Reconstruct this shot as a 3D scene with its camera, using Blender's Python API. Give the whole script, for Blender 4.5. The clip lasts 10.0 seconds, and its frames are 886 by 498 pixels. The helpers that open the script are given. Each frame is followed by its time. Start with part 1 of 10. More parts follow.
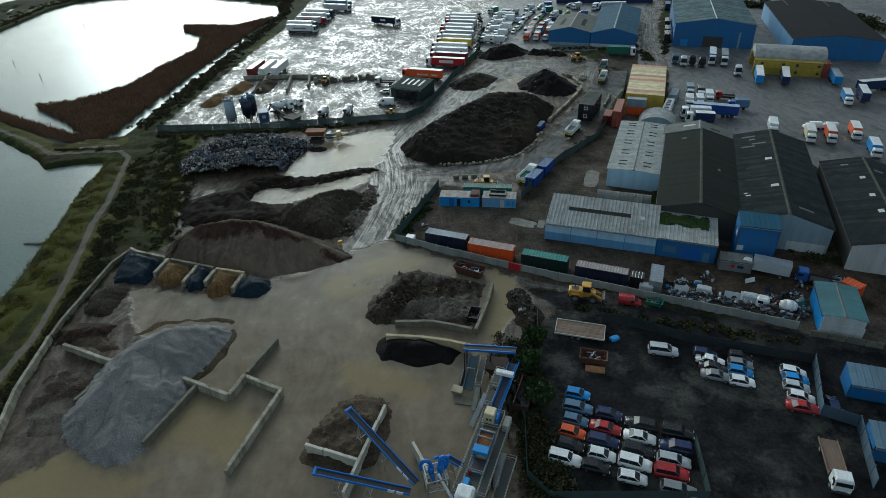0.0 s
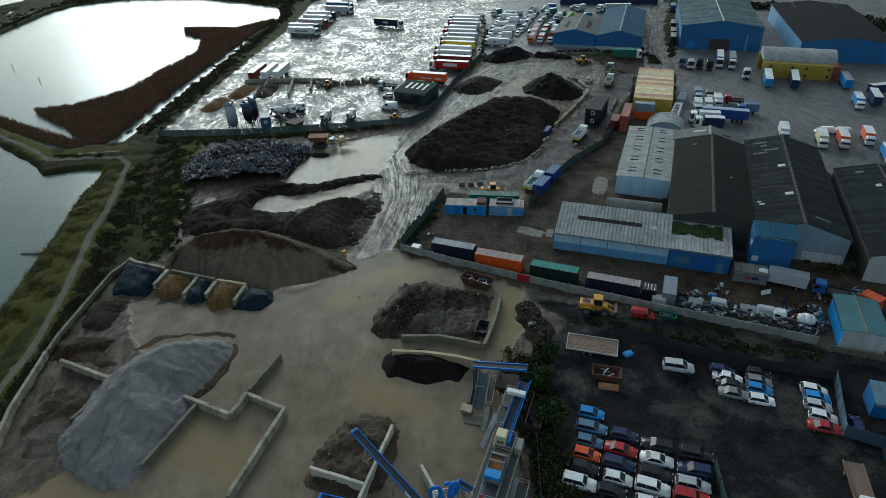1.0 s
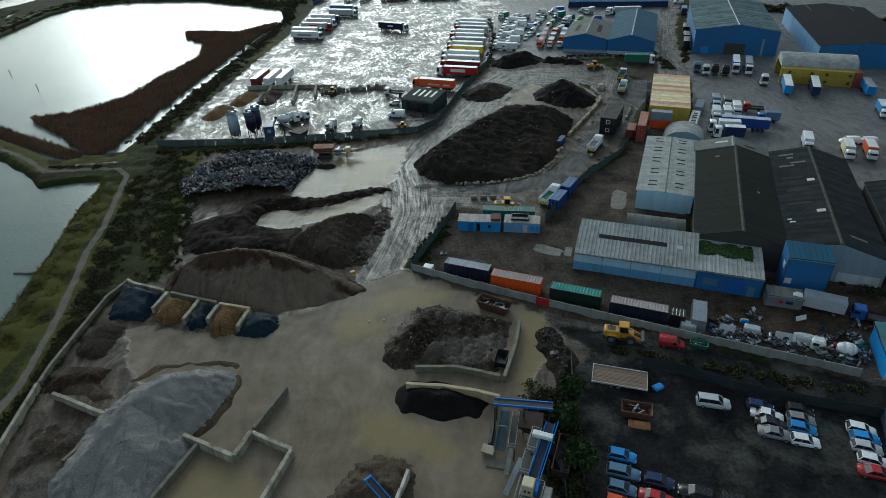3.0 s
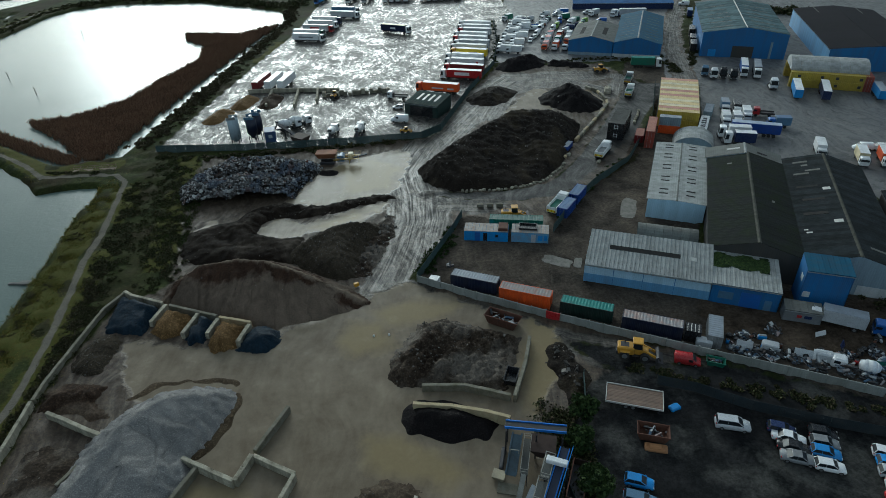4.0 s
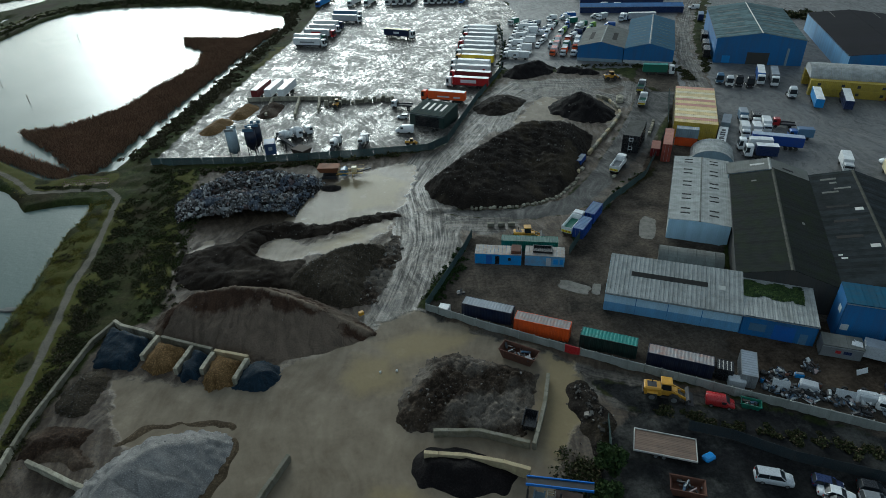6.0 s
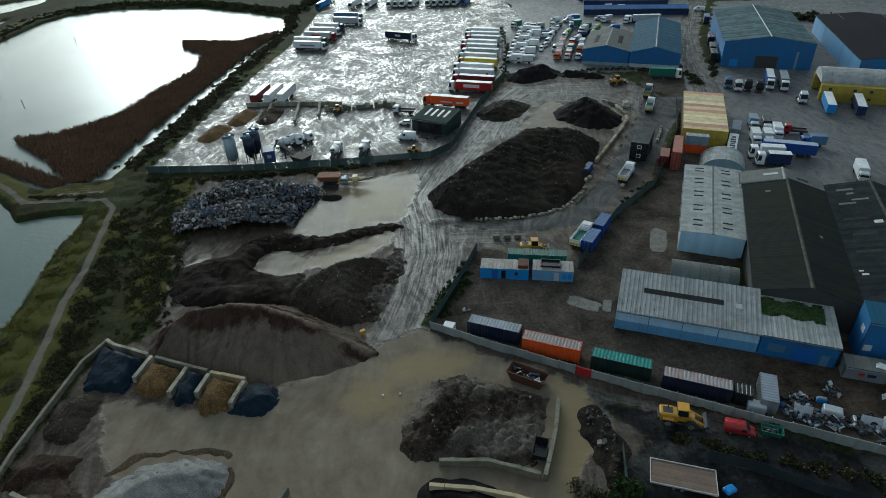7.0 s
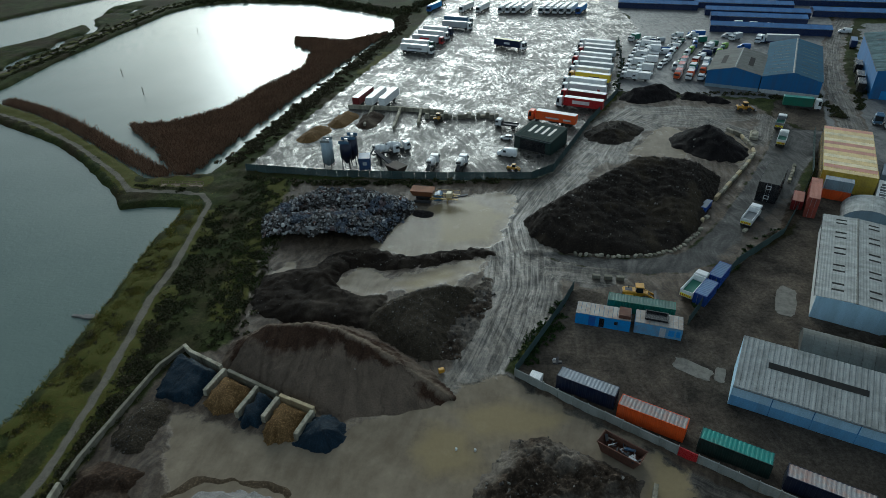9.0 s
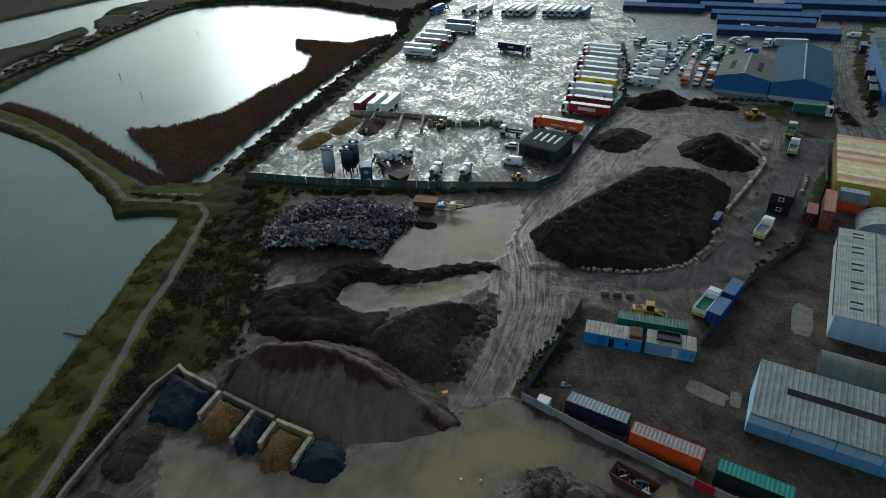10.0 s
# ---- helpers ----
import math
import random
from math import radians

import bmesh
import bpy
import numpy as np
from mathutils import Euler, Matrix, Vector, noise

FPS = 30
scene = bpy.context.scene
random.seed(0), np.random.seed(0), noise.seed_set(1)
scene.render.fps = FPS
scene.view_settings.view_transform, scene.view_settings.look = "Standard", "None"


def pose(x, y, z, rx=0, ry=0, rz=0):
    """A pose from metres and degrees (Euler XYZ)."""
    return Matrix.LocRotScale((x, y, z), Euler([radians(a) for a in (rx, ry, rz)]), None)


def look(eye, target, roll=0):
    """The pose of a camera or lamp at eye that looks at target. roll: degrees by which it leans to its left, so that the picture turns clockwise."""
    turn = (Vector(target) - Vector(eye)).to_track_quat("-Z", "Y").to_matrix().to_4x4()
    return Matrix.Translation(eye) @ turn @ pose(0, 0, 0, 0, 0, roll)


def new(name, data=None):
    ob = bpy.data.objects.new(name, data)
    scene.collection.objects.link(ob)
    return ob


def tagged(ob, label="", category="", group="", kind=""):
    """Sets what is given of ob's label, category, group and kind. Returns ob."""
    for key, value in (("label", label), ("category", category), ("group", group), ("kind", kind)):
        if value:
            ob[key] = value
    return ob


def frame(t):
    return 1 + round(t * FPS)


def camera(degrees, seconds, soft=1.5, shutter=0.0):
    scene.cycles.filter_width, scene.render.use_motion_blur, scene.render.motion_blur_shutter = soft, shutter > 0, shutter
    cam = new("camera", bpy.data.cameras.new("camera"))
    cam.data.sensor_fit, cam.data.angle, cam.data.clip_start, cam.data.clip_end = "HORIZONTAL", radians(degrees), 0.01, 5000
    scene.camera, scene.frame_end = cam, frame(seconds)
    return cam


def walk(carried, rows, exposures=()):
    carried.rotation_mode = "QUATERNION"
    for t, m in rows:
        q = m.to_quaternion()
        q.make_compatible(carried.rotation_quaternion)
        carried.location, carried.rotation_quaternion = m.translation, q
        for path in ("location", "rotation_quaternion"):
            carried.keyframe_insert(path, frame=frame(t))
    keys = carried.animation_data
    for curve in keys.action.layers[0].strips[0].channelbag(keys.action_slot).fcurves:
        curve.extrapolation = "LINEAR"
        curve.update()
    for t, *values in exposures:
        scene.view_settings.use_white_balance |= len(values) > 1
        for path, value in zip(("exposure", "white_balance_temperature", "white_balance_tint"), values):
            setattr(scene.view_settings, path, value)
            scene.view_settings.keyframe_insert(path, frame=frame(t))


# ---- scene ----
cam = camera(72.8, 10.0, soft=0.6)
PATH = [
    (0, (3.92, -2.669, 71.9), (4.041, -0.994, 70.813), -2.1),
    (0.5, (3.529, -0.72, 71.96), (3.648, 0.955, 70.873), -2.2),
    (1, (3.084, 1.21, 72.026), (3.202, 2.886, 70.94), -2.2),
    (1.5, (2.624, 3.178, 72.017), (2.741, 4.854, 70.931), -2.2),
    (2, (2.173, 5.151, 72.045), (2.288, 6.827, 70.96), -2.2),
    (2.5, (1.731, 7.123, 72.051), (1.845, 8.799, 70.966), -2.3),
    (4, (0.413, 13.413, 72.049), (0.525, 15.09, 70.965), -2.3),
    (4.5, (0.117, 15.609, 72.045), (0.228, 17.286, 70.961), -2.3),
    (5, (-0.183, 17.826, 72.249), (-0.072, 19.503, 71.163), -2.3),
    (5.5, (-0.401, 20.138, 72.268), (-0.291, 21.815, 71.184), -2.3),
    (7, (-0.911, 27.844, 72.409), (-0.804, 29.521, 71.325), -2.4),
    (7.5, (-1.039, 30.599, 72.486), (-0.933, 32.277, 71.403), -2.4),
    (7.6, (-1.069, 31.152, 72.481), (-0.982, 32.831, 71.399), -2.38),
    (7.7, (-1.099, 31.705, 72.476), (-1.046, 33.387, 71.395), -2.34),
    (7.8, (-1.128, 32.258, 72.47), (-1.091, 33.941, 71.39), -2.32),
    (7.9, (-1.158, 32.811, 72.465), (-1.129, 34.494, 71.386), -2.31),
    (8, (-1.188, 33.364, 72.46), (-1.167, 35.048, 71.381), -2.3),
    (8.5, (-1.511, 35.81, 72.582), (-1.492, 37.495, 71.504), -2.2),
    (8.6, (-1.646, 36.402, 72.559), (-1.65, 38.086, 71.482), -2.14),
    (8.7, (-1.782, 36.994, 72.536), (-1.863, 38.676, 71.461), -1.94),
    (8.8, (-1.917, 37.585, 72.512), (-2.056, 39.266, 71.439), -1.79),
    (8.9, (-2.053, 38.177, 72.489), (-2.215, 39.857, 71.417), -1.73),
    (9, (-2.188, 38.769, 72.466), (-2.362, 40.449, 71.394), -1.7),
    (9.5, (-2.641, 41.271, 72.626), (-2.821, 42.95, 71.554), -1.6),
    (10, (-3.106, 43.604, 72.855), (-3.284, 45.283, 71.784), -1.6),
]
walk(cam, [(t, look(e, g, r)) for t, e, g, r in PATH], exposures=((0, 0.0, 5500, -6), (8.5, 0.03, 5500, -6), (10, -0.14, 5500, -6)))

# ---- daylight: veiled sun ahead, bright sky over the water ----
SUN_EL, SUN_AZ = 19.0, -9.0          # degrees above the horizon, degrees right of +y
world = bpy.data.worlds.new("sky")
scene.world = world
world.use_nodes = True
wn, wl = world.node_tree.nodes, world.node_tree.links
wn.clear()
sky = wn.new("ShaderNodeTexSky")
sky.sky_type = "NISHITA"
sky.sun_disc = False
sky.sun_elevation, sky.sun_rotation = radians(SUN_EL), radians(SUN_AZ)
sky.air_density, sky.dust_density, sky.ozone_density = 1.0, 5.0, 1.0
grey_sky = wn.new("ShaderNodeHueSaturation")
grey_sky.inputs["Saturation"].default_value = 0.48
# broken cloud: soft lumps of brighter and duller sky
wcoord = wn.new("ShaderNodeTexCoord")
wnoise = wn.new("ShaderNodeTexNoise")
wnoise.inputs["Scale"].default_value = 2.6
wnoise.inputs["Detail"].default_value = 5
wramp = wn.new("ShaderNodeMapRange")
wramp.inputs[1].default_value, wramp.inputs[2].default_value = 0.35, 0.68
wramp.inputs[3].default_value, wramp.inputs[4].default_value = 0.52, 1.32
wmul = wn.new("ShaderNodeMix")
wmul.data_type, wmul.blend_type = "RGBA", "MULTIPLY"
wmul.inputs[0].default_value = 1.0
wback = wn.new("ShaderNodeBackground")
wback.inputs["Strength"].default_value = 0.122
wout = wn.new("ShaderNodeOutputWorld")
wl.new(sky.outputs[0], grey_sky.inputs["Color"])
wl.new(wcoord.outputs["Generated"], wnoise.inputs["Vector"])
wl.new(wnoise.outputs["Fac"], wramp.inputs[0])
veil = wn.new("ShaderNodeMix")
veil.data_type = "RGBA"
veil.inputs[0].default_value = 0.32
veil.inputs[7].default_value = (5.6, 5.8, 6.1, 1)
wl.new(grey_sky.outputs[0], veil.inputs[6])
wl.new(veil.outputs[2], wmul.inputs[6])
wl.new(wramp.outputs[0], wmul.inputs[7])
wl.new(wmul.outputs[2], wback.inputs["Color"])
wl.new(wback.outputs[0], wout.inputs[0])

sun = new("sun", bpy.data.lights.new("sun", "SUN"))
sun.data.energy, sun.data.angle, sun.data.color = 1.2, radians(34), (1.0, 0.96, 0.91)
sx, sy = math.sin(radians(SUN_AZ)), math.cos(radians(SUN_AZ))
sun.matrix_world = look((sx * 300, sy * 300, 300 * math.tan(radians(SUN_EL))), (0, 0, 0))

# ---- materials ----
def node_mat(name):
    m = bpy.data.materials.new(name)
    m.use_nodes = True
    nt = m.node_tree
    return m, nt, nt.nodes["Principled BSDF"]


def add(nt, kind, **ins):
    n = nt.nodes.new(kind)
    for k, v in ins.items():
        n.inputs[k.replace("_", " ")].default_value = v
    return n


def noise_tex(nt, vec, scale, detail=4.0, rough=0.55):
    n = add(nt, "ShaderNodeTexNoise", Scale=scale, Detail=detail, Roughness=rough)
    nt.links.new(vec, n.inputs["Vector"])
    return n.outputs["Fac"]


def ranged(nt, value, a, b, c=0.0, d=1.0):
    n = nt.nodes.new("ShaderNodeMapRange")
    n.inputs[1].default_value, n.inputs[2].default_value = a, b
    n.inputs[3].default_value, n.inputs[4].default_value = c, d
    nt.links.new(value, n.inputs[0])
    return n.outputs[0]


def blend(nt, fac, a, b, mode="MIX"):
    n = nt.nodes.new("ShaderNodeMix")
    n.data_type, n.blend_type = "RGBA", mode
    for i, v in ((0, fac), (6, a), (7, b)):
        if hasattr(v, "is_linked"):
            nt.links.new(v, n.inputs[i])
        else:
            n.inputs[i].default_value = (*v, 1) if isinstance(v, tuple) else v
    return n.outputs[2]


def math_node(nt, op, a, b=0.0):
    n = nt.nodes.new("ShaderNodeMath")
    n.operation = op
    for i, v in ((0, a), (1, b)):
        if hasattr(v, "is_linked"):
            nt.links.new(v, n.inputs[i])
        else:
            n.inputs[i].default_value = v
    return n.outputs[0]


def bump(nt, p, height, strength=0.5, distance=0.05):
    n = add(nt, "ShaderNodeBump", Strength=strength, Distance=distance)
    nt.links.new(height, n.inputs["Height"])
    nt.links.new(n.outputs[0], p.inputs["Normal"])


MATS = {}


def mat(name, color, rough=0.6, metal=0.0, dirt=0.35, dirt_color=(0.07, 0.06, 0.05), grain=6.0,
        stain=0.5, spread=0.12, streak=False, ribs=0.0, rib_axis=0, relief=0.3, wet=0.0, gloss=0.4):
    """Painted or bare surface: grain, stains of dirt, streaks down the sides, ribs of profiled sheet, tone by piece."""
    if name in MATS:
        return MATS[name]
    m, nt, p = node_mat(name)
    tc = nt.nodes.new("ShaderNodeTexCoord").outputs["Object"]
    wc = nt.nodes.new("ShaderNodeNewGeometry").outputs["Position"]
    g = noise_tex(nt, wc, grain, 5)
    vec = wc
    if streak:
        mp = nt.nodes.new("ShaderNodeMapping")
        mp.inputs["Scale"].default_value = (1.0, 1.0, 0.12)
        nt.links.new(wc, mp.inputs["Vector"])
        vec = mp.outputs[0]
    s = noise_tex(nt, vec, stain, 6, 0.65)
    fac = math_node(nt, "MULTIPLY", ranged(nt, s, 0.42, 0.75), dirt)
    info = nt.nodes.new("ShaderNodeObjectInfo").outputs["Random"]
    tone = ranged(nt, info, 0, 1, 1 - spread, 1 + spread)
    gtone = ranged(nt, g, 0.3, 0.7, 0.86, 1.14)
    k = math_node(nt, "MULTIPLY", tone, gtone)
    n = nt.nodes.new("ShaderNodeVectorMath")
    n.operation = "SCALE"
    n.inputs[0].default_value = color
    nt.links.new(k, n.inputs["Scale"])
    c = blend(nt, fac, n.outputs[0], dirt_color)
    nt.links.new(c, p.inputs["Base Color"])
    r = math_node(nt, "ADD", ranged(nt, g, 0.3, 0.7, rough - 0.1, rough + 0.1), math_node(nt, "MULTIPLY", fac, 0.2))
    if wet:
        r = math_node(nt, "SUBTRACT", r, math_node(nt, "MULTIPLY", ranged(nt, s, 0.5, 0.6), wet))
    nt.links.new(r, p.inputs["Roughness"])
    p.inputs["Metallic"].default_value = metal
    p.inputs["Specular IOR Level"].default_value = gloss
    h = math_node(nt, "MULTIPLY", g, 0.25)
    if ribs:
        sep = nt.nodes.new("ShaderNodeSeparateXYZ")
        nt.links.new(tc, sep.inputs[0])
        w = math_node(nt, "SINE", math_node(nt, "MULTIPLY", sep.outputs[rib_axis], 6.2832 / ribs))
        h = math_node(nt, "ADD", h, w)
    bump(nt, p, h, relief, 0.04)
    MATS[name] = m
    return m


def glass_mat():
    m, nt, p = node_mat("window_glass")
    p.inputs["Base Color"].default_value = (0.012, 0.016, 0.02, 1)
    p.inputs["Roughness"].default_value = 0.3
    p.inputs["Specular IOR Level"].default_value = 0.3
    return m


GLASS = glass_mat()
STEEL_DARK = mat("dark_steel", (0.05, 0.05, 0.055), 0.55, 0.4)
STEEL = mat("galvanised_steel", (0.36, 0.38, 0.39), 0.45, 0.7)
RUBBER = mat("tyre_rubber", (0.02, 0.02, 0.02), 0.85, dirt=0.5, dirt_color=(0.09, 0.08, 0.065))
RIM = mat("wheel_rim", (0.3, 0.3, 0.31), 0.4, 0.7)
CONCRETE = mat("weathered_concrete", (0.36, 0.335, 0.26), 0.88, dirt=1.0, dirt_color=(0.075, 0.066, 0.042), stain=0.6, streak=True, relief=0.8, gloss=0.2)
CONCRETE_DIRTY = mat("mossy_concrete", (0.17, 0.158, 0.122), 0.85, dirt=0.95, dirt_color=(0.09, 0.085, 0.05), stain=0.9, relief=0.6)
LAMP_WHITE = mat("lamp_lens", (0.7, 0.7, 0.68), 0.15, dirt=0.1)
LAMP_RED = mat("tail_lamp", (0.35, 0.015, 0.012), 0.2, dirt=0.1)
RUST = mat("rusted_steel", (0.105, 0.045, 0.028), 0.8, dirt=0.7, dirt_color=(0.06, 0.035, 0.025), stain=1.2)
TIMBER = mat("weathered_timber", (0.17, 0.115, 0.085), 0.8, dirt=0.5, ribs=0.3, rib_axis=1)
BARK = mat("bark", (0.09, 0.07, 0.05), 0.9, relief=0.8)


def paint(name, color, rough=0.35, dirt=0.3, **kw):
    return mat(name, color, rough, 0.0, dirt, **kw)


WHITE = paint("white_paint", (0.72, 0.73, 0.73), 0.35, 0.2)
ROOF_WHITE = paint("white_roof_sheet", (0.68, 0.69, 0.69), 0.4, 0.3)
SILVER = paint("silver_paint", (0.42, 0.44, 0.46), 0.3, 0.2)
BLACK = paint("black_paint", (0.012, 0.013, 0.016), 0.25, 0.25)
NAVY = paint("navy_paint", (0.012, 0.025, 0.085), 0.3, 0.25)
BLUE = paint("blue_paint", (0.02, 0.10, 0.36), 0.35, 0.3)
SKYBLUE = paint("bright_blue_paint", (0.035, 0.24, 0.60), 0.35, 0.25)
RED = paint("red_paint", (0.34, 0.018, 0.022), 0.3, 0.2)
ORANGE = paint("orange_red_paint", (0.62, 0.09, 0.015), 0.4, 0.3)
YELLOW = paint("yellow_paint", (0.52, 0.27, 0.025), 0.4, 0.35)
GREEN = paint("green_paint", (0.02, 0.13, 0.085), 0.45, 0.35)
LIME = paint("lime_paint", (0.20, 0.36, 0.03), 0.45, 0.3)
CREAM = paint("cream_paint", (0.60, 0.52, 0.33), 0.5, 0.3)
GREY = paint("grey_paint", (0.2, 0.21, 0.22), 0.4, 0.35)
STEELBLUE = paint("steel_blue_paint", (0.09, 0.17, 0.27), 0.35, 0.25)
MAROON = paint("maroon_paint", (0.14, 0.012, 0.014), 0.4, 0.3)

BELT = mat("rubber_belt", (0.025, 0.027, 0.032), 0.7)


def ground_mat():
    """One sheet: rough grass and scrub, footpath, mud, standing water in the mud, dirt yards, wet concrete."""
    m, nt, p = node_mat("ground_surface")
    tc = nt.nodes.new("ShaderNodeTexCoord").outputs["Object"]
    big = noise_tex(nt, tc, 0.045, 6, 0.6)
    mid = noise_tex(nt, tc, 0.22, 7, 0.62)
    fine = noise_tex(nt, tc, 1.6, 6, 0.65)
    grit = noise_tex(nt, tc, 5.0, 4, 0.7)

    def zone(attr, wobble=0.35, lo=0.42, hi=0.58, src=mid):
        a = nt.nodes.new("ShaderNodeAttribute")
        a.attribute_name = attr
        v = math_node(nt, "ADD", a.outputs["Fac"], ranged(nt, src, 0.25, 0.75, -wobble, wobble))
        return ranged(nt, v, lo, hi)

    # stretched streaks along the vehicle tracks
    warp = nt.nodes.new("ShaderNodeMapping")
    warp.inputs["Rotation"].default_value = (0, 0, radians(22))
    warp.inputs["Scale"].default_value = (1.0, 0.16, 1.0)
    bend = nt.nodes.new("ShaderNodeVectorMath")
    bend.operation = "ADD"
    bn = add(nt, "ShaderNodeTexNoise", Scale=0.03, Detail=2.0)
    nt.links.new(tc, bn.inputs["Vector"])
    sc = nt.nodes.new("ShaderNodeVectorMath")
    sc.operation = "SCALE"
    sc.inputs["Scale"].default_value = 26.0
    nt.links.new(bn.outputs["Color"], sc.inputs[0])
    nt.links.new(tc, bend.inputs[0])
    nt.links.new(sc.outputs[0], bend.inputs[1])
    nt.links.new(bend.outputs[0], warp.inputs["Vector"])
    ruts = noise_tex(nt, warp.outputs[0], 0.75, 5, 0.6)
    # wheel ruts that follow the vehicle tracks
    lane = nt.nodes.new("ShaderNodeAttribute")
    lane.attribute_name = "lane"
    lane_map = nt.nodes.new("ShaderNodeMapping")
    lane_map.inputs["Scale"].default_value = (1.7, 0.05, 1.0)
    nt.links.new(lane.outputs["Vector"], lane_map.inputs["Vector"])
    wheel_ruts = noise_tex(nt, lane_map.outputs[0], 1.0, 6, 0.62)
    wheel_ruts.node.inputs["Distortion"].default_value = 0.9

    cross = nt.nodes.new("ShaderNodeMapping")
    cross.inputs["Rotation"].default_value = (0, 0, radians(-24))
    cross.inputs["Scale"].default_value = (1.2, 0.07, 1.0)
    nt.links.new(bend.outputs[0], cross.inputs["Vector"])
    second = noise_tex(nt, cross.outputs[0], 1.0, 6, 0.66)
    wheel_ruts = math_node(nt, "ADD", math_node(nt, "MULTIPLY", wheel_ruts, 0.5), math_node(nt, "ADD", math_node(nt, "MULTIPLY", second, 0.32), math_node(nt, "MULTIPLY", ruts, 0.18)))

    scrub = blend(nt, ranged(nt, mid, 0.35, 0.65), (0.024, 0.032, 0.012), (0.060, 0.073, 0.021))
    scrub = blend(nt, ranged(nt, grit, 0.42, 0.6, 0.0, 0.6), scrub, (0.038, 0.046, 0.014))
    scrub = blend(nt, ranged(nt, big, 0.45, 0.62), scrub, (0.040, 0.033, 0.016))
    grass = blend(nt, ranged(nt, fine, 0.35, 0.65), (0.052, 0.064, 0.014), (0.122, 0.108, 0.028))
    c = blend(nt, zone("grass"), scrub, grass)
    reedbed = blend(nt, ranged(nt, fine, 0.3, 0.7), (0.045, 0.022, 0.014), (0.10, 0.052, 0.03))
    c = blend(nt, zone("reed", 0.2), c, reedbed)
    pathc = blend(nt, ranged(nt, fine, 0.35, 0.65), (0.14, 0.125, 0.10), (0.22, 0.20, 0.168))
    c = blend(nt, zone("path", 0.12), c, pathc)
    dirt = blend(nt, ranged(nt, mid, 0.35, 0.68), (0.009, 0.0100, 0.0108), (0.036, 0.035, 0.035))
    dirt = blend(nt, ranged(nt, noise_tex(nt, tc, 0.09, 7, 0.68), 0.50, 0.62, 0.0, 0.85), dirt, (0.080, 0.079, 0.072))
    dirt = blend(nt, ranged(nt, fine, 0.62, 0.72, 0, 0.45), dirt, (0.10, 0.095, 0.085))
    z_dirt = zone("dirt", 0.2)
    c = blend(nt, z_dirt, c, dirt)
    hard = blend(nt, ranged(nt, math_node(nt, "ADD", math_node(nt, "MULTIPLY", mid, 0.5), math_node(nt, "MULTIPLY", big, 0.5)), 0.40, 0.60), (0.036, 0.031, 0.026), (0.124, 0.102, 0.080))
    hard = blend(nt, ranged(nt, ruts, 0.56, 0.70, 0.0, 0.3), hard, (0.15, 0.132, 0.110))
    haul = blend(nt, ranged(nt, math_node(nt, "ADD", math_node(nt, "MULTIPLY", ruts, 0.5), math_node(nt, "MULTIPLY", big, 0.5)), 0.40, 0.62), (0.020, 0.0202, 0.0205), (0.060, 0.057, 0.053))
    z_haul = zone("haul", 0.15)
    hard = blend(nt, z_haul, hard, haul)
    c = blend(nt, zone("hardcore", 0.25), c, hard)
    conc = blend(nt, ranged(nt, mid, 0.3, 0.7), (0.096, 0.097, 0.098), (0.168, 0.166, 0.162))
    conc = blend(nt, ranged(nt, ruts, 0.5, 0.7, 0, 0.6), conc, (0.045, 0.046, 0.048))
    conc = blend(nt, ranged(nt, big, 0.5, 0.64, 0, 0.5), conc, (0.055, 0.057, 0.060))
    conc = blend(nt, ranged(nt, noise_tex(nt, tc, 0.16, 7, 0.7), 0.52, 0.66, 0.0, 0.7), conc, (0.205, 0.195, 0.180))
    conc = blend(nt, ranged(nt, noise_tex(nt, tc, 0.5, 6, 0.65), 0.56, 0.68, 0.0, 0.7), conc, (0.035, 0.035, 0.036))
    z_conc = zone("concrete", 0.12)
    c = blend(nt, z_conc, c, conc)
    mud = blend(nt, ranged(nt, mid, 0.3, 0.7), (0.034, 0.023, 0.014), (0.100, 0.072, 0.047))
    mud = blend(nt, ranged(nt, ruts, 0.45, 0.7, 0.0, 0.6), mud, (0.145, 0.108, 0.072))
    z_track = zone("track", 0.3)
    mud = blend(nt, z_track, mud, blend(nt, ranged(nt, math_node(nt, "ADD", math_node(nt, "MULTIPLY", wheel_ruts, 0.55), math_node(nt, "MULTIPLY", mid, 0.45)), 0.43, 0.57), (0.017, 0.015, 0.012), (0.108, 0.091, 0.070)))
    earth = blend(nt, ranged(nt, mid, 0.35, 0.65), (0.030, 0.023, 0.017), (0.105, 0.080, 0.058))
    c = blend(nt, zone("earth", 0.3), c, earth)
    z_mud = zone("mud", 0.25)
    c = blend(nt, z_mud, c, mud)
    slurry = blend(nt, ranged(nt, math_node(nt, "ADD", math_node(nt, "MULTIPLY", ruts, 0.22), math_node(nt, "ADD", math_node(nt, "MULTIPLY", mid, 0.38), math_node(nt, "MULTIPLY", big, 0.4))), 0.38, 0.62), (0.126, 0.102, 0.072), (0.225, 0.187, 0.137))
    pool = blend(nt, math_node(nt, "MULTIPLY", zone("ochre", 0.25, 0.30, 0.75), 0.85), slurry, (0.225, 0.178, 0.098))
    z_pool = zone("pool", 0.40, 0.42, 0.62)
    c = blend(nt, z_pool, c, pool)
    wetyard = blend(nt, ranged(nt, ruts, 0.35, 0.7), (0.038, 0.034, 0.029), (0.115, 0.104, 0.090))
    z_wet = zone("wetyard", 0.12)
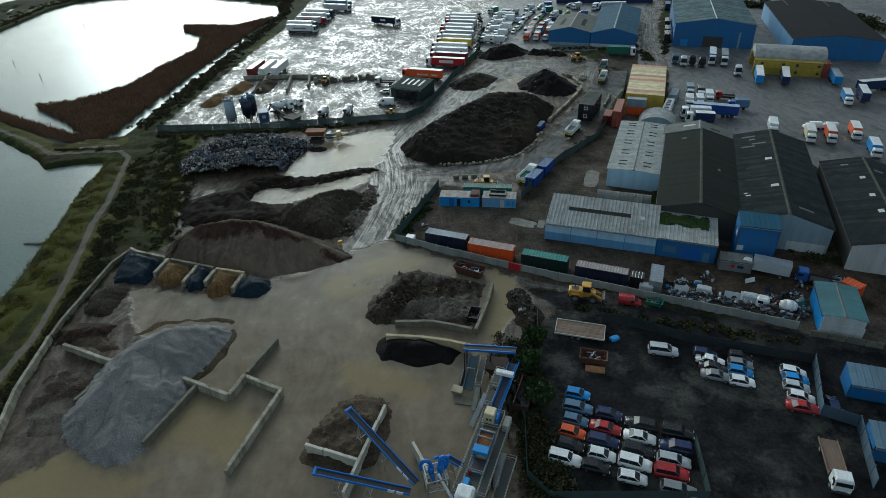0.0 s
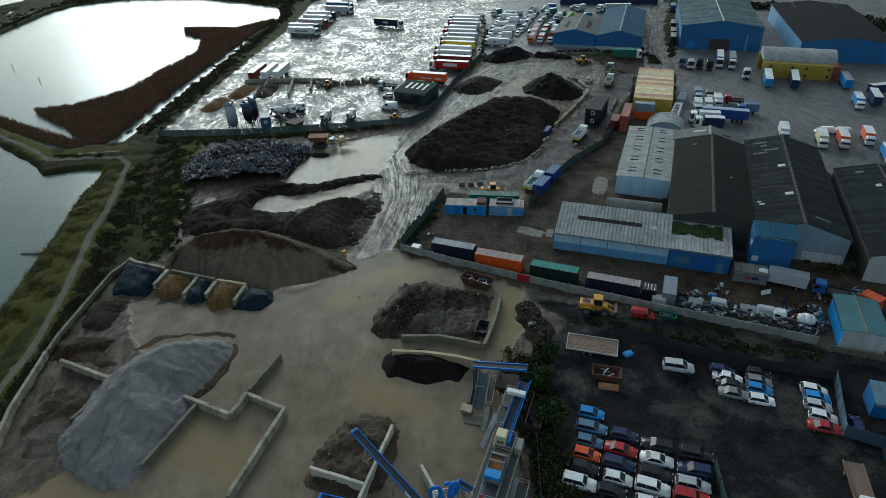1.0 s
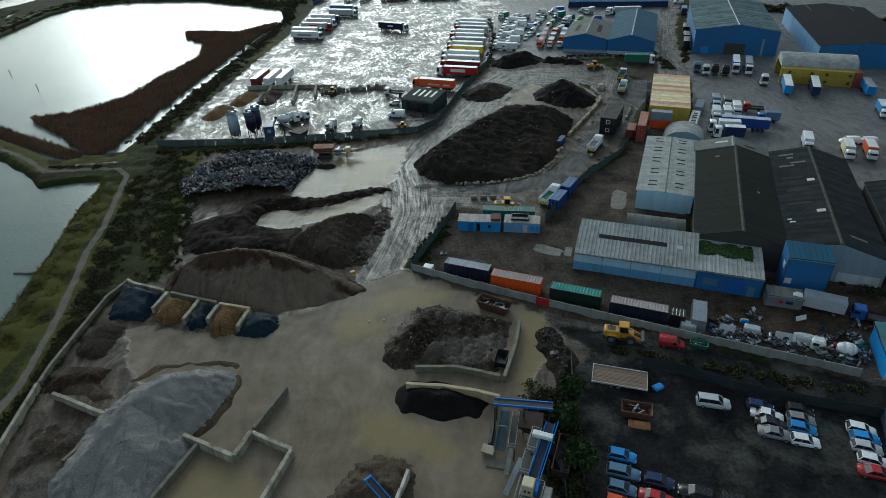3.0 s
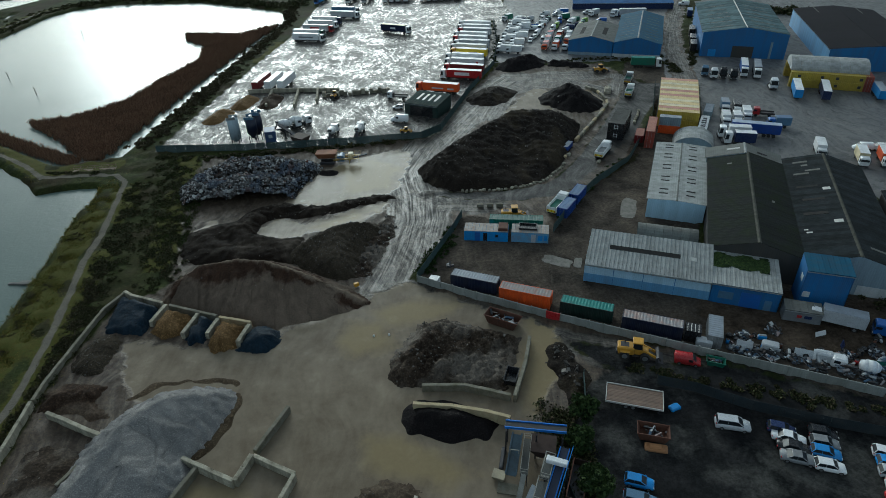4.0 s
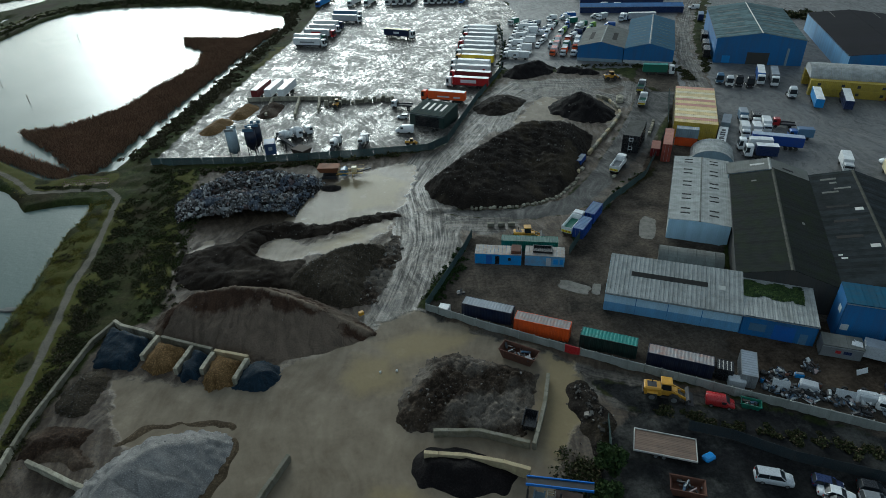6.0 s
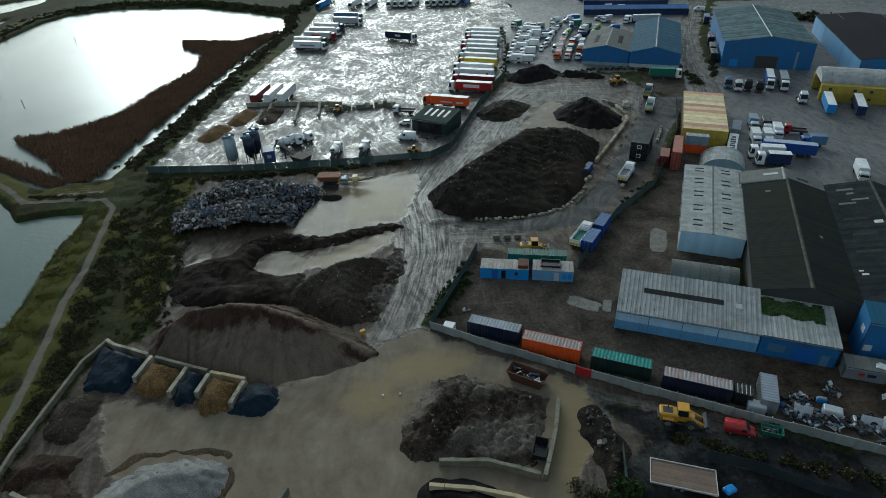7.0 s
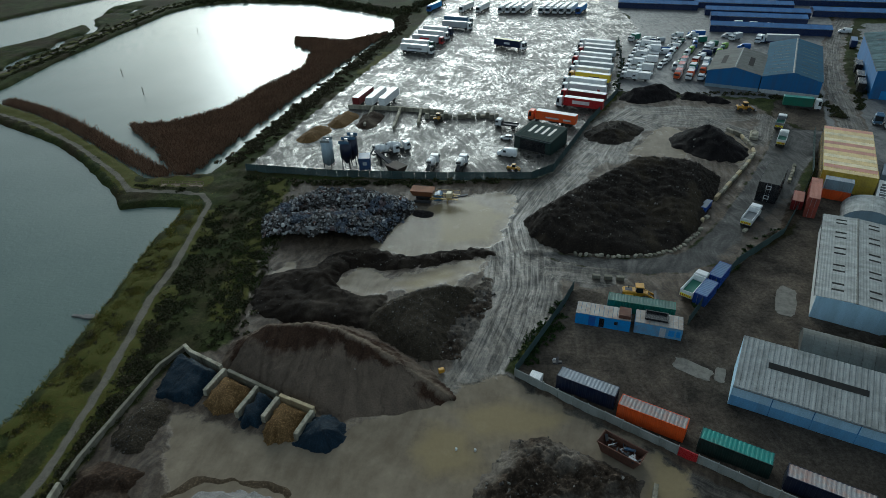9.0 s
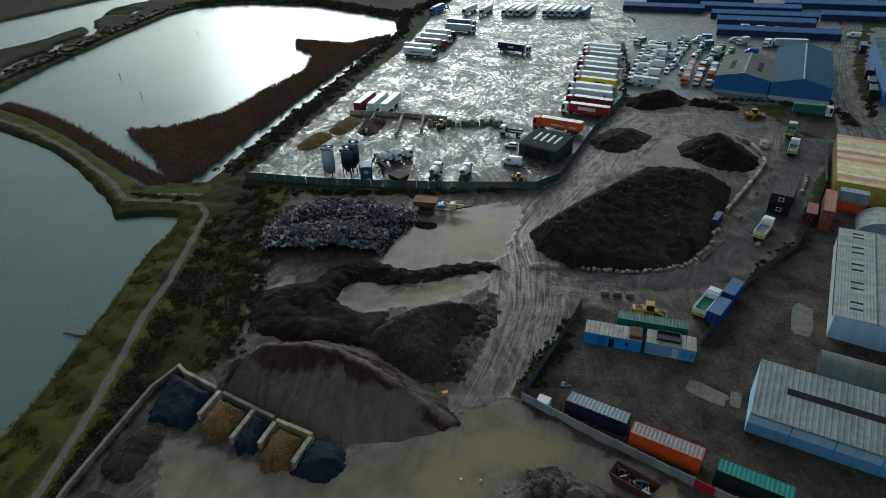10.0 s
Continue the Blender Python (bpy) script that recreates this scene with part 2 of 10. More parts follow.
    c = blend(nt, z_wet, c, wetyard)
    mott = math_node(nt, "ADD", math_node(nt, "MULTIPLY", fine, 0.6), math_node(nt, "MULTIPLY", grit, 0.4))
    keep = math_node(nt, "SUBTRACT", 1.0, math_node(nt, "MAXIMUM", math_node(nt, "MULTIPLY", z_pool, 0.85), math_node(nt, "MULTIPLY", z_conc, 0.55)))
    c = blend(nt, math_node(nt, "MULTIPLY", ranged(nt, mott, 0.40, 0.60, 0.0, 0.7), keep), c, (0.25, 0.25, 0.25), "MULTIPLY")
    nt.links.new(c, p.inputs["Base Color"])

    # gloss: damp mud, standing water, puddled concrete
    rough = ranged(nt, fine, 0.3, 0.7, 0.82, 0.98)
    damp = ranged(nt, wheel_ruts, 0.42, 0.58, 0.78, 0.36)

    def rmix(fac, a, b):
        n = nt.nodes.new("ShaderNodeMix")
        for i, v in ((0, fac), (2, a), (3, b)):
            if hasattr(v, "is_linked"):
                nt.links.new(v, n.inputs[i])
            else:
                n.inputs[i].default_value = v
        return n.outputs[0]

    rough = rmix(z_haul, rough, ranged(nt, ruts, 0.4, 0.66, 0.62, 0.42))
    rough = rmix(z_conc, rough, ranged(nt, math_node(nt, "ADD", math_node(nt, "MULTIPLY", mid, 0.5), math_node(nt, "MULTIPLY", ruts, 0.5)), 0.4, 0.62, 0.42, 0.7))
    rough = rmix(z_mud, rough, rmix(z_track, ranged(nt, ruts, 0.38, 0.66, 0.85, 0.55), damp))
    pmap = nt.nodes.new("ShaderNodeMapping")
    pmap.inputs["Rotation"].default_value = (0, 0, radians(35))
    pmap.inputs["Scale"].default_value = (1.0, 0.7, 1.0)
    nt.links.new(tc, pmap.inputs["Vector"])
    patch = noise_tex(nt, pmap.outputs[0], 0.7, 8, 0.74)
    patch.node.inputs["Distortion"].default_value = 0.5
    flat = noise_tex(nt, tc, 0.1, 7, 0.66)
    wetmask = math_node(nt, "ADD", math_node(nt, "MULTIPLY", patch, 0.42), math_node(nt, "ADD", math_node(nt, "MULTIPLY", flat, 0.33), math_node(nt, "MULTIPLY", ruts, 0.25)))
    wetness = ranged(nt, wetmask, 0.475, 0.555)
    rough = rmix(z_wet, rough, rmix(wetness, 0.68, 0.11))
    rough = rmix(z_pool, rough, ranged(nt, mid, 0.3, 0.7, 0.18, 0.30))
    nt.links.new(rough, p.inputs["Roughness"])
    spec = rmix(z_pool, rmix(math_node(nt, "MAXIMUM", z_mud, z_wet), rmix(math_node(nt, "MAXIMUM", z_conc, math_node(nt, "MULTIPLY", z_haul, 0.55)), 0.05, 0.3), 0.38), 0.055)
    nt.links.new(spec, p.inputs["Specular IOR Level"])

    relief = math_node(nt, "ADD", rmix(z_track, ruts, math_node(nt, "MULTIPLY", wheel_ruts, 1.6)), math_node(nt, "MULTIPLY", fine, 0.6))
    relief = math_node(nt, "ADD", relief, math_node(nt, "MULTIPLY", grit, 0.08))
    still = math_node(nt, "MAXIMUM", z_pool, math_node(nt, "MULTIPLY", z_wet, wetness))
    relief = math_node(nt, "MULTIPLY", relief, rmix(still, 1.0, 0.02))
    bump(nt, p, relief, 0.6, 0.16)
    return m


def water_mat():
    m, nt, p = node_mat("lake_water")
    tc = nt.nodes.new("ShaderNodeTexCoord").outputs["Object"]
    c = blend(nt, ranged(nt, noise_tex(nt, tc, 0.03, 3), 0.3, 0.7), (0.096, 0.130, 0.116), (0.118, 0.154, 0.136))
    nt.links.new(c, p.inputs["Base Color"])
    p.inputs["Roughness"].default_value = 0.22
    p.inputs["IOR"].default_value = 1.333
    p.inputs["Specular IOR Level"].default_value = 0.44
    h = math_node(nt, "ADD", noise_tex(nt, tc, 0.9, 3), math_node(nt, "MULTIPLY", noise_tex(nt, tc, 0.15, 2), 0.8))
    bump(nt, p, math_node(nt, "ADD", h, math_node(nt, "MULTIPLY", noise_tex(nt, tc, 2.6, 3), 0.5)), 0.4, 0.14)
    return m


def heap_mat(name, dark, light, grit_scale=5.0, rough=0.9, wash=None, speck=None, wash_at=0.5, runs=0.5, crest=None, toe=None, grain=0.6):
    """Loose material: tone by broad patches, grains, runnels down the slope, pale crest, washed toe, scattered pale
    stones.
    """
    m, nt, p = node_mat(name)
    tc = nt.nodes.new("ShaderNodeTexCoord").outputs["Object"]
    at = nt.nodes.new("ShaderNodeAttribute")
    at.attribute_name = "slide"
    mp = nt.nodes.new("ShaderNodeMapping")
    mp.inputs["Scale"].default_value = (1.0, 0.13, 1.0)
    nt.links.new(at.outputs["Vector"], mp.inputs["Vector"])
    sep = nt.nodes.new("ShaderNodeSeparateXYZ")
    nt.links.new(at.outputs["Vector"], sep.inputs[0])
    a = noise_tex(nt, tc, 0.25, 6, 0.6)
    b = noise_tex(nt, tc, grit_scale, 5, 0.7)
    r = noise_tex(nt, mp.outputs[0], 1.1, 5, 0.62)
    mixed = math_node(nt, "ADD", math_node(nt, "MULTIPLY", a, 1 - runs), math_node(nt, "MULTIPLY", r, runs))
    c = blend(nt, ranged(nt, mixed, 0.36, 0.64), dark, light)
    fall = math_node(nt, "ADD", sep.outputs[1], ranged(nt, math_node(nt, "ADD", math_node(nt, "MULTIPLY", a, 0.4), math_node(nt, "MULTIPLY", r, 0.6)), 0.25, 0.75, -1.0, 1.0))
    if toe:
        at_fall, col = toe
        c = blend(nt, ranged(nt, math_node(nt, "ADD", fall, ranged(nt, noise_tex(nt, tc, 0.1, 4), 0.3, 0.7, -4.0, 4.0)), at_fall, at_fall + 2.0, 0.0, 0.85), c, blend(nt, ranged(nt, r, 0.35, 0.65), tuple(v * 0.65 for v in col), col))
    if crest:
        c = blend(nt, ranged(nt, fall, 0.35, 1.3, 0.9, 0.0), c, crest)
    if wash:
        c = blend(nt, ranged(nt, noise_tex(nt, tc, 0.11, 5), wash_at - 0.06, wash_at + 0.06), c, wash)
    c = blend(nt, ranged(nt, b, 0.40, 0.62, grain, 0.0), c, (0.30, 0.30, 0.30), "MULTIPLY")
    c = blend(nt, ranged(nt, b, 0.55, 0.72, 0.0, grain), c, tuple(min(1, v * 1.9) for v in light))
    if speck:
        v = add(nt, "ShaderNodeTexVoronoi", Scale=1.3)
        nt.links.new(tc, v.inputs["Vector"])
        c = blend(nt, ranged(nt, v.outputs["Distance"], 0.05, 0.13, 0.6, 0.0), c, speck)
    nt.links.new(c, p.inputs["Base Color"])
    p.inputs["Roughness"].default_value = rough
    p.inputs["Specular IOR Level"].default_value = 0.12
    bump(nt, p, math_node(nt, "ADD", math_node(nt, "ADD", b, math_node(nt, "MULTIPLY", a, 1.2)), math_node(nt, "MULTIPLY", r, 2.4 * runs)), 0.8, 0.2)
    return m


def island_mat(name, stops, rough=0.8, specular=0.4, tint=None, second=None):
    """Many small pieces in one mesh, each of its own tone."""
    m, nt, p = node_mat(name)
    r = nt.nodes.new("ShaderNodeNewGeometry").outputs["Random Per Island"]
    ramp = nt.nodes.new("ShaderNodeValToRGB")
    el = ramp.color_ramp.elements
    while len(el) < len(stops):
        el.new(0.5)
    for e, (at, col) in zip(el, stops):
        e.position, e.color = at, (*col, 1)
    nt.links.new(r, ramp.inputs[0])
    tc = nt.nodes.new("ShaderNodeTexCoord").outputs["Object"]
    c = blend(nt, ranged(nt, noise_tex(nt, tc, 0.12, 3), 0.35, 0.65, 0.0, 0.45), ramp.outputs[0], (0.5, 0.5, 0.5), "MULTIPLY")
    if tint:
        c = blend(nt, ranged(nt, noise_tex(nt, tc, 0.2, 4), 0.52, 0.60, 0.0, 0.55), c, tint)
    if second:
        c = blend(nt, ranged(nt, noise_tex(nt, tc, 0.31, 3), 0.60, 0.66, 0.0, 0.65), c, second)
    nt.links.new(c, p.inputs["Base Color"])
    p.inputs["Roughness"].default_value = rough
    p.inputs["Specular IOR Level"].default_value = specular
    return m


GROUND, WATER = ground_mat(), water_mat()
# sheet claddings
ROOF_DARK = mat("dark_fibre_cement_roof", (0.0095, 0.0115, 0.0115), 0.85, dirt=0.8, dirt_color=(0.018, 0.026, 0.010), stain=0.3, ribs=0.3, rib_axis=1, spread=0.3, gloss=0.12, relief=0.25)
ROOF_DARK_X = mat("dark_fibre_cement_roof_old", (0.014, 0.018, 0.021), 0.85, dirt=0.9, dirt_color=(0.008, 0.010, 0.009), stain=0.35, ribs=0.3, rib_axis=1, spread=0.4, gloss=0.12, relief=0.25)
ROOF_CAP = mat("worn_ridge_tile", (0.075, 0.075, 0.062), 0.85, dirt=0.8, dirt_color=(0.02, 0.022, 0.016), stain=0.8, gloss=0.15)
ROOF_LIGHT = mat("pale_grey_roof_sheet", (0.33, 0.34, 0.33), 0.75, gloss=0.2, dirt=0.65, dirt_color=(0.11, 0.115, 0.10), stain=0.55, ribs=0.5, spread=0.1, relief=0.6)
ROOF_TEAL = mat("teal_grey_roof_sheet", (0.075, 0.125, 0.138), 0.8, dirt=0.9, dirt_color=(0.025, 0.045, 0.05), stain=0.3, spread=0.3, ribs=0.5, gloss=0.15)
ROOF_BLUE = mat("deep_blue_roof_sheet", (0.016, 0.078, 0.135), 0.8, dirt=0.35, ribs=0.5, gloss=0.15)
ROOF_GREENBLUE = mat("green_blue_roof_sheet", (0.05, 0.14, 0.16), 0.55, dirt=0.4, dirt_color=(0.05, 0.07, 0.06), ribs=0.4)
ROOF_GREY = mat("grey_roof_sheet", (0.14, 0.145, 0.135), 0.8, dirt=0.5, ribs=0.5, gloss=0.15)
ROOF_BLACK = mat("black_felt_roof", (0.010, 0.010, 0.014), 0.95, dirt=0.4, dirt_color=(0.025, 0.025, 0.027), stain=0.15, gloss=0.12)
ROOFLIGHT = mat("rooflight_sheet", (0.022, 0.022, 0.022), 0.8, dirt=0.3, gloss=0.1)
ROOFLIGHT_PALE = mat("pale_rooflight_sheet", (0.5, 0.5, 0.47), 0.4, dirt=0.3)
WALL_BLUE = mat("blue_wall_sheet", (0.022, 0.125, 0.32), 0.6, dirt=0.4, ribs=0.3, streak=True)
WALL_PALEBLUE = mat("pale_blue_wall_sheet", (0.42, 0.60, 0.74), 0.5, dirt=0.35, dirt_color=(0.14, 0.19, 0.23), ribs=0.4, streak=True)
WALL_MIDBLUE = mat("mid_blue_wall_sheet", (0.15, 0.34, 0.58), 0.5, dirt=0.35, ribs=0.4, streak=True)
WALL_GREYBLUE = mat("grey_blue_wall_sheet", (0.22, 0.29, 0.34), 0.55, dirt=0.5, dirt_color=(0.12, 0.13, 0.13), ribs=0.4, streak=True)
WALL_DARK = mat("dark_wall_sheet", (0.045, 0.045, 0.042), 0.8, dirt=0.6, ribs=0.4, streak=True)
WALL_WHITE = mat("off_white_wall", (0.5, 0.52, 0.52), 0.6, dirt=0.4, streak=True)
WALL_GREEN = mat("dark_green_wall_sheet", (0.016, 0.035, 0.03), 0.6, dirt=0.3, ribs=0.3)
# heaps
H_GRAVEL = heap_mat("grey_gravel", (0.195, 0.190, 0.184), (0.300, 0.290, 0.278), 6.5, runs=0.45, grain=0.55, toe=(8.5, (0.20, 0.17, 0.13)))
H_SOIL = heap_mat("dark_soil", (0.0105, 0.0082, 0.0066), (0.030, 0.023, 0.017), 3.0, speck=(0.14, 0.132, 0.122), wash=(0.044, 0.034, 0.021), wash_at=0.58)
H_BLACK = heap_mat("black_fines", (0.006, 0.0055, 0.006), (0.015, 0.012, 0.012), 4.0)
H_BROWN = heap_mat("brown_sand", (0.020, 0.0115, 0.007), (0.050, 0.031, 0.019), 3.0, wash=(0.105, 0.080, 0.058), wash_at=0.55)
H_MUDBANK = heap_mat("ochre_mud", (0.052, 0.037, 0.022), (0.105, 0.078, 0.048), 3.0, runs=0.4, grain=0.5)
H_SAND = heap_mat("ochre_sand", (0.115, 0.068, 0.026), (0.21, 0.13, 0.055), 4.0, runs=0.65)
H_COAL = heap_mat("dark_blue_stone", (0.006, 0.014, 0.024), (0.014, 0.031, 0.050), 5.0, rough=0.6)
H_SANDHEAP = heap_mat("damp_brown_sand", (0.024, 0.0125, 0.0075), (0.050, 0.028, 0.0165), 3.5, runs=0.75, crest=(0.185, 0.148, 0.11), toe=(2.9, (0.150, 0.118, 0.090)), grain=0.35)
H_DARKSOIL = heap_mat("wet_brown_soil", (0.010, 0.007, 0.005), (0.026, 0.0185, 0.0125), 4.0, wash=(0.055, 0.044, 0.033), wash_at=0.62, runs=0.4, grain=0.5)
H_MIXED = heap_mat("mixed_mud", (0.020, 0.0135, 0.009), (0.072, 0.054, 0.038), 2.5, wash=(0.15, 0.13, 0.108), wash_at=0.52, runs=0.35)
H_GREYSOIL = heap_mat("grey_brown_soil", (0.028, 0.022, 0.0145), (0.070, 0.056, 0.038), 5.0, speck=(0.14, 0.13, 0.115), runs=0.6, grain=0.7)
H_RUTTED = heap_mat("rutted_brown_sand", (0.050, 0.036, 0.024), (0.100, 0.078, 0.055), 2.5, runs=0.3, grain=0.4)
H_RUBBLE = heap_mat("rubble_fines", (0.008, 0.007, 0.0065), (0.03, 0.026, 0.023), 3.0)
RUBBLE = island_mat("demolition_rubble", [(0.0, (0.010, 0.009, 0.009)), (0.32, (0.060, 0.053, 0.049)), (0.52, (0.145, 0.138, 0.132)), (0.74, (0.26, 0.27, 0.28)), (0.88, (0.55, 0.55, 0.53)), (1.0, (0.13, 0.05, 0.032))], tint=(0.075, 0.105, 0.16), second=(0.085, 0.036, 0.022))
STONES = island_mat("loose_stones", [(0.0, (0.025, 0.022, 0.02)), (0.6, (0.075, 0.066, 0.056)), (1.0, (0.2, 0.185, 0.165))])
GRAVEL_STONES = island_mat("gravel_stones", [(0.0, (0.075, 0.074, 0.073)), (0.6, (0.16, 0.158, 0.156)), (1.0, (0.27, 0.265, 0.26))])
REED = island_mat("dry_reed", [(0.0, (0.09, 0.05, 0.032)), (0.5, (0.19, 0.11, 0.068)), (1.0, (0.32, 0.21, 0.13))], 0.9, 0.2)
LEAF = island_mat("scrub_leaves", [(0.0, (0.020, 0.025, 0.012)), (0.45, (0.042, 0.050, 0.020)), (0.8, (0.075, 0.074, 0.032)), (1.0, (0.13, 0.095, 0.065))], 0.9, 0.1)
LEAF_BROWN = island_mat("winter_hedge", [(0.0, (0.028, 0.026, 0.016)), (0.5, (0.058, 0.050, 0.028)), (0.85, (0.09, 0.082, 0.038)), (1.0, (0.14, 0.11, 0.075))], 0.9, 0.1)
LEAF_GREEN = island_mat("green_leaves", [(0.0, (0.014, 0.026, 0.01)), (0.6, (0.035, 0.06, 0.018)), (1.0, (0.06, 0.085, 0.025))], 0.85, 0.12)
BLADES_GREEN = island_mat("green_blades", [(0.0, (0.022, 0.042, 0.011)), (0.6, (0.048, 0.078, 0.018)), (1.0, (0.095, 0.10, 0.035))], 0.9, 0.1)
BLADES = island_mat("grass_blades", [(0.0, (0.070, 0.095, 0.015)), (0.5, (0.17, 0.165, 0.034)), (1.0, (0.27, 0.19, 0.055))], 0.85, 0.2)

# ---- shaping helpers ----
class Geo:
    """Collects the faces of one part."""

    def __init__(self):
        self.v, self.f = [], []

    def put(self, verts, faces):
        n = len(self.v)
        self.v += [tuple(p) for p in verts]
        self.f += [tuple(n + i for i in q) for q in faces]
        return self

    def box(self, x0, x1, y0, y1, z0, z1):
        return self.put([(x0, y0, z0), (x1, y0, z0), (x1, y1, z0), (x0, y1, z0), (x0, y0, z1), (x1, y0, z1), (x1, y1, z1), (x0, y1, z1)],
                        [(3, 2, 1, 0), (4, 5, 6, 7), (0, 1, 5, 4), (1, 2, 6, 5), (2, 3, 7, 6), (3, 0, 4, 7)])

    def rbox(self, x0, x1, y0, y1, z0, z1, b):
        """A box with chamfered upright and top edges."""
        def ring(i, z):
            return [(x0 + i + b, y0 + i, z), (x1 - i - b, y0 + i, z), (x1 - i, y0 + i + b, z), (x1 - i, y1 - i - b, z),
                    (x1 - i - b, y1 - i, z), (x0 + i + b, y1 - i, z), (x0 + i, y1 - i - b, z), (x0 + i, y0 + i + b, z)]
        return self.loft([ring(0, z0), ring(0, z1 - b), ring(b, z1)])

    def loft(self, loops, caps=True):
        n = len(loops[0])
        faces = []
        for k in range(len(loops) - 1):
            for i in range(n):
                j = (i + 1) % n
                faces.append((k * n + i, k * n + j, (k + 1) * n + j, (k + 1) * n + i))
        if caps:
            faces += [tuple(range(n))[::-1], tuple((len(loops) - 1) * n + i for i in range(n))]
        return self.put([p for q in loops for p in q], faces)

    def prism(self, outline, axis, a, b):
        """An outline (two coordinates) drawn out along axis from a to b."""
        def at(p, w):
            return (w, p[0], p[1]) if axis == 0 else (p[0], w, p[1]) if axis == 1 else (p[0], p[1], w)
        return self.loft([[at(p, a) for p in outline], [at(p, b) for p in outline]])

    def cyl(self, a, b, r, n=10, r2=None):
        a, b = Vector(a), Vector(b)
        d = (b - a).normalized()
        u = d.orthogonal().normalized()
        w = d.cross(u)
        loops = []
        for c, q in ((a, r), (b, r if r2 is None else r2)):
            loops.append([c + (u * math.cos(k * math.tau / n) + w * math.sin(k * math.tau / n)) * q for k in range(n)])
        return self.loft(loops)

    def beam(self, a, b, w, h=None):
        a, b = Vector(a), Vector(b)
        h = w if h is None else h
        d = (b - a).normalized()
        up = Vector((0, 0, 1)) if abs(d.z) < 0.95 else Vector((1, 0, 0))
        s = d.cross(up).normalized() * w / 2
        t = s.cross(d).normalized() * h / 2
        return self.loft([[c + s + t, c - s + t, c - s - t, c + s - t] for c in (a, b)])

    def mesh(self, name, material, smooth=False):
        me = bpy.data.meshes.new(name)
        me.from_pydata(self.v, [], self.f)
        me.materials.append(material)
        if smooth:
            me.polygons.foreach_set("use_smooth", [True] * len(me.polygons))
        me.update()
        return me


def link(name, me, parent=None, m=None, label=""):
    ob = new(name, me)
    if parent is not None:
        ob.parent = parent
    if m is not None:
        ob.matrix_basis = m
    if label:
        tagged(ob, label)
    return ob


def part(name, geo, material, parent, label="", m=None, smooth=False):
    return link(name, geo.mesh(name, material, smooth), parent, m, label)


def site(x, y):
    """From pixel-read places to world metres: a quadratic warp that fits them to the camera's view."""
    if x < -78 or (x < -10 and y < 160):
        return x, y
    return (0.9981 * x + 0.02545 * y - 1.324 - 0.0002233 * x * x + 0.00003133 * x * y + 0.000003 * y * y,
            -0.02033 * x + 0.9913 * y - 0.641 + 0.000021 * x * x - 0.0002426 * x * y + 0.00004825 * y * y)


def unsite(x, y):
    """From world metres back to the places before that warp."""
    u, v = x, y
    for _ in range(12):
        a, b = site(u, v)
        u, v = u + x - a, v + y - b
    return u, v


def site_turn(x, y):
    """Degrees by which that warp turns things at a place."""
    if x < -78 or (x < -10 and y < 160):
        return 0.0
    (ax, ay), (bx, by), (cx, cy) = site(x, y), site(x + 1, y), site(x, y + 1)
    return math.degrees(0.5 * math.atan2(by - ay, bx - ax) + 0.5 * math.atan2(-(cx - ax), cy - ay))


def site_line(line):
    return [site(*p) for p in line]


def thing(name, x, y, z, rz, label, category, group="", kind="", view_fit=True):
    """An empty at a pixel-read place fitted to the view (or in world metres), to carry parts."""
    ob = new(name)
    if view_fit:
        rz += site_turn(x, y)
        x, y = site(x, y)
    ob.matrix_basis = pose(x, y, z, 0, 0, rz)
    return tagged(ob, label, category, group, kind)


def solid(name, geo, material, label, category, m=None, group="", kind="", smooth=False):
    """A thing of a single mesh."""
    if m is not None:
        q = m.translation
        sx_, sy_ = site(q.x, q.y)
        m = Matrix.Translation((sx_, sy_, q.z)) @ m.to_3x3().to_4x4()
    return tagged(part(name, geo, material, None, "", m, smooth), label, category, group, kind)


def bulk(name, verts, faces, material):
    """One mesh of many small pieces, from arrays: faces all of one size."""
    me = bpy.data.meshes.new(name)
    me.from_pydata(np.asarray(verts).tolist(), [], np.asarray(faces).tolist())
    me.materials.append(material)
    me.update()
    return me


# ---- distances in plan ----
def seg_dist(X, Y, line, closed=False):
    pts = list(line) + ([line[0]] if closed else [])
    d = np.full(X.shape, 1e9)
    for (ax, ay), (bx, by) in zip(pts[:-1], pts[1:]):
        dx, dy = bx - ax, by - ay
        t = np.clip(((X - ax) * dx + (Y - ay) * dy) / max(dx * dx + dy * dy, 1e-9), 0, 1)
        d = np.minimum(d, np.hypot(X - ax - t * dx, Y - ay - t * dy))
    return d


def inside(X, Y, poly):
    r = np.zeros(X.shape, bool)
    for (ax, ay), (bx, by) in zip(poly, poly[1:] + poly[:1]):
        if ay != by:
            r ^= ((ay > Y) != (by > Y)) & (X < (bx - ax) * (Y - ay) / (by - ay) + ax)
    return r


def signed(X, Y, poly):
    """Metres inside the outline (negative outside)."""
    d = seg_dist(X, Y, poly, True)
    return np.where(inside(X, Y, poly), d, -d)


def soft(d, w):
    return np.clip(0.5 + d / (2 * w), 0, 1)


def wobble(X, Y, scale, seed=0):
    """Cheap smooth noise in plan, about -1 to 1."""
    r = np.random.RandomState(seed)
    out = np.zeros(X.shape)
    for k in range(7):
        a, ph, f = r.uniform(0, math.tau), r.uniform(0, math.tau), r.uniform(0.6, 2.2) / scale
        out += np.sin((X * math.cos(a) + Y * math.sin(a)) * f * math.tau + ph + 1.3 * np.sin((X * math.sin(a) - Y * math.cos(a)) * f * 3.1 + ph * 2))
    return out / 4.0

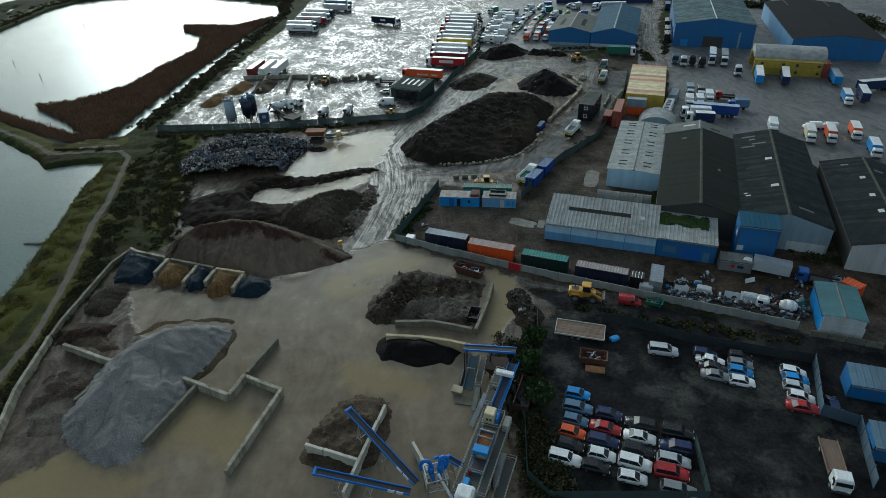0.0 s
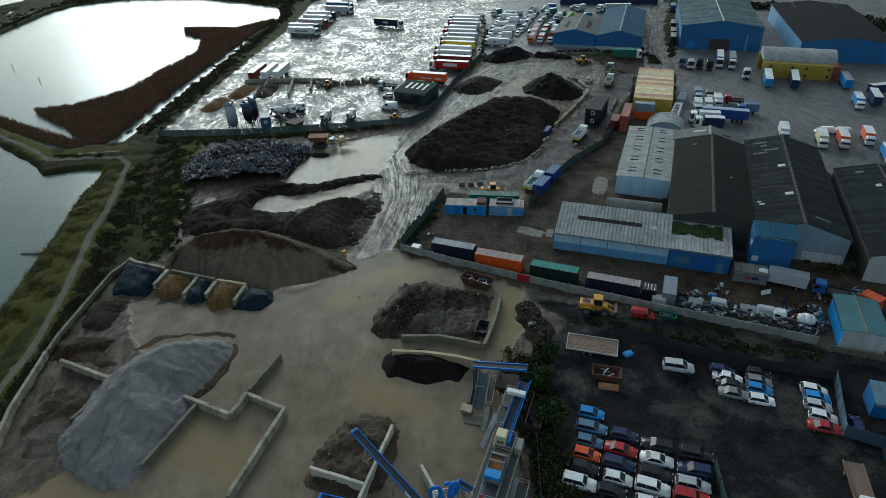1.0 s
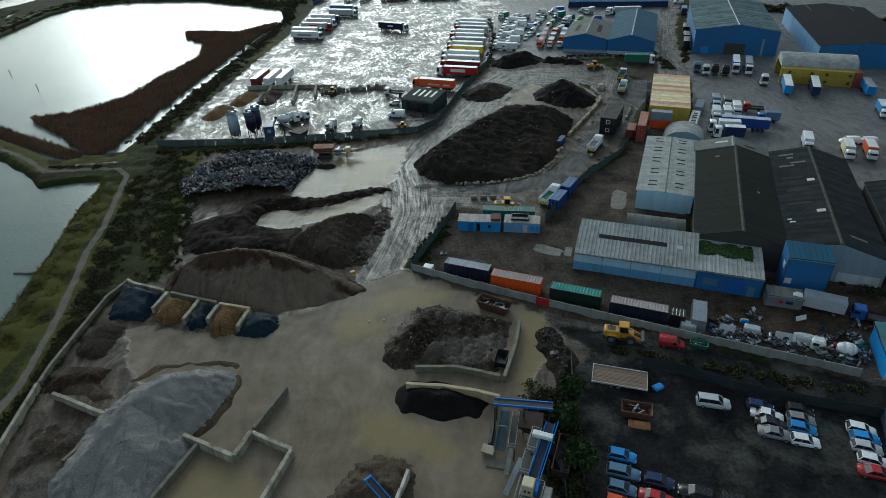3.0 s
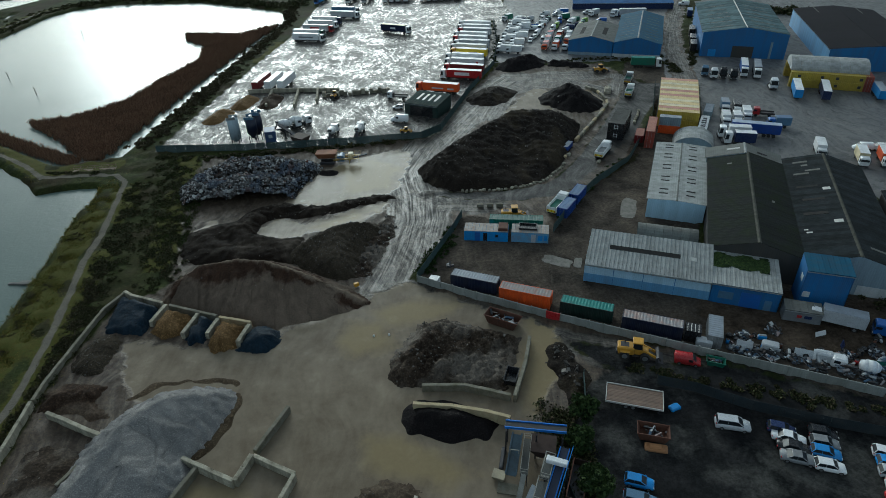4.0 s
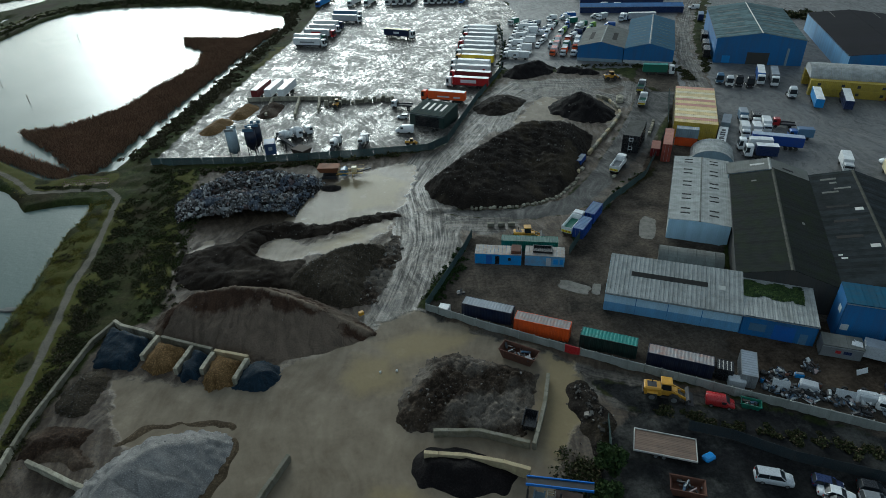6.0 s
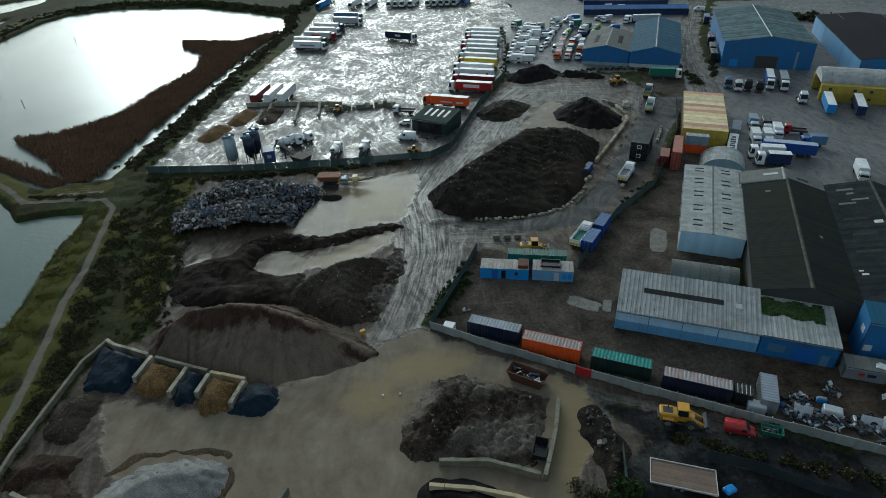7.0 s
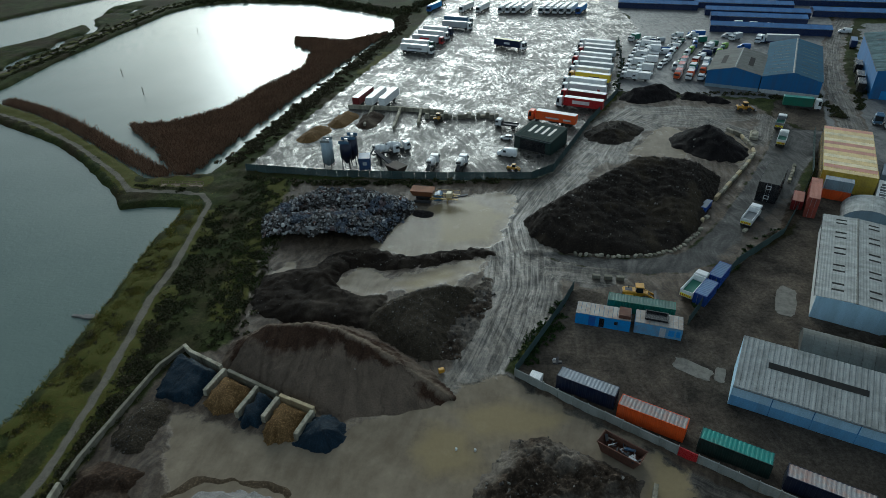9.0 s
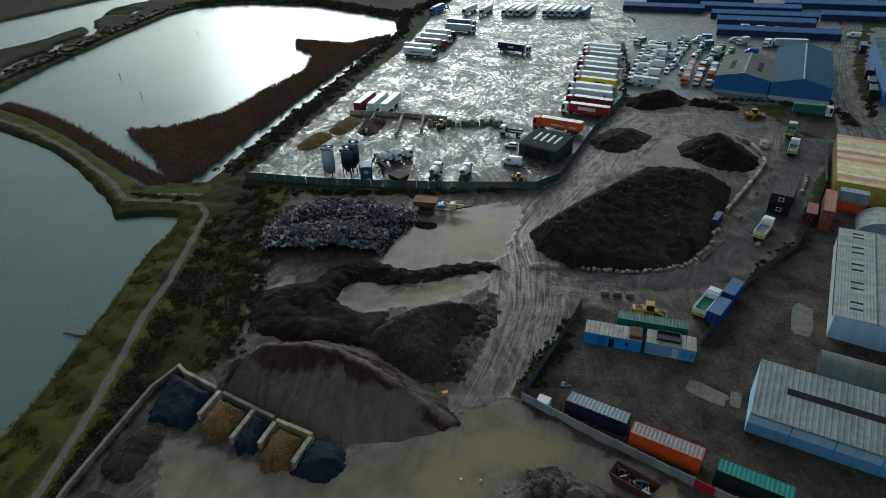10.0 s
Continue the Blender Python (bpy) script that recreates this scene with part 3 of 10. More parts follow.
# ---- ground, water, vegetation ----
LAKE_FAR = [(-208, 268), (-212, 310), (-212, 360), (-211, 421), (-203, 444), (-177, 456), (-124, 447), (-89, 423), (-65, 402), (-59, 378), (-60, 364),
            (-66, 329), (-73.6, 271), (-81, 222), (-83.7, 200), (-85, 189), (-94, 188), (-102, 186), (-112.5, 194.7), (-127, 206), (-148, 222), (-171, 237), (-193, 248.5), (-212, 258)]
LAKE_NEAR = [(-320, 298), (-178, 228.6), (-160, 219), (-144, 210), (-124.5, 194), (-109.4, 180.5), (-100, 169), (-92.4, 171), (-84, 171.4), (-82, 162.5), (-83, 153.5),
             (-82, 143), (-80.5, 131), (-80, 122), (-79, 112), (-79, 101), (-82, 80), (-86, 45), (-140, 10), (-320, 10)]
ESTUARY = [(-335, 350), (-311, 403), (-300, 441), (-283, 488), (-250, 520), (-240, 490), (-259, 440), (-247, 390), (-250, 352), (-262, 325), (-300, 300)]
CREEK = [(-226, 293), (-231, 304), (-233, 320), (-229, 332), (-234, 346), (-231, 367), (-236, 380), (-243, 388), (-251, 403), (-254, 416), (-250, 423), (-237, 422), (-239, 437), (-252, 436)]
LANE_SOUTH = [(26, 93), (35, 89), (41, 85), (50, 82), (58, 78), (69, 73), (90, 66), (130, 52), (130, 46), (88, 60), (66, 68), (52, 75), (45, 78), (37, 82), (30, 86)]
HAUL = [(5, 152), (14, 147.6), (28, 144.6), (38, 145.6), (46, 150), (63, 165), (80, 195), (101, 226), (86, 230), (76, 210), (62, 186), (48, 164), (40, 154.5), (31, 150.8), (20, 150.4), (11, 152)]
REEDS = [(-129, 227.5), (-116, 229.5), (-102, 245), (-96.4, 271), (-88.3, 298), (-90.8, 326), (-105, 341.6), (-108, 354), (-93, 350), (-79, 346), (-61, 365),
         (-70.5, 322.9), (-79.0, 273), (-86.5, 224), (-89.5, 200), (-92, 189), (-95, 190), (-112.5, 211)]
FOOTPATH = [(-320, 302), (-182, 235), (-162, 225), (-136.6, 208), (-111, 187), (-102, 177.3), (-86.5, 177), (-80.5, 175.5), (-76.5, 170.9), (-75.3, 162.5), (-72, 141.5), (-71.6, 130), (-70, 121.9), (-67.5, 106), (-65.8, 89), (-66.6, 77.9), (-68, 40)]
DIKE_PATH = [(-226, 262), (-221, 310), (-221, 380), (-220, 430), (-208, 456), (-175, 466)]
MUD = [(-61, 20), (-61.5, 92), (-57.5, 114), (-50, 117), (-51, 126), (-53, 140), (-55, 150), (-58, 164), (-58, 186), (3, 188.5), (9, 195), (22, 231), (36, 262), (80, 262), (84, 245), (88, 232), (70, 184), (48, 154), (32, 132), (12, 141), (0, 114.5), (35, 95), (50, 87),
       (45, 83), (30, 86), (24, 80), (20, 60), (16, 20)]
POOLS = [[(-54, 102), (-49, 91), (-41, 80), (-45, 64), (-58, 54), (-60, 40), (16, 40), (18, 76), (24, 86), (26, 96), (10, 106), (0, 113), (-8, 110), (-20, 102), (-34, 98)],
         [(-30.5, 152.5), (-29, 160), (-24, 168), (-18, 173), (-7, 180), (3, 181), (2, 168), (-1.5, 156), (-6, 152), (-14.7, 149.4), (-21, 148)],
         [(-36, 137), (-33.4, 140.6), (-32, 145.4), (-28, 144), (-24, 140.4), (-22.8, 136), (-26.9, 134.8), (-28.8, 132.8)],
         [(-24.6, 140.2), (-19.4, 143.2), (-13, 146), (-8.9, 147.6), (-3.2, 148.2), (-7.4, 141.4), (-14, 137.8), (-18.6, 134.6), (-23, 136.4)],
         [(-51, 141), (-47.6, 145.2), (-44.4, 144.8), (-46, 140.8)],
         [(36, 207), (41.6, 201.6), (53, 201), (53, 210), (57, 225.6), (51, 230.6), (41.6, 217)],
         [(66.8, 224), (71.6, 224), (72.4, 208.6), (65, 198.6), (63.5, 205)],
         [(-31, 68.5), (-20, 63), (-24, 54.5), (-36, 59)]]
OCHRE = [[(-54, 70), (-56, 62), (-58, 50), (-40, 48), (-33, 55), (-41.7, 57), (-48.2, 60), (-51, 63.5)], [(-32.6, 70.5), (-25.4, 68), (-21, 62.6), (-23.4, 55.6), (-28.4, 58.6), (-35.4, 60.1)],
         [(17, 76.6), (22.6, 74.2), (24.6, 80.1), (23.6, 86.8), (27, 93.4), (31, 96.6), (21, 99), (17.4, 84.8)], [(-8.3, 105), (0, 108), (10, 105), (6, 101), (-4, 100)], [(-9, 75.6), (-2.7, 74), (8, 66.4), (3, 64.8), (-7.6, 68.4)],
         [(-12, 102), (-5.3, 101.6), (-3.7, 94.3), (-10.6, 92), (-14, 96.6)], [(-19, 172), (-8, 177), (0, 168), (-4, 156), (-14, 155)], [(-22, 139), (-13, 144), (-7, 145), (-13, 139.6), (-19, 136.6)]]
DIRT = [[(18, 20), (19, 62), (24, 82), (30, 87), (50, 86), (72, 76), (90, 68), (130, 55), (130, 20)],
        [(0, 114.5), (12, 141), (32, 132), (48, 154), (62, 166), (80, 198), (92, 232), (84, 245), (90, 262), (112, 262), (100, 205), (80, 165), (60, 118), (110, 92), (90, 68), (72, 76), (35, 95)]]
YARD_EAST = [(84, 168), (98, 205), (112, 240), (116, 262), (126, 268), (165, 250), (230, 215), (230, 90), (112, 92), (115, 148)]
LORRY_PARK = [(-77, 187), (-73.5, 215), (-69, 245), (-63.5, 285), (-56, 330), (-52, 400), (-44, 470), (40, 470), (56, 420), (60, 372), (44, 330), (36, 270), (22, 231), (9, 195), (3, 189.5), (-19, 187), (-49, 185.5)]
DEPOT = [(44, 330), (36, 268), (112, 262), (128, 300), (160, 380), (180, 470), (40, 470), (60, 400)]
YARD_NORTH = [(114, 260), (130, 300), (165, 392), (320, 392), (320, 190), (230, 210), (165, 248)]
SCRAP_YARD = [(52, 96), (56, 90), (72, 82), (90, 74), (104, 82), (90, 94), (70, 102), (58, 104)]
ROAD_VERGE = [(44, 146), (50, 150), (62, 161), (72, 172), (78, 182), (72, 182), (60, 168), (47, 154)]
LANES = [[(112, 262), (103, 236), (112, 243)]]
TRACKS = [([(-7, 104), (-3, 116), (0, 128), (2, 140), (2, 152), (0, 166), (6, 184), (14, 200)], 8.0), ([(2, 146), (10, 146.5), (18, 146)], 5.0), ([(78, 228), (84, 244)], 5.0), ([(14, 200), (28, 228), (40, 246), (70, 246)], 7.0), ([(-16, 92), (-10, 70), (-14, 50)], 6.0), ([(4, 106), (26, 93), (48, 84)], 4.0), ([(26, 208), (33, 228), (46, 240), (60, 238), (70, 226)], 6.0)]
GRASS_STRIPS = [[(-84, 184), (-104, 181), (-118, 196), (-138, 212), (-165, 230), (-200, 248)], [(-71, 150), (-74, 164)], [(-77.5, 152), (-77, 140), (-76, 128), (-74.5, 114), (-73.5, 100), (-74, 88), (-76, 72)], [(-69.5, 132), (-68, 118), (-66.5, 104)], [(-66, 110), (-64.5, 92), (-65, 76)], [(-62, 184), (-58.5, 170), (-57, 152), (-56, 136), (-54, 127)], [(-59, 290), (-54, 320)], [(31, 240), (38, 262)], [(3, 121), (8, 131)]]


MUD = [site(*q) if q[0] > 0 else q for q in MUD]
DIRT, LANES = [site_line(q) for q in DIRT], [site_line(q) for q in LANES]
YARD_EAST, LORRY_PARK, DEPOT = site_line(YARD_EAST), site_line(LORRY_PARK), site_line(DEPOT)
TRACKS = [(site_line(q), w) for q, w in TRACKS]
SHED_LANE = [(108, 228), (114.5, 247), (121.7, 271.4), (133, 301), (149, 335), (163, 362), (188, 405), (222, 462)]
LANES.append(SHED_LANE)
TRACKS.append((SHED_LANE, 3.5))


def spaced(lo, hi, step, far_lo, far_hi, growth=1.22):
    core = list(np.arange(lo, hi + step / 2, step))
    a, s = core[0], step
    left = []
    while a > far_lo:
        s *= growth
        a -= s
        left.append(a)
    b, s = core[-1], step
    right = []
    while b < far_hi:
        s *= growth
        b += s
        right.append(b)
    return np.array(left[::-1] + core + right)


def build_ground():
    xs = spaced(-258, 120, 1.0, -2600, 2600, 1.035)
    ys = spaced(36, 300, 1.0, -1500, 4200, 1.03)
    X, Y = np.meshgrid(xs, ys)
    shape = X.shape
    wob = wobble(X, Y, 14, 3) * 1.4
    lakes = np.maximum(np.maximum(signed(X, Y, LAKE_FAR), signed(X, Y, LAKE_NEAR)), np.maximum(signed(X, Y, ESTUARY), 2.3 + wob * 0.4 - seg_dist(X, Y, CREEK)))
    reed = signed(X, Y, REEDS) + wob * 0.7
    path = np.minimum(seg_dist(X, Y, FOOTPATH) - 0.75, seg_dist(X, Y, DIKE_PATH) - 1.0)
    mud = np.maximum(signed(X, Y, MUD), 4.5 + wob * 0.6 - seg_dist(X, Y, LANES[1]))
    haul = signed(X, Y, HAUL)
    mud = np.minimum(mud, -haul)
    lane_south = signed(X, Y, LANE_SOUTH)
    mud = np.minimum(mud, -lane_south)
    pool = np.full(shape, -99.0)
    for q in POOLS:
        pool = np.maximum(pool, signed(X, Y, q))
    ochre = np.full(shape, -99.0)
    for q in OCHRE:
        ochre = np.maximum(ochre, signed(X, Y, q))
    dirt = np.maximum(signed(X, Y, DIRT[0]), signed(X, Y, DIRT[1]))
    hardcore = np.maximum(haul, signed(X, Y, DIRT[1]))
    hardcore = np.minimum(hardcore, -lane_south)
    dirt = np.maximum(dirt, np.maximum(haul, lane_south))
    track = np.full(shape, -99.0)
    across, length = X * 0.9, Y * 0.9
    for q, w in TRACKS:
        base = 0.0
        for (ax, ay), (bx, by) in zip(q[:-1], q[1:]):
            L = math.hypot(bx - ax, by - ay)
            ux_, uy_ = (bx - ax) / L, (by - ay) / L
            s_ = (X - ax) * ux_ + (Y - ay) * uy_
            o_ = (Y - ay) * ux_ - (X - ax) * uy_
            d_ = np.hypot(s_ - np.clip(s_, 0, L), o_)
            near = w + wob - d_
            across = np.where(near > track, o_, across)
            length = np.where(near > track, base + s_, length)
            track = np.maximum(track, near)
            base += L
    east = signed(X, Y, YARD_EAST)
    east = np.maximum(east, signed(X, Y, site_line(YARD_NORTH)))
    for q in LANES:
        east = np.maximum(east, 5.0 - seg_dist(X, Y, q))
    verge = seg_dist(X, Y, LANES[1])
    east = np.where((verge > 4.6 + 0.5 * wob) & (verge < 9.5 + wob) & (Y > 262), -4.0, east)
    depot = signed(X, Y, DEPOT)
    park = signed(X, Y, LORRY_PARK)
    grass = np.full(shape, -99.0)
    for q in GRASS_STRIPS:
        grass = np.maximum(grass, 3.2 + wob - seg_dist(X, Y, q))
    grass = np.maximum(grass, 4.0 + wob - seg_dist(X, Y, DIKE_PATH))

    hard = np.maximum(np.maximum(mud, dirt), np.maximum(np.maximum(east, depot), park))
    Z = 0.25 * wobble(X, Y, 9, 5) + 0.12 * wobble(X, Y, 3.1, 8)
    Z = np.where(hard > 0, Z * (1 - 0.85 * soft(hard - 2, 2)), Z + 0.3)
    mudrel = 0.16 * wobble(X, Y, 5.0, 11) + 0.10 * wobble(X, Y, 2.2, 12)
    Z += np.where(mud > 0, mudrel * soft(mud - 2, 2) * (1 - 0.8 * soft(track, 2)), 0)
    Z = np.where(pool > 0, Z * (1 - soft(pool - 1.5, 1.5)) - 0.05 * soft(pool - 1, 1), Z)
    bank = np.clip((lakes + wob * 0.25 + 0.9) / 2.4, 0, 1)
    Z = Z * (1 - bank) + bank * -2.4
    Z = np.where(reed > 0, np.maximum(Z, -2.4 + 1.75 * soft(reed - 0.6, 0.6)), Z)
    Z = np.where(path < 1.2, np.maximum(Z, 0.12), Z)
    me = bpy.data.meshes.new("ground")
    nx = len(xs)
    i = np.arange((len(ys) - 1) * (nx - 1))
    a = (i // (nx - 1)) * nx + i % (nx - 1)
    me.from_pydata(np.stack([X.ravel(), Y.ravel(), Z.ravel()], 1).tolist(), [], np.stack([a, a + 1, a + nx + 1, a + nx], 1).tolist())
    me.polygons.foreach_set("use_smooth", [True] * len(me.polygons))
    for name, field, w in (("reed", reed, 1.5), ("path", -path, 0.7), ("mud", mud, 2.0), ("pool", pool, 2.4), ("track", track, 2.5), ("dirt", dirt, 2.0), ("hardcore", hardcore, 2.0),
                           ("concrete", np.maximum(east, depot), 2.0), ("wetyard", park, 2.0), ("grass", grass, 2.0), ("ochre", ochre, 3.0), ("haul", haul, 1.5), ("earth", np.maximum(signed(X, Y, SCRAP_YARD), signed(X, Y, ROAD_VERGE)), 2.5)):
        at = me.attributes.new(name, "FLOAT", "POINT")
        at.data.foreach_set("value", soft(field, w).ravel().astype(np.float32))
    at = me.attributes.new("lane", "FLOAT_VECTOR", "POINT")
    at.data.foreach_set("vector", np.stack([across, length, np.zeros(shape)], -1).ravel().astype(np.float32))
    me.materials.append(GROUND)
    me.update()
    tagged(new("ground", me), "flat muddy ground with yards, footpath and scrub banks", "ground", kind="structure")


build_ground()
g = Geo().put([(-420, -60, -1.0), (-40, -60, -1.0), (-40, 530, -1.0), (-420, 530, -1.0)], [(0, 1, 2, 3)])
tagged(part("water", g, WATER, None), "still grey-green lake water reflecting the bright sky", "water", kind="structure")


def scatter(poly, n, seed, margin=0.0):
    r = np.random.RandomState(seed)
    px, py = [p[0] for p in poly], [p[1] for p in poly]
    out = np.zeros((0, 2))
    while len(out) < n:
        q = np.stack([r.uniform(min(px), max(px), n * 2), r.uniform(min(py), max(py), n * 2)], 1)
        out = np.concatenate([out, q[signed(q[:, 0], q[:, 1], poly) > margin]])
    return out[:n]


def along(line, n, width, seed):
    r = np.random.RandomState(seed)
    pts = np.array(line, float)
    lens = np.hypot(*np.diff(pts, axis=0).T)
    s = r.uniform(0, lens.sum(), n)
    cum = np.concatenate([[0], np.cumsum(lens)])
    k = np.clip(np.searchsorted(cum, s) - 1, 0, len(lens) - 1)
    f = (s - cum[k]) / lens[k]
    base = pts[k] + (pts[k + 1] - pts[k]) * f[:, None]
    return base + r.normal(0, width / 2, (n, 2))


def blades(name, pts, z, h, w, seed, material, label, category, lean=0.35, per=3):
    """Tufts of narrow upright leaves."""
    r = np.random.RandomState(seed)
    n = len(pts) * per
    P = np.repeat(pts, per, axis=0) + r.normal(0, 0.25, (n, 2))
    a = r.uniform(0, math.tau, n)
    hh = h * r.uniform(0.6, 1.25, n)
    ww = w * r.uniform(0.6, 1.3, n)
    z0 = z - 0.3
    dx, dy = np.cos(a) * ww / 2, np.sin(a) * ww / 2
    lx, ly = r.normal(0, lean, n) * hh * 0.5, r.normal(0, lean, n) * hh * 0.5
    V = np.zeros((n, 4, 3))
    V[:, 0] = np.stack([P[:, 0] - dx, P[:, 1] - dy, np.full(n, z0)], 1)
    V[:, 1] = np.stack([P[:, 0] + dx, P[:, 1] + dy, np.full(n, z0)], 1)
    V[:, 2] = np.stack([P[:, 0] + dx * 0.5 + lx, P[:, 1] + dy * 0.5 + ly, z0 + hh], 1)
    V[:, 3] = np.stack([P[:, 0] - dx * 0.5 + lx, P[:, 1] - dy * 0.5 + ly, z0 + hh * 0.92], 1)
    tagged(new(name, bulk(name, V.reshape(-1, 3), np.arange(n * 4).reshape(n, 4), material)), label, category, kind="stuff")


def shrubs(name, pts, size, seed, material, label, category, leaves=70, leaf=0.42, z=0.0, flat=0.75):
    """Low bushes, each a loose uneven clump of small leaves."""
    r = np.random.RandomState(seed)
    n = len(pts)
    R = size * r.uniform(0.5, 1.35, n)
    idx = np.repeat(np.arange(n), leaves)
    m = len(idx)
    d = r.normal(0, 1, (m, 3))
    d /= np.linalg.norm(d, axis=1)[:, None]
    d[:, 2] = np.abs(d[:, 2])
    lump = 1 + 0.35 * np.sin(d[:, 0] * 5 + idx) * np.cos(d[:, 1] * 4 + idx * 1.7)
    rad = R[idx] * lump * r.uniform(0.45, 1.08, m) ** 0.6
    C = np.stack([pts[idx, 0], pts[idx, 1], np.full(m, z)], 1) + d * rad[:, None] * np.array([1, 1, flat])
    u = r.normal(0, 1, (m, 3))
    u /= np.linalg.norm(u, axis=1)[:, None]
    v = np.cross(u, r.normal(0, 1, (m, 3)))
    v /= np.linalg.norm(v, axis=1)[:, None]
    s = (leaf * r.uniform(0.5, 1.3, m))[:, None]
    V = np.stack([C - u * s, C - v * s * 0.6, C + u * s, C + v * s * 0.6], 1)
    tagged(new(name, bulk(name, V.reshape(-1, 3), np.arange(m * 4).reshape(m, 4), material)), label, category, kind="stuff")


reed_pts = scatter(REEDS, 46000, 1, -2.6)
reed_pts = reed_pts[signed(reed_pts[:, 0], reed_pts[:, 1], REEDS) + 1.5 * wobble(reed_pts[:, 0], reed_pts[:, 1], 5.0, 6) > -0.2]
blades("reeds", reed_pts, -0.6, 1.6, 0.15, 2, REED, "dense dry brown reed bed in shallow water", "reeds", 0.6)
BANK_REED = [(-98, 189), (-112, 198.5), (-127, 210), (-148, 226), (-171, 241), (-193, 252)]
blades("reeds", along(BANK_REED, 8000, 2.4, 3), -0.5, 1.3, 0.15, 4, REED, "strip of dry brown reeds along the bank", "reeds", 0.6)
g1 = along(FOOTPATH[4:], 7000, 4.5, 5)
g1 = g1[seg_dist(g1[:, 0], g1[:, 1], FOOTPATH) > 1.3]
g1 = g1[(signed(g1[:, 0], g1[:, 1], LAKE_NEAR) < -0.8) & (signed(g1[:, 0], g1[:, 1], LAKE_FAR) < -0.8)]
blades("grass", g1, 0.1, 0.4, 0.17, 6, BLADES, "rough grass beside the footpath and shore", "grass", 0.9)
SHORE = [(-80, 171), (-78.5, 162), (-78.5, 150), (-77.5, 140), (-76.5, 130), (-75.5, 118), (-74.5, 106), (-75, 95), (-77, 75)]
g2 = along(SHORE, 16000, 4.2, 7)
g2 = g2[signed(g2[:, 0], g2[:, 1], LAKE_NEAR) < -0.3]
g2 = g2[seg_dist(g2[:, 0], g2[:, 1], FOOTPATH) > 1.2]
g3 = along([(-66, 182), (-62, 170), (-59.5, 158), (-58, 146), (-56, 134)], 11000, 5.0, 77)
blades("grass", g3, 0.2, 0.45, 0.18, 78, BLADES_GREEN, "rough green grass on the slope above the heaps", "grass", 0.9)
blades("grass", g2, 0.1, 0.55, 0.17, 8, BLADES, "tussocks of yellow-green grass on the lake shore", "grass", 0.9)
s1 = along([(-72.5, 168), (-69, 150), (-67, 135), (-64.8, 120), (-63.2, 105), (-63.6, 92), (-64, 76), (-64, 60)], 900, 3.6, 9)
s1 = s1[(seg_dist(s1[:, 0], s1[:, 1], FOOTPATH) > 1.8) & (signed(s1[:, 0], s1[:, 1], MUD) < -0.4)]
shrubs("brambles", s1, 0.85, 10, LEAF, "dark bramble scrub between footpath and yard", "bush", 90, 0.2)
s2 = along([(-68, 184), (-64, 172), (-61, 160), (-60, 148), (-58, 136), (-55, 128)], 620, 6.0, 11)
s2 = s2[seg_dist(s2[:, 0], s2[:, 1], FOOTPATH) > 2.2]
shrubs("brambles", s2, 0.75, 12, LEAF, "dark weedy scrub on the slope beside the heaps", "bush", 80, 0.2)
s14 = along([(-66.5, 126), (-64.4, 116), (-63.4, 106), (-63.4, 94), (-64, 80), (-64, 66)], 240, 2.6, 99)
s14 = s14[(seg_dist(s14[:, 0], s14[:, 1], FOOTPATH) > 1.9) & (signed(s14[:, 0], s14[:, 1], MUD) < -0.6)]
shrubs("bushes", s14, 1.05, 100, LEAF_BROWN, "leafless grey-brown bushes between footpath and yard", "bush", 110, 0.16)
s15 = along([(-78.4, 150), (-77.6, 138), (-77, 128), (-75.6, 116), (-75, 104), (-76, 90)], 70, 2.4, 101)
s15 = s15[signed(s15[:, 0], s15[:, 1], LAKE_NEAR) < -0.8]
shrubs("bushes", s15, 0.7, 102, LEAF_BROWN, "low brown bushes on the lake shore", "bush", 90, 0.16)
s13 = along([(-54, 117.5), (-52.5, 122), (-54, 130), (-55, 140), (-57, 150)], 260, 3.0, 97)
shrubs("brambles", s13, 0.6, 98, LEAF, "dark brambles behind the sand heap", "bush", 80, 0.2)
s3 = along([(-80, 196), (-76, 224), (-70.5, 262), (-65, 300), (-61, 330), (-56, 372), (-60, 408)], 800, 3.6, 13)
shrubs("hedge", s3, 1.0, 14, LEAF_BROWN, "dark hedge of scrub along the water channel", "hedge", 80, 0.34)
s4 = along([(-72, 186.5), (-56, 184), (-40, 184.3), (-20, 185.5), (2, 188)], 120, 1.2, 15)
shrubs("weeds", s4, 0.8, 16, LEAF, "dark weeds along the foot of the fence", "weeds", 45)
s5 = np.concatenate([along([(-60, 408), (-88, 430), (-124, 455), (-178, 464), (-206, 452)], 420, 5.0, 17), along([(-60, 412), (-40, 470), (-20, 490)], 160, 7.0, 18)])
shrubs("scrub", s5, 2.2, 19, LEAF, "dark scrub round the far end of the lake", "bush", 45, 0.7)
s6 = along([(20, 76), (21.5, 66), (20.5, 58), (21, 50), (20, 42)], 190, 3.0, 20)
shrubs("scrub", s6, 1.4, 21, LEAF, "dark green scrub between the plant and the car yard", "bush", 150, 0.22)
s7 = np.concatenate([along([(36, 84), (46, 79.5), (60, 73.8), (70, 70)], 60, 1.2, 22), along([(106, 256), (112, 263), (98, 258), (92, 262), (46, 264)], 80, 2.5, 23), along([(85, 96), (92, 92), (100, 89)], 60, 2.0, 24)])
shrubs("weeds", s7, 0.7, 25, LEAF, "dark weeds and bushes along the track edge", "weeds", 90, 0.22)
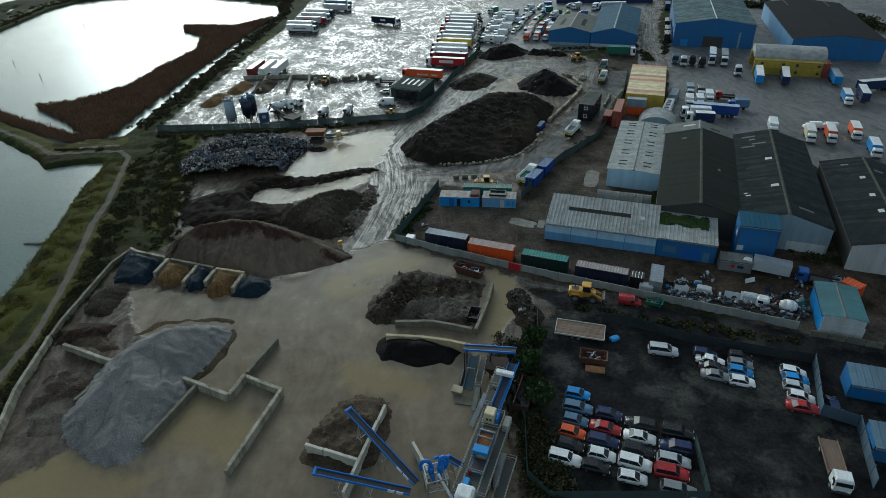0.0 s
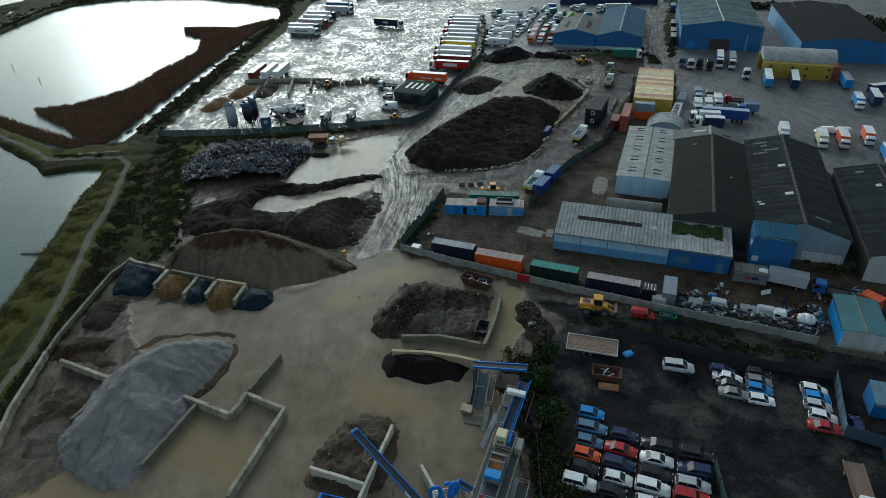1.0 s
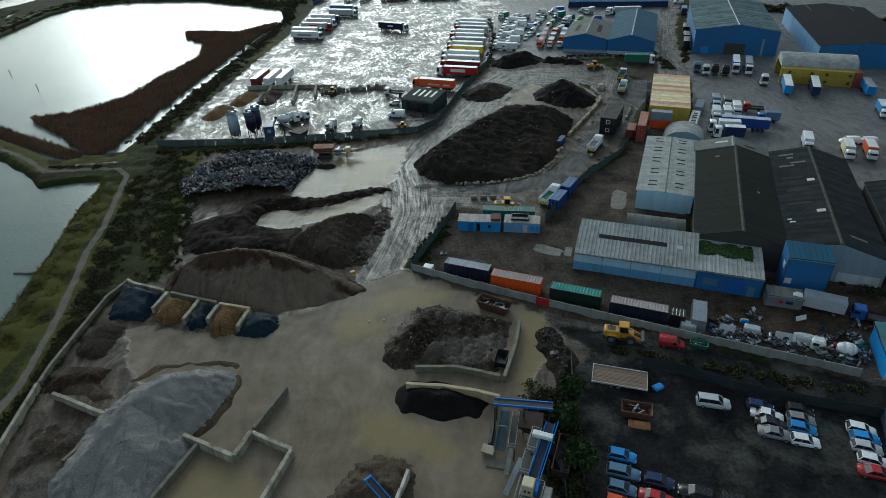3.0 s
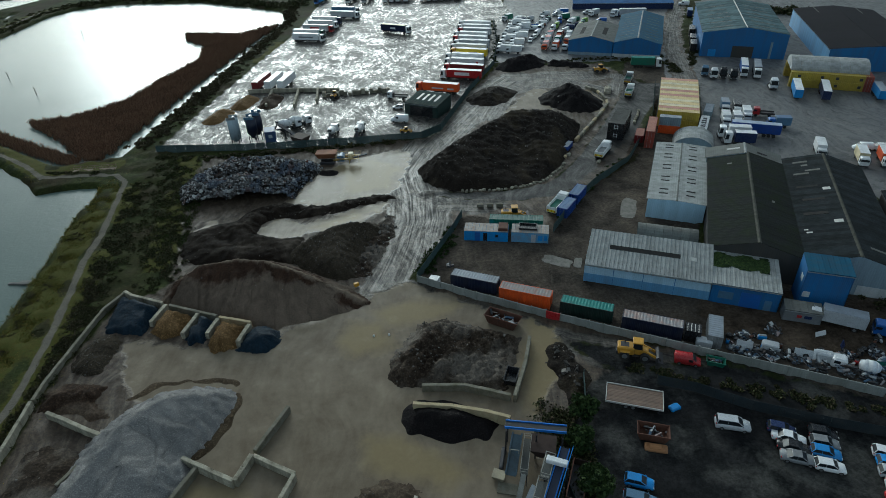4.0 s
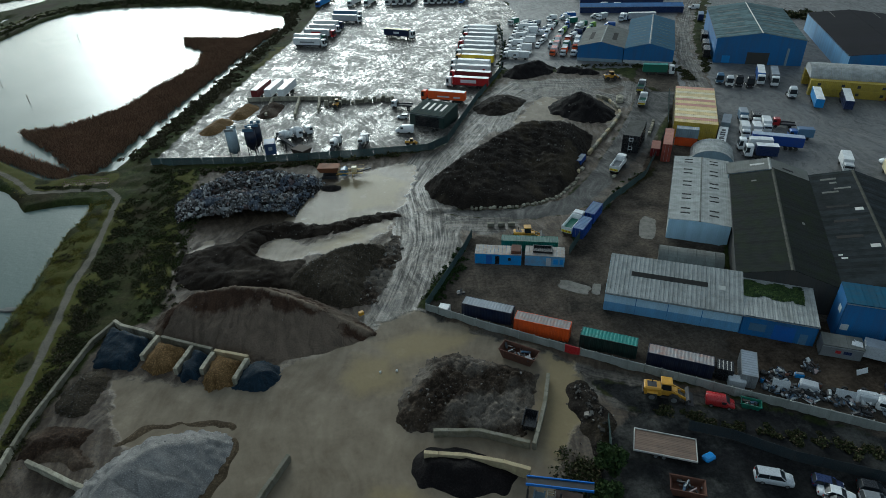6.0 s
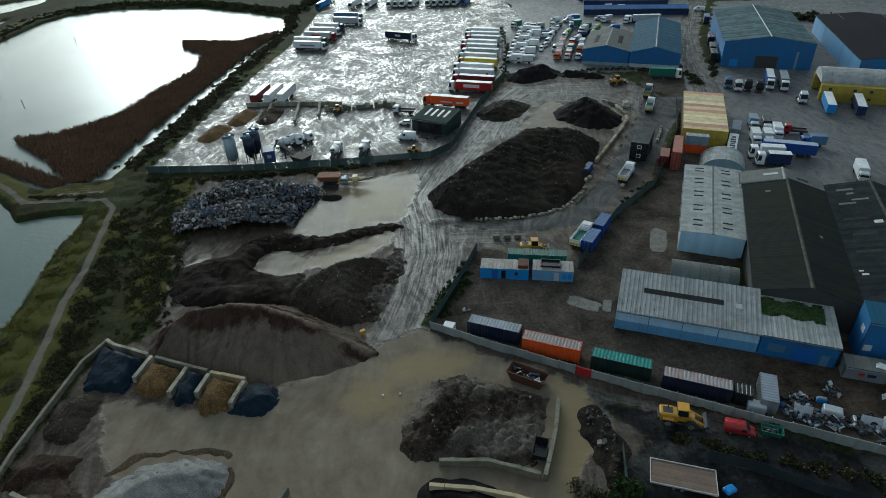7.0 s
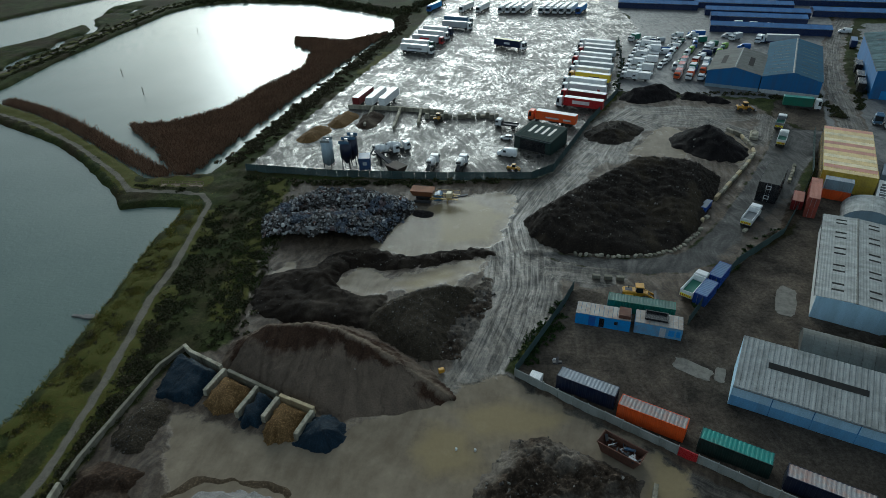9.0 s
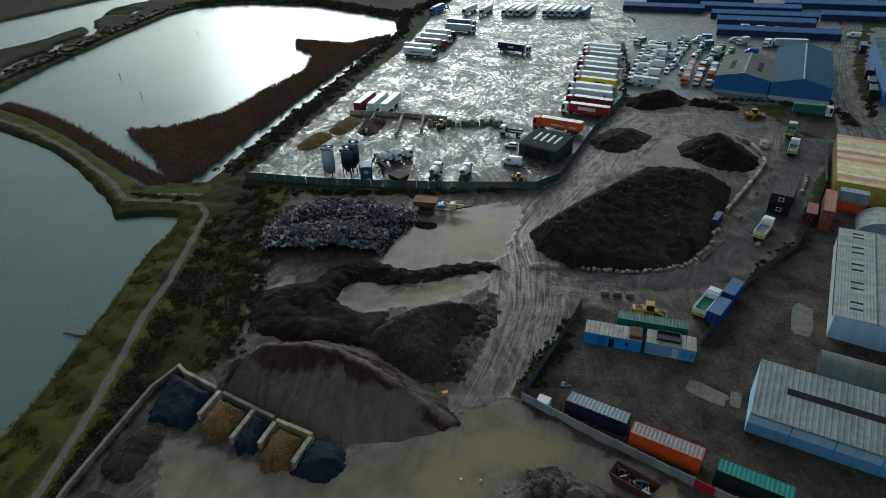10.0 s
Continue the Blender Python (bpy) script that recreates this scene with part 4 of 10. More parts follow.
s12 = along([(-101.5, 180.4), (-85.5, 178.2)], 150, 0.9, 95)
shrubs("scrub", s12, 0.6, 96, LEAF, "dark weedy ditch beside the footpath corner", "bush", 80, 0.2)
s10 = np.concatenate([along(DIKE_PATH, 260, 7.0, 71), along([(-216, 262), (-216, 330), (-216, 430), (-206, 450)], 240, 1.5, 72)])
shrubs("scrub", s10, 1.0, 73, LEAF, "dark scrub along the far dike", "bush", 60, 0.4)
s16 = along([(2.5, 116.5), (4.5, 119), (7, 124), (9.5, 128.5)], 150, 1.8, 103)
shrubs("weeds", s16, 0.45, 104, LEAF_GREEN, "green weeds in the compound corner", "weeds", 60, 0.16)
s9 = np.concatenate([along(site_line([(2, 118), (6, 128), (9, 136)]), 60, 1.6, 61), along(site_line([(34, 136), (46, 154), (60, 168)]), 40, 1.5, 62), along(site_line([(46, 346), (42, 300), (36, 268)]), 90, 1.5, 63)])
shrubs("weeds", s9, 0.55, 64, LEAF_GREEN, "green weeds along the fence foot", "weeds", 60, 0.2)
s11 = np.concatenate([along([(109, 258), (113, 272), (124, 301)], 120, 1.8, 91), along([(119.5, 246.5), (127, 266)], 60, 1.4, 92), along([(96, 259), (109, 253.5), (111, 247), (109, 238)], 130, 2.4, 93)])
shrubs("scrub", s11, 0.7, 94, LEAF, "dark scrub along the lane between the blue sheds", "bush", 60, 0.25)
s8 = along([(200, 330), (222, 300), (240, 240), (260, 180)], 260, 7.0, 26)
shrubs("scrub", s8, 3.0, 27, LEAF, "dark wooded belt beyond the far sheds", "bush", 60, 0.8)


def tree(x, y, h, r, seed, label):
    """A tapered trunk with limbs and an uneven crown of leaves."""
    rng = random.Random(seed)
    t = thing("tree", x, y, 0, 0, label, "tree", "trees by the car yard")
    g = Geo()
    g.cyl((0, 0, -0.2), (0.1, 0.05, h * 0.5), 0.2, 8, 0.13)
    tips = []
    for k in range(8):
        a, z = k * math.tau / 8 + rng.uniform(-0.3, 0.3), h * rng.uniform(0.28, 0.5)
        tip = Vector((math.cos(a) * r * 0.7, math.sin(a) * r * 0.7, z + h * rng.uniform(0.15, 0.4)))
        g.cyl((0, 0, z), tip, 0.09, 5, 0.03)
        tips.append(tip)
    tips.append(Vector((0, 0, h * 0.85)))
    part("trunk", g, BARK, t)
    rs = np.random.RandomState(seed)
    c = np.array([p[:] for p in tips])[rs.randint(0, len(tips), 2600)]
    d = rs.normal(0, 1, (2600, 3))
    C = c + d / np.linalg.norm(d, axis=1)[:, None] * (rs.uniform(0.1, 1, 2600) ** 0.5 * r * 0.5)[:, None]
    u, v = rs.normal(0, 0.16, (2600, 3)), rs.normal(0, 0.12, (2600, 3))
    V = np.stack([C - u, C - v, C + u, C + v], 1)
    link("crown", bulk("crown", V.reshape(-1, 3), np.arange(2600 * 4).reshape(-1, 4), LEAF_GREEN), t)


tree(24.0, 76.2, 4.6, 1.9, 1, "small green-leaved tree beside the timber trailer")
tree(22.0, 70.5, 4.2, 1.9, 2, "small dark green tree beside the washing plant")
tree(22.5, 63.5, 4.0, 2.2, 3, "small dark green tree at the car yard's edge")


# ---- heaps ----
def heap(name, ridge, slope, material, label, seed, rough=0.35, step=0.6, stones=0, stone_size=0.3, stone_mat=None, flat=None, crest=0.3, spurs=(), outline=None, edge=0.7):
    """A pile whose crest runs along ridge points (x, y, height), with side spurs, and falls off at slope, within an outline if one is given."""
    rx = [p[0] for p in ridge]
    ry = [p[1] for p in ridge]
    reach = max(p[2] for p in ridge) / slope + 2.5
    xs = np.arange(min(rx) - reach, max(rx) + reach, step)
    ys = np.arange(min(ry) - reach, max(ry) + reach, step)
    X, Y = np.meshgrid(xs, ys)
    H = np.full(X.shape, -9.0)
    run, fall = np.zeros(X.shape), np.zeros(X.shape)
    base = 0.0
    pairs = list(zip(ridge[:-1], ridge[1:])) if len(ridge) > 1 else [(ridge[0], ridge[0])]
    pairs += list(spurs)
    wx = X + 0.9 * wobble(X, Y, 6, seed) * min(1, rough * 2)
    wy = Y + 0.9 * wobble(X, Y, 6, seed + 1) * min(1, rough * 2)
    for (ax, ay, ah), (bx, by, bh) in pairs:
        dx, dy = bx - ax, by - ay
        raw = ((wx - ax) * dx + (wy - ay) * dy) / max(dx * dx + dy * dy, 1e-9)
        t = np.clip(raw, 0, 1)
        ox, oy = wx - ax - t * dx, wy - ay - t * dy
        off = np.sqrt(ox ** 2 + oy ** 2 + crest)
        h = ah + (bh - ah) * t - slope * off
        L = math.hypot(dx, dy)
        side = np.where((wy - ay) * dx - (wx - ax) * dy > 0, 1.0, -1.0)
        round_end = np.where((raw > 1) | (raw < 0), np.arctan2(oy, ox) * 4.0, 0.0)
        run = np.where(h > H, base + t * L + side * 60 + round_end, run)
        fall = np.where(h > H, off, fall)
        H = np.maximum(H, h)
        base += L
    top = max(p[2] for p in ridge)
    live = np.clip(H / (top * 0.4), 0, 1)
    H = H + rough * live * (0.6 * wobble(X, Y, 4.2, seed + 2) + 0.45 * wobble(X, Y, 1.7, seed + 3))
    if flat is not None:
        H = np.minimum(H, flat + 0.12 * wobble(X, Y, 3, seed + 4))
    if outline:
        d = signed(X, Y, outline) + 0.35 * wobble(X, Y, 3.3, seed + 5) + 0.2 * wobble(X, Y, 1.2, seed + 6)
        H = np.minimum(H, edge * d - 0.02)
    H = np.maximum(H, -0.5)
    n = len(xs)
    i = np.arange((len(ys) - 1) * (n - 1))
    a = (i // (n - 1)) * n + i % (n - 1)
    q = np.stack([a, a + 1, a + n + 1, a + n], 1)
    q = q[(H.ravel()[q] > -0.45).any(1)]
    used, inv = np.unique(q, return_inverse=True)
    V = np.stack([X.ravel(), Y.ravel(), H.ravel()], 1)[used]
    top_thing = new(name)
    c = V[:, :2].mean(0)
    top_thing.matrix_basis = pose(c[0], c[1], 0)
    tagged(top_thing, label, "heap")
    me = bulk("mound", V - np.array([c[0], c[1], 0]), inv.reshape(-1, 4), material)
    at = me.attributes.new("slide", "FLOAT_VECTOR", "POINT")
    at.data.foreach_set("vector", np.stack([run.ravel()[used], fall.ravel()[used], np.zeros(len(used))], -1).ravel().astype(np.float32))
    me.polygons.foreach_set("use_smooth", [True] * len(me.polygons))
    link("mound", me, top_thing)
    if stones:
        r = np.random.RandomState(seed + 9)
        k = r.choice(len(V), stones, p=np.clip(V[:, 2] + 0.5, 0.02, None) / np.clip(V[:, 2] + 0.5, 0.02, None).sum())
        C = V[k] + np.stack([r.uniform(-step, step, stones), r.uniform(-step, step, stones), np.full(stones, 0.0)], 1) - np.array([c[0], c[1], 0])
        S = stone_size * (0.3 + 0.45 * r.exponential(1.0, stones).clip(0, 3.6))[:, None] * r.uniform(0.35, 1.3, (stones, 3))
        cube = np.array([(-1, -1, -1), (1, -1, -1), (1, 1, -1), (-1, 1, -1), (-1, -1, 1), (1, -1, 1), (1, 1, 1), (-1, 1, 1)], float)
        P = cube[None] * S[:, None, :] * r.uniform(0.65, 1.15, (stones, 8, 3))
        for ax in (0, 1, 2):
            an = r.uniform(0, math.tau, stones)
            p0, p1 = P[:, :, ax].copy(), P[:, :, (ax + 1) % 3].copy()
            P[:, :, ax] = p0 * np.cos(an)[:, None] - p1 * np.sin(an)[:, None]
            P[:, :, (ax + 1) % 3] = p0 * np.sin(an)[:, None] + p1 * np.cos(an)[:, None]
        P += C[:, None, :]
        F = np.array([(3, 2, 1, 0), (4, 5, 6, 7), (0, 1, 5, 4), (1, 2, 6, 5), (2, 3, 7, 6), (3, 0, 4, 7)])
        F = (F[None] + 8 * np.arange(stones)[:, None, None]).reshape(-1, 4)
        tagged(link("stone_scatter", bulk("stone_scatter", P.reshape(-1, 3), F, stone_mat or STONES), top_thing), kind="stuff")
    return top_thing


heap("gravel_heap", [(-46.8, 62.6, 2.0), (-46.4, 68.6, 4.0), (-44.2, 74.2, 5.0), (-41.4, 79, 5.3), (-37.8, 82.2, 4.8), (-33.4, 83.2, 3.3), (-30.6, 84, 2.2)], 0.46, H_GRAVEL,
     "large heap of pale grey gravel on wet mud", 31, 0.2, 0.3, 1500, 0.045, GRAVEL_STONES, crest=0.03, edge=0.75,
     spurs=[((-42.6, 76.6, 5.1), (-41.2, 70.2, 4.5)), ((-41.2, 70.2, 4.5), (-41.2, 63, 2.8)), ((-40.6, 79, 4.9), (-36.0, 75.2, 3.6)), ((-36.0, 75.2, 3.6), (-37.2, 66.5, 2.4))],
     outline=[(-52.2, 67), (-49.4, 62.4), (-45.8, 59.8), (-41.8, 57.4), (-38.4, 57.4), (-37.2, 59.2), (-32.4, 71), (-33.6, 73.4), (-31.8, 75), (-29.4, 81.4), (-29.0, 85.4), (-31, 87.4), (-35.5, 88.4), (-42, 88), (-47, 84), (-50.2, 79), (-50.8, 73)])
heap("mud_bank", [(-29.4, 86.2, 0.5), (-28.9, 84, 0.6), (-29.5, 81, 0.8), (-31.4, 76.6, 0.8), (-33.0, 73.8, 0.6)], 0.8, H_MUDBANK, "narrow bank of brown mud edging the gravel", 33, 0.2, 0.25)
heap("mud_bank", [(-30, 88.4, 0.2), (-34, 89.8, 0.24), (-38, 90, 0.12), (-42.4, 90, 0.2), (-46.8, 87, 0.14), (-50, 82, 0.12)], 0.3, H_MUDBANK, "thin lip of brown mud round the gravel's washed skirt", 34, 0.25, 0.25)
heap("soil_heap", [(8.6, 160.4, 4.2), (16, 168.2, 6.4), (24.2, 178, 7.6), (34.7, 187, 8.0), (41, 186, 8.0), (47, 184.6, 7.4), (52, 180.6, 6.0)], 0.285, H_SOIL, "huge dark brown soil heap strewn with stones", 41, 0.5, 0.5, 1100, 0.12,
     outline=[(4.2, 166), (5.7, 158.8), (9.3, 154.5), (12.8, 152.2), (21.9, 151.5), (30.1, 152.1), (37.0, 154.8), (41.4, 159.5), (45.7, 165.2), (51.6, 176.7), (58.0, 191.5), (52, 195), (42, 196), (31, 195.5), (21, 185), (11.5, 175.5)], edge=0.95,
     spurs=[((24.2, 178, 7.4), (22, 165, 4.6)), ((41, 186, 7.8), (38, 170, 4.6)), ((34.7, 187, 7.8), (30, 174, 5.6)), ((12, 164, 5.2), (13, 157, 2.6))])
heap("soil_heap", [(60.2, 215.4, 6.4), (62, 211, 5.6)], 0.62, H_BLACK, "steep black soil heap beside a pool", 51, 0.3, 0.5, 80, 0.14)
heap("soil_heap", [(48, 258, 4.0), (56, 262, 4.4)], 0.6, H_BLACK, "low dark soil heap at the yard's end", 53, 0.3, 0.6)
heap("soil_heap", [(66, 259, 2.2), (76, 254, 1.8)], 0.6, H_BLACK, "low dark spoil bank below the blue shed", 55, 0.3, 0.6)
heap("soil_heap", [(32, 221, 2.6), (36.5, 227, 2.6)], 0.36, H_SOIL, "low dark mud heap beside the fence", 57, 0.4, 0.5, 80, 0.12)
heap("rubble_heap", [(-54, 166, 3.0), (-47, 170.5, 4.4), (-37, 171, 4.6), (-27.5, 169.5, 3.2)], 0.5, H_RUBBLE, "grey heap of demolition rubble and blue-grey scrap", 61, 1.0, 0.5, 19000, 0.21, RUBBLE,
     spurs=[((-56.5, 160.5, 2.6), (-51, 157.5, 3.8)), ((-51, 157.5, 3.8), (-44, 159, 5.0)), ((-44, 159, 5.0), (-37, 158.5, 5.0)), ((-37, 158.5, 5.0), (-30, 158.5, 3.4)), ((-54.5, 154.5, 1.8), (-48, 151, 1.8)), ((-48, 151, 1.8), (-40, 153, 2.8)), ((-40, 153, 2.8), (-31, 154.6, 2.2))],
     outline=[(-60, 164), (-56.5, 153), (-49, 146.5), (-43.6, 148.2), (-36, 151.2), (-28.4, 152.6), (-27, 161), (-23.6, 167), (-22.4, 174), (-27, 177), (-46, 178), (-56, 173)], edge=1.0)
heap("sand_heap", [(-47, 112.6, 1.8), (-45.2, 116.8, 4.0), (-41.5, 118.7, 5.3), (-34.4, 118.9, 5.9), (-29.2, 118, 5.7), (-24, 115.8, 4.8), (-18.9, 113, 3.5), (-14.9, 110.6, 2.1), (-9.5, 108, 0.7)], 0.36, H_SANDHEAP, "long brown sand heap with a sharp pale crest", 71, 0.16, 0.35, 30, 0.12, crest=0.03,
     outline=[(-49.5, 112.5), (-50, 118), (-45, 124), (-34, 125.4), (-26, 123.5), (-19, 118.5), (-12, 113), (-7.6, 107.7), (-11.2, 105.2), (-14.7, 103.5), (-18.6, 101.7), (-24, 101.6), (-29.6, 103.2), (-37, 106.2), (-44, 109.4)], edge=0.8)
heap("soil_heap", [(-23.6, 123.5, 2.6), (-20.6, 128.6, 3.9), (-15.8, 130.8, 4.4), (-10.4, 133.4, 4.2), (-7.2, 132.8, 3.2)], 0.3, H_GREYSOIL, "rounded grey-brown heap of stony soil", 73, 0.2, 0.35, 1600, 0.065, crest=0.1, spurs=[((-17, 130.5, 4.4), (-14.5, 122, 3.2)), ((-10.4, 133.2, 4.0), (-10.8, 124, 2.4))],
     outline=[(-26.2, 124.2), (-20.4, 119.4), (-15, 115.6), (-11, 116.4), (-10, 122.9), (-8, 128.6), (-5.4, 134.7), (-6.4, 137.6), (-12, 138), (-18, 136.2), (-23, 132.5), (-26.8, 127.5)], edge=0.8)
heap("soil_heap", [(-48, 136, 1.9), (-43, 138.5, 2.3), (-37.5, 138, 2.6), (-31, 131.6, 2.5), (-27, 128.6, 1.8)], 0.27, H_DARKSOIL, "low dark brown bank of soil", 75, 0.3, 0.4, 90, 0.09, crest=0.2, spurs=[((-37.5, 138, 2.6), (-37.5, 146, 1.6)), ((-46, 135, 2.2), (-42, 129, 1.9)), ((-42, 129, 1.9), (-31, 128, 1.9))],
     outline=[(-51.4, 133.2), (-49.5, 127.6), (-41.4, 124.4), (-32.6, 124.2), (-25.4, 123.6), (-24, 129), (-23.6, 134.6), (-28.6, 133.8), (-34.8, 136.8), (-34.6, 141), (-32.6, 144.6), (-33, 149), (-39.8, 147), (-41, 143.3), (-45.6, 142), (-50.9, 139.7)], edge=0.8)
heap("soil_heap", [(-36, 146.6, 1.7), (-30, 148, 1.9), (-25.6, 146.6, 1.6), (-20.4, 146.6, 1.3), (-15.9, 147.9, 1.1), (-11.6, 149.4, 1.0), (-7.4, 150.9, 1.0), (-3.4, 150.9, 0.8)], 0.5, H_DARKSOIL, "low dark ridge of mud between pools", 77, 0.5, 0.35, 160, 0.11)
heap("mud_heap", [(-1, 89.5, 1.9), (3, 95, 2.3), (8.5, 96.4, 1.7), (16, 92.5, 1.1)], 0.2, H_MIXED, "spread heap of churned brown mud and rubble", 79, 0.85, 0.3, 260, 0.13, spurs=[((0, 90, 1.9), (4, 86.4, 1.5)), ((3, 95, 2.2), (9, 89, 1.5)), ((9, 89, 1.4), (13.4, 84, 1.0))],
     outline=[(-4.8, 87), (-4.2, 91.2), (1.2, 99.7), (6.2, 100.6), (12.6, 97.4), (19, 94), (17.2, 88.4), (14.2, 81.6), (7, 83.4), (1.3, 84.1), (-3.4, 84.3)], edge=0.7)
heap("fines_heap", [(0.6, 77.6, 1.9), (5, 76.2, 2.2), (9.6, 74.8, 1.2)], 0.55, H_BLACK, "black heap of wet fines against the retaining wall", 81, 0.25, 0.35)
heap("fines_heap", [(-21.6, 168.6, 0.9), (-19.4, 168.2, 0.9)], 0.5, H_BLACK, "small black heap of fines at the pool's edge", 82, 0.15, 0.3)
heap("mud_heap", [(24.5, 89, 1.2), (25.5, 84, 1.3), (25, 78, 0.9)], 0.5, H_SOIL, "low ridge of dark churned mud along the track", 83, 0.4, 0.4, 120, 0.2)
heap("mud_heap", [(-9.5, 61, 1.1), (-5.5, 62.5, 1.4), (-3.5, 57, 1.4), (-8, 56, 1.2)], 0.24, H_RUTTED, "low heap of rutted brown sand below a conveyor", 85, 0.5, 0.35, 60, 0.08,
     outline=[(-14, 55), (-12.8, 60), (-8.6, 65.5), (-5, 67.2), (-0.5, 64.6), (-0.8, 58), (-3, 53), (-8, 52)], edge=0.6)
heap("sand_heap", [(-58.6, 88.4, 1.2), (-54, 88.4, 1.2), (-51, 85.2, 0.9)], 0.35, H_BROWN, "low reddish brown sand heap behind the gravel", 87, 0.3, 0.35,
     outline=[(-61, 86), (-61.4, 91), (-57, 92.2), (-51.6, 90.4), (-52.2, 86.6), (-48.6, 83.6), (-50, 81.6), (-56, 84.4)], edge=0.6)
heap("gravel_heap", [(-57.2, 100.4, 1.9), (-56.6, 96.6, 1.5)], 0.38, H_GREYSOIL, "low heap of dark purple-grey stone by the wall", 89, 0.15, 0.35, 400, 0.07,
     outline=[(-60.4, 95.6), (-57, 93.2), (-54, 93.6), (-53.2, 101.6), (-55.4, 104.2), (-58, 103.7), (-60.2, 99.7)], edge=0.7)
heap("mud_heap", [(-55, 74, 1.1), (-53.5, 68, 1.0)], 0.25, H_MIXED, "thin spread of grey silt inside the bay", 91, 0.25, 0.4, 60, 0.08)
heap("mud_heap", [(-10, 119, 0.8), (-8, 126, 0.9), (-5.6, 132, 0.8), (-4, 140, 0.5)], 0.3, H_MIXED, "rutted mud bank at the edge of the haul road", 93, 0.6, 0.35, 260, 0.18)

# ---- buildings ----
ANG = -23.0      # the estate's common bearing


def shed(name, x, y, rz, L, D, eave, ridge, wall, roof, label, axis="y", sheet=1.1, walls=None, lights=(), light_mat=None,
         doors=(), front_band=None, patches=(), cap=None, group="", category="building"):
    """A clad shed on a corner (x, y): L along its front, D deep; axis names the ridge's run, 'mono' rises to the back, 'flat' lies level."""
    t = thing(name, x, y, 0, rz, label, category, group)
    wt = 0.18
    front, back, left, right = (walls or (wall, wall, wall, wall))
    if axis == "y":
        gable = [(0, -0.3), (L, -0.3), (L, eave), (L / 2, ridge), (0, eave)]
        part("wall", Geo().prism(gable, 1, 0, wt), front, t)
        part("wall", Geo().prism(gable, 1, D - wt, D), back, t)
        part("wall", Geo().box(0, wt, wt, D - wt, -0.3, eave), left, t)
        part("wall", Geo().box(L - wt, L, wt, D - wt, -0.3, eave), right, t)
        slopes = [((0, eave), (L / 2, ridge)), ((L / 2, ridge), (L, eave))]
        run = D
    elif axis == "x":
        gable = [(0, -0.3), (D, -0.3), (D, eave), (D / 2, ridge), (0, eave)]
        part("wall", Geo().box(0, L, 0, wt, -0.3, eave), front, t)
        part("wall", Geo().box(0, L, D - wt, D, -0.3, eave), back, t)
        part("wall", Geo().prism(gable, 0, 0, wt), left, t)
        part("wall", Geo().prism(gable, 0, L - wt, L), right, t)
        slopes = [((0, eave), (D / 2, ridge)), ((D / 2, ridge), (D, eave))]
        run = L
    else:
        side = [(0, -0.3), (D, -0.3), (D, ridge), (0, eave)]
        part("wall", Geo().box(0, L, 0, wt, -0.3, eave), front, t)
        part("wall", Geo().box(0, L, D - wt, D, -0.3, ridge), back, t)
        part("wall", Geo().prism(side, 0, 0, wt), left, t)
        part("wall", Geo().prism(side, 0, L - wt, L), right, t)
        slopes = [((0, eave), (D, ridge))]
        run = L
    # roof sheets, laid side by side along the run
    n = max(2, round(run / sheet))
    w = run / n
    for k, ((a, za), (b, zb)) in enumerate(slopes):
        over = 0.3
        s = (zb - za) / (b - a)
        a2, b2 = (a - over, b) if k == 0 else (a, b + over)
        if len(slopes) == 1:
            a2, b2 = a - over, b + 0.15
        z2, z3 = za + s * (a2 - a), zb + s * (b2 - b)
        g = Geo()
        if axis == "y":
            g.loft([[(a2, 0.02, z2 + 0.02), (b2, 0.02, z3 + 0.02), (b2, 0.02, z3 + 0.1), (a2, 0.02, z2 + 0.1)],
                    [(a2, w - 0.02, z2 + 0.02), (b2, w - 0.02, z3 + 0.02), (b2, w - 0.02, z3 + 0.13), (a2, w - 0.02, z2 + 0.13)]])
        else:
            g.loft([[(0.02, a2, z2 + 0.02), (0.02, b2, z3 + 0.02), (0.02, b2, z3 + 0.1), (0.02, a2, z2 + 0.1)],
                    [(w - 0.02, a2, z2 + 0.02), (w - 0.02, b2, z3 + 0.02), (w - 0.02, b2, z3 + 0.13), (w - 0.02, a2, z2 + 0.13)]])
        me = g.mesh("roof_sheet", roof)
        for i in range(n):
            link("roof_sheet", me, t, pose(0, i * w, 0) if axis == "y" else pose(i * w, 0, 0))
    if len(slopes) == 2:
        g = Geo()
        capw = 0.35
        if axis == "y":
            g.prism([(L / 2 - capw, ridge + 0.02), (L / 2, ridge + 0.2), (L / 2 + capw, ridge + 0.02), (L / 2, ridge)], 1, -0.1, D + 0.1)
        else:
            g.prism([(D / 2 - capw, ridge + 0.02), (D / 2, ridge + 0.2), (D / 2 + capw, ridge + 0.02), (D / 2, ridge)], 0, -0.1, L + 0.1)
        part("ridge_cap", g, cap or ROOF_GREY, t)

    def roof_z(u):
        for (a, za), (b, zb) in slopes:
            if a <= u <= b:
                return za + (zb - za) * (u - a) / (b - a)
        return eave

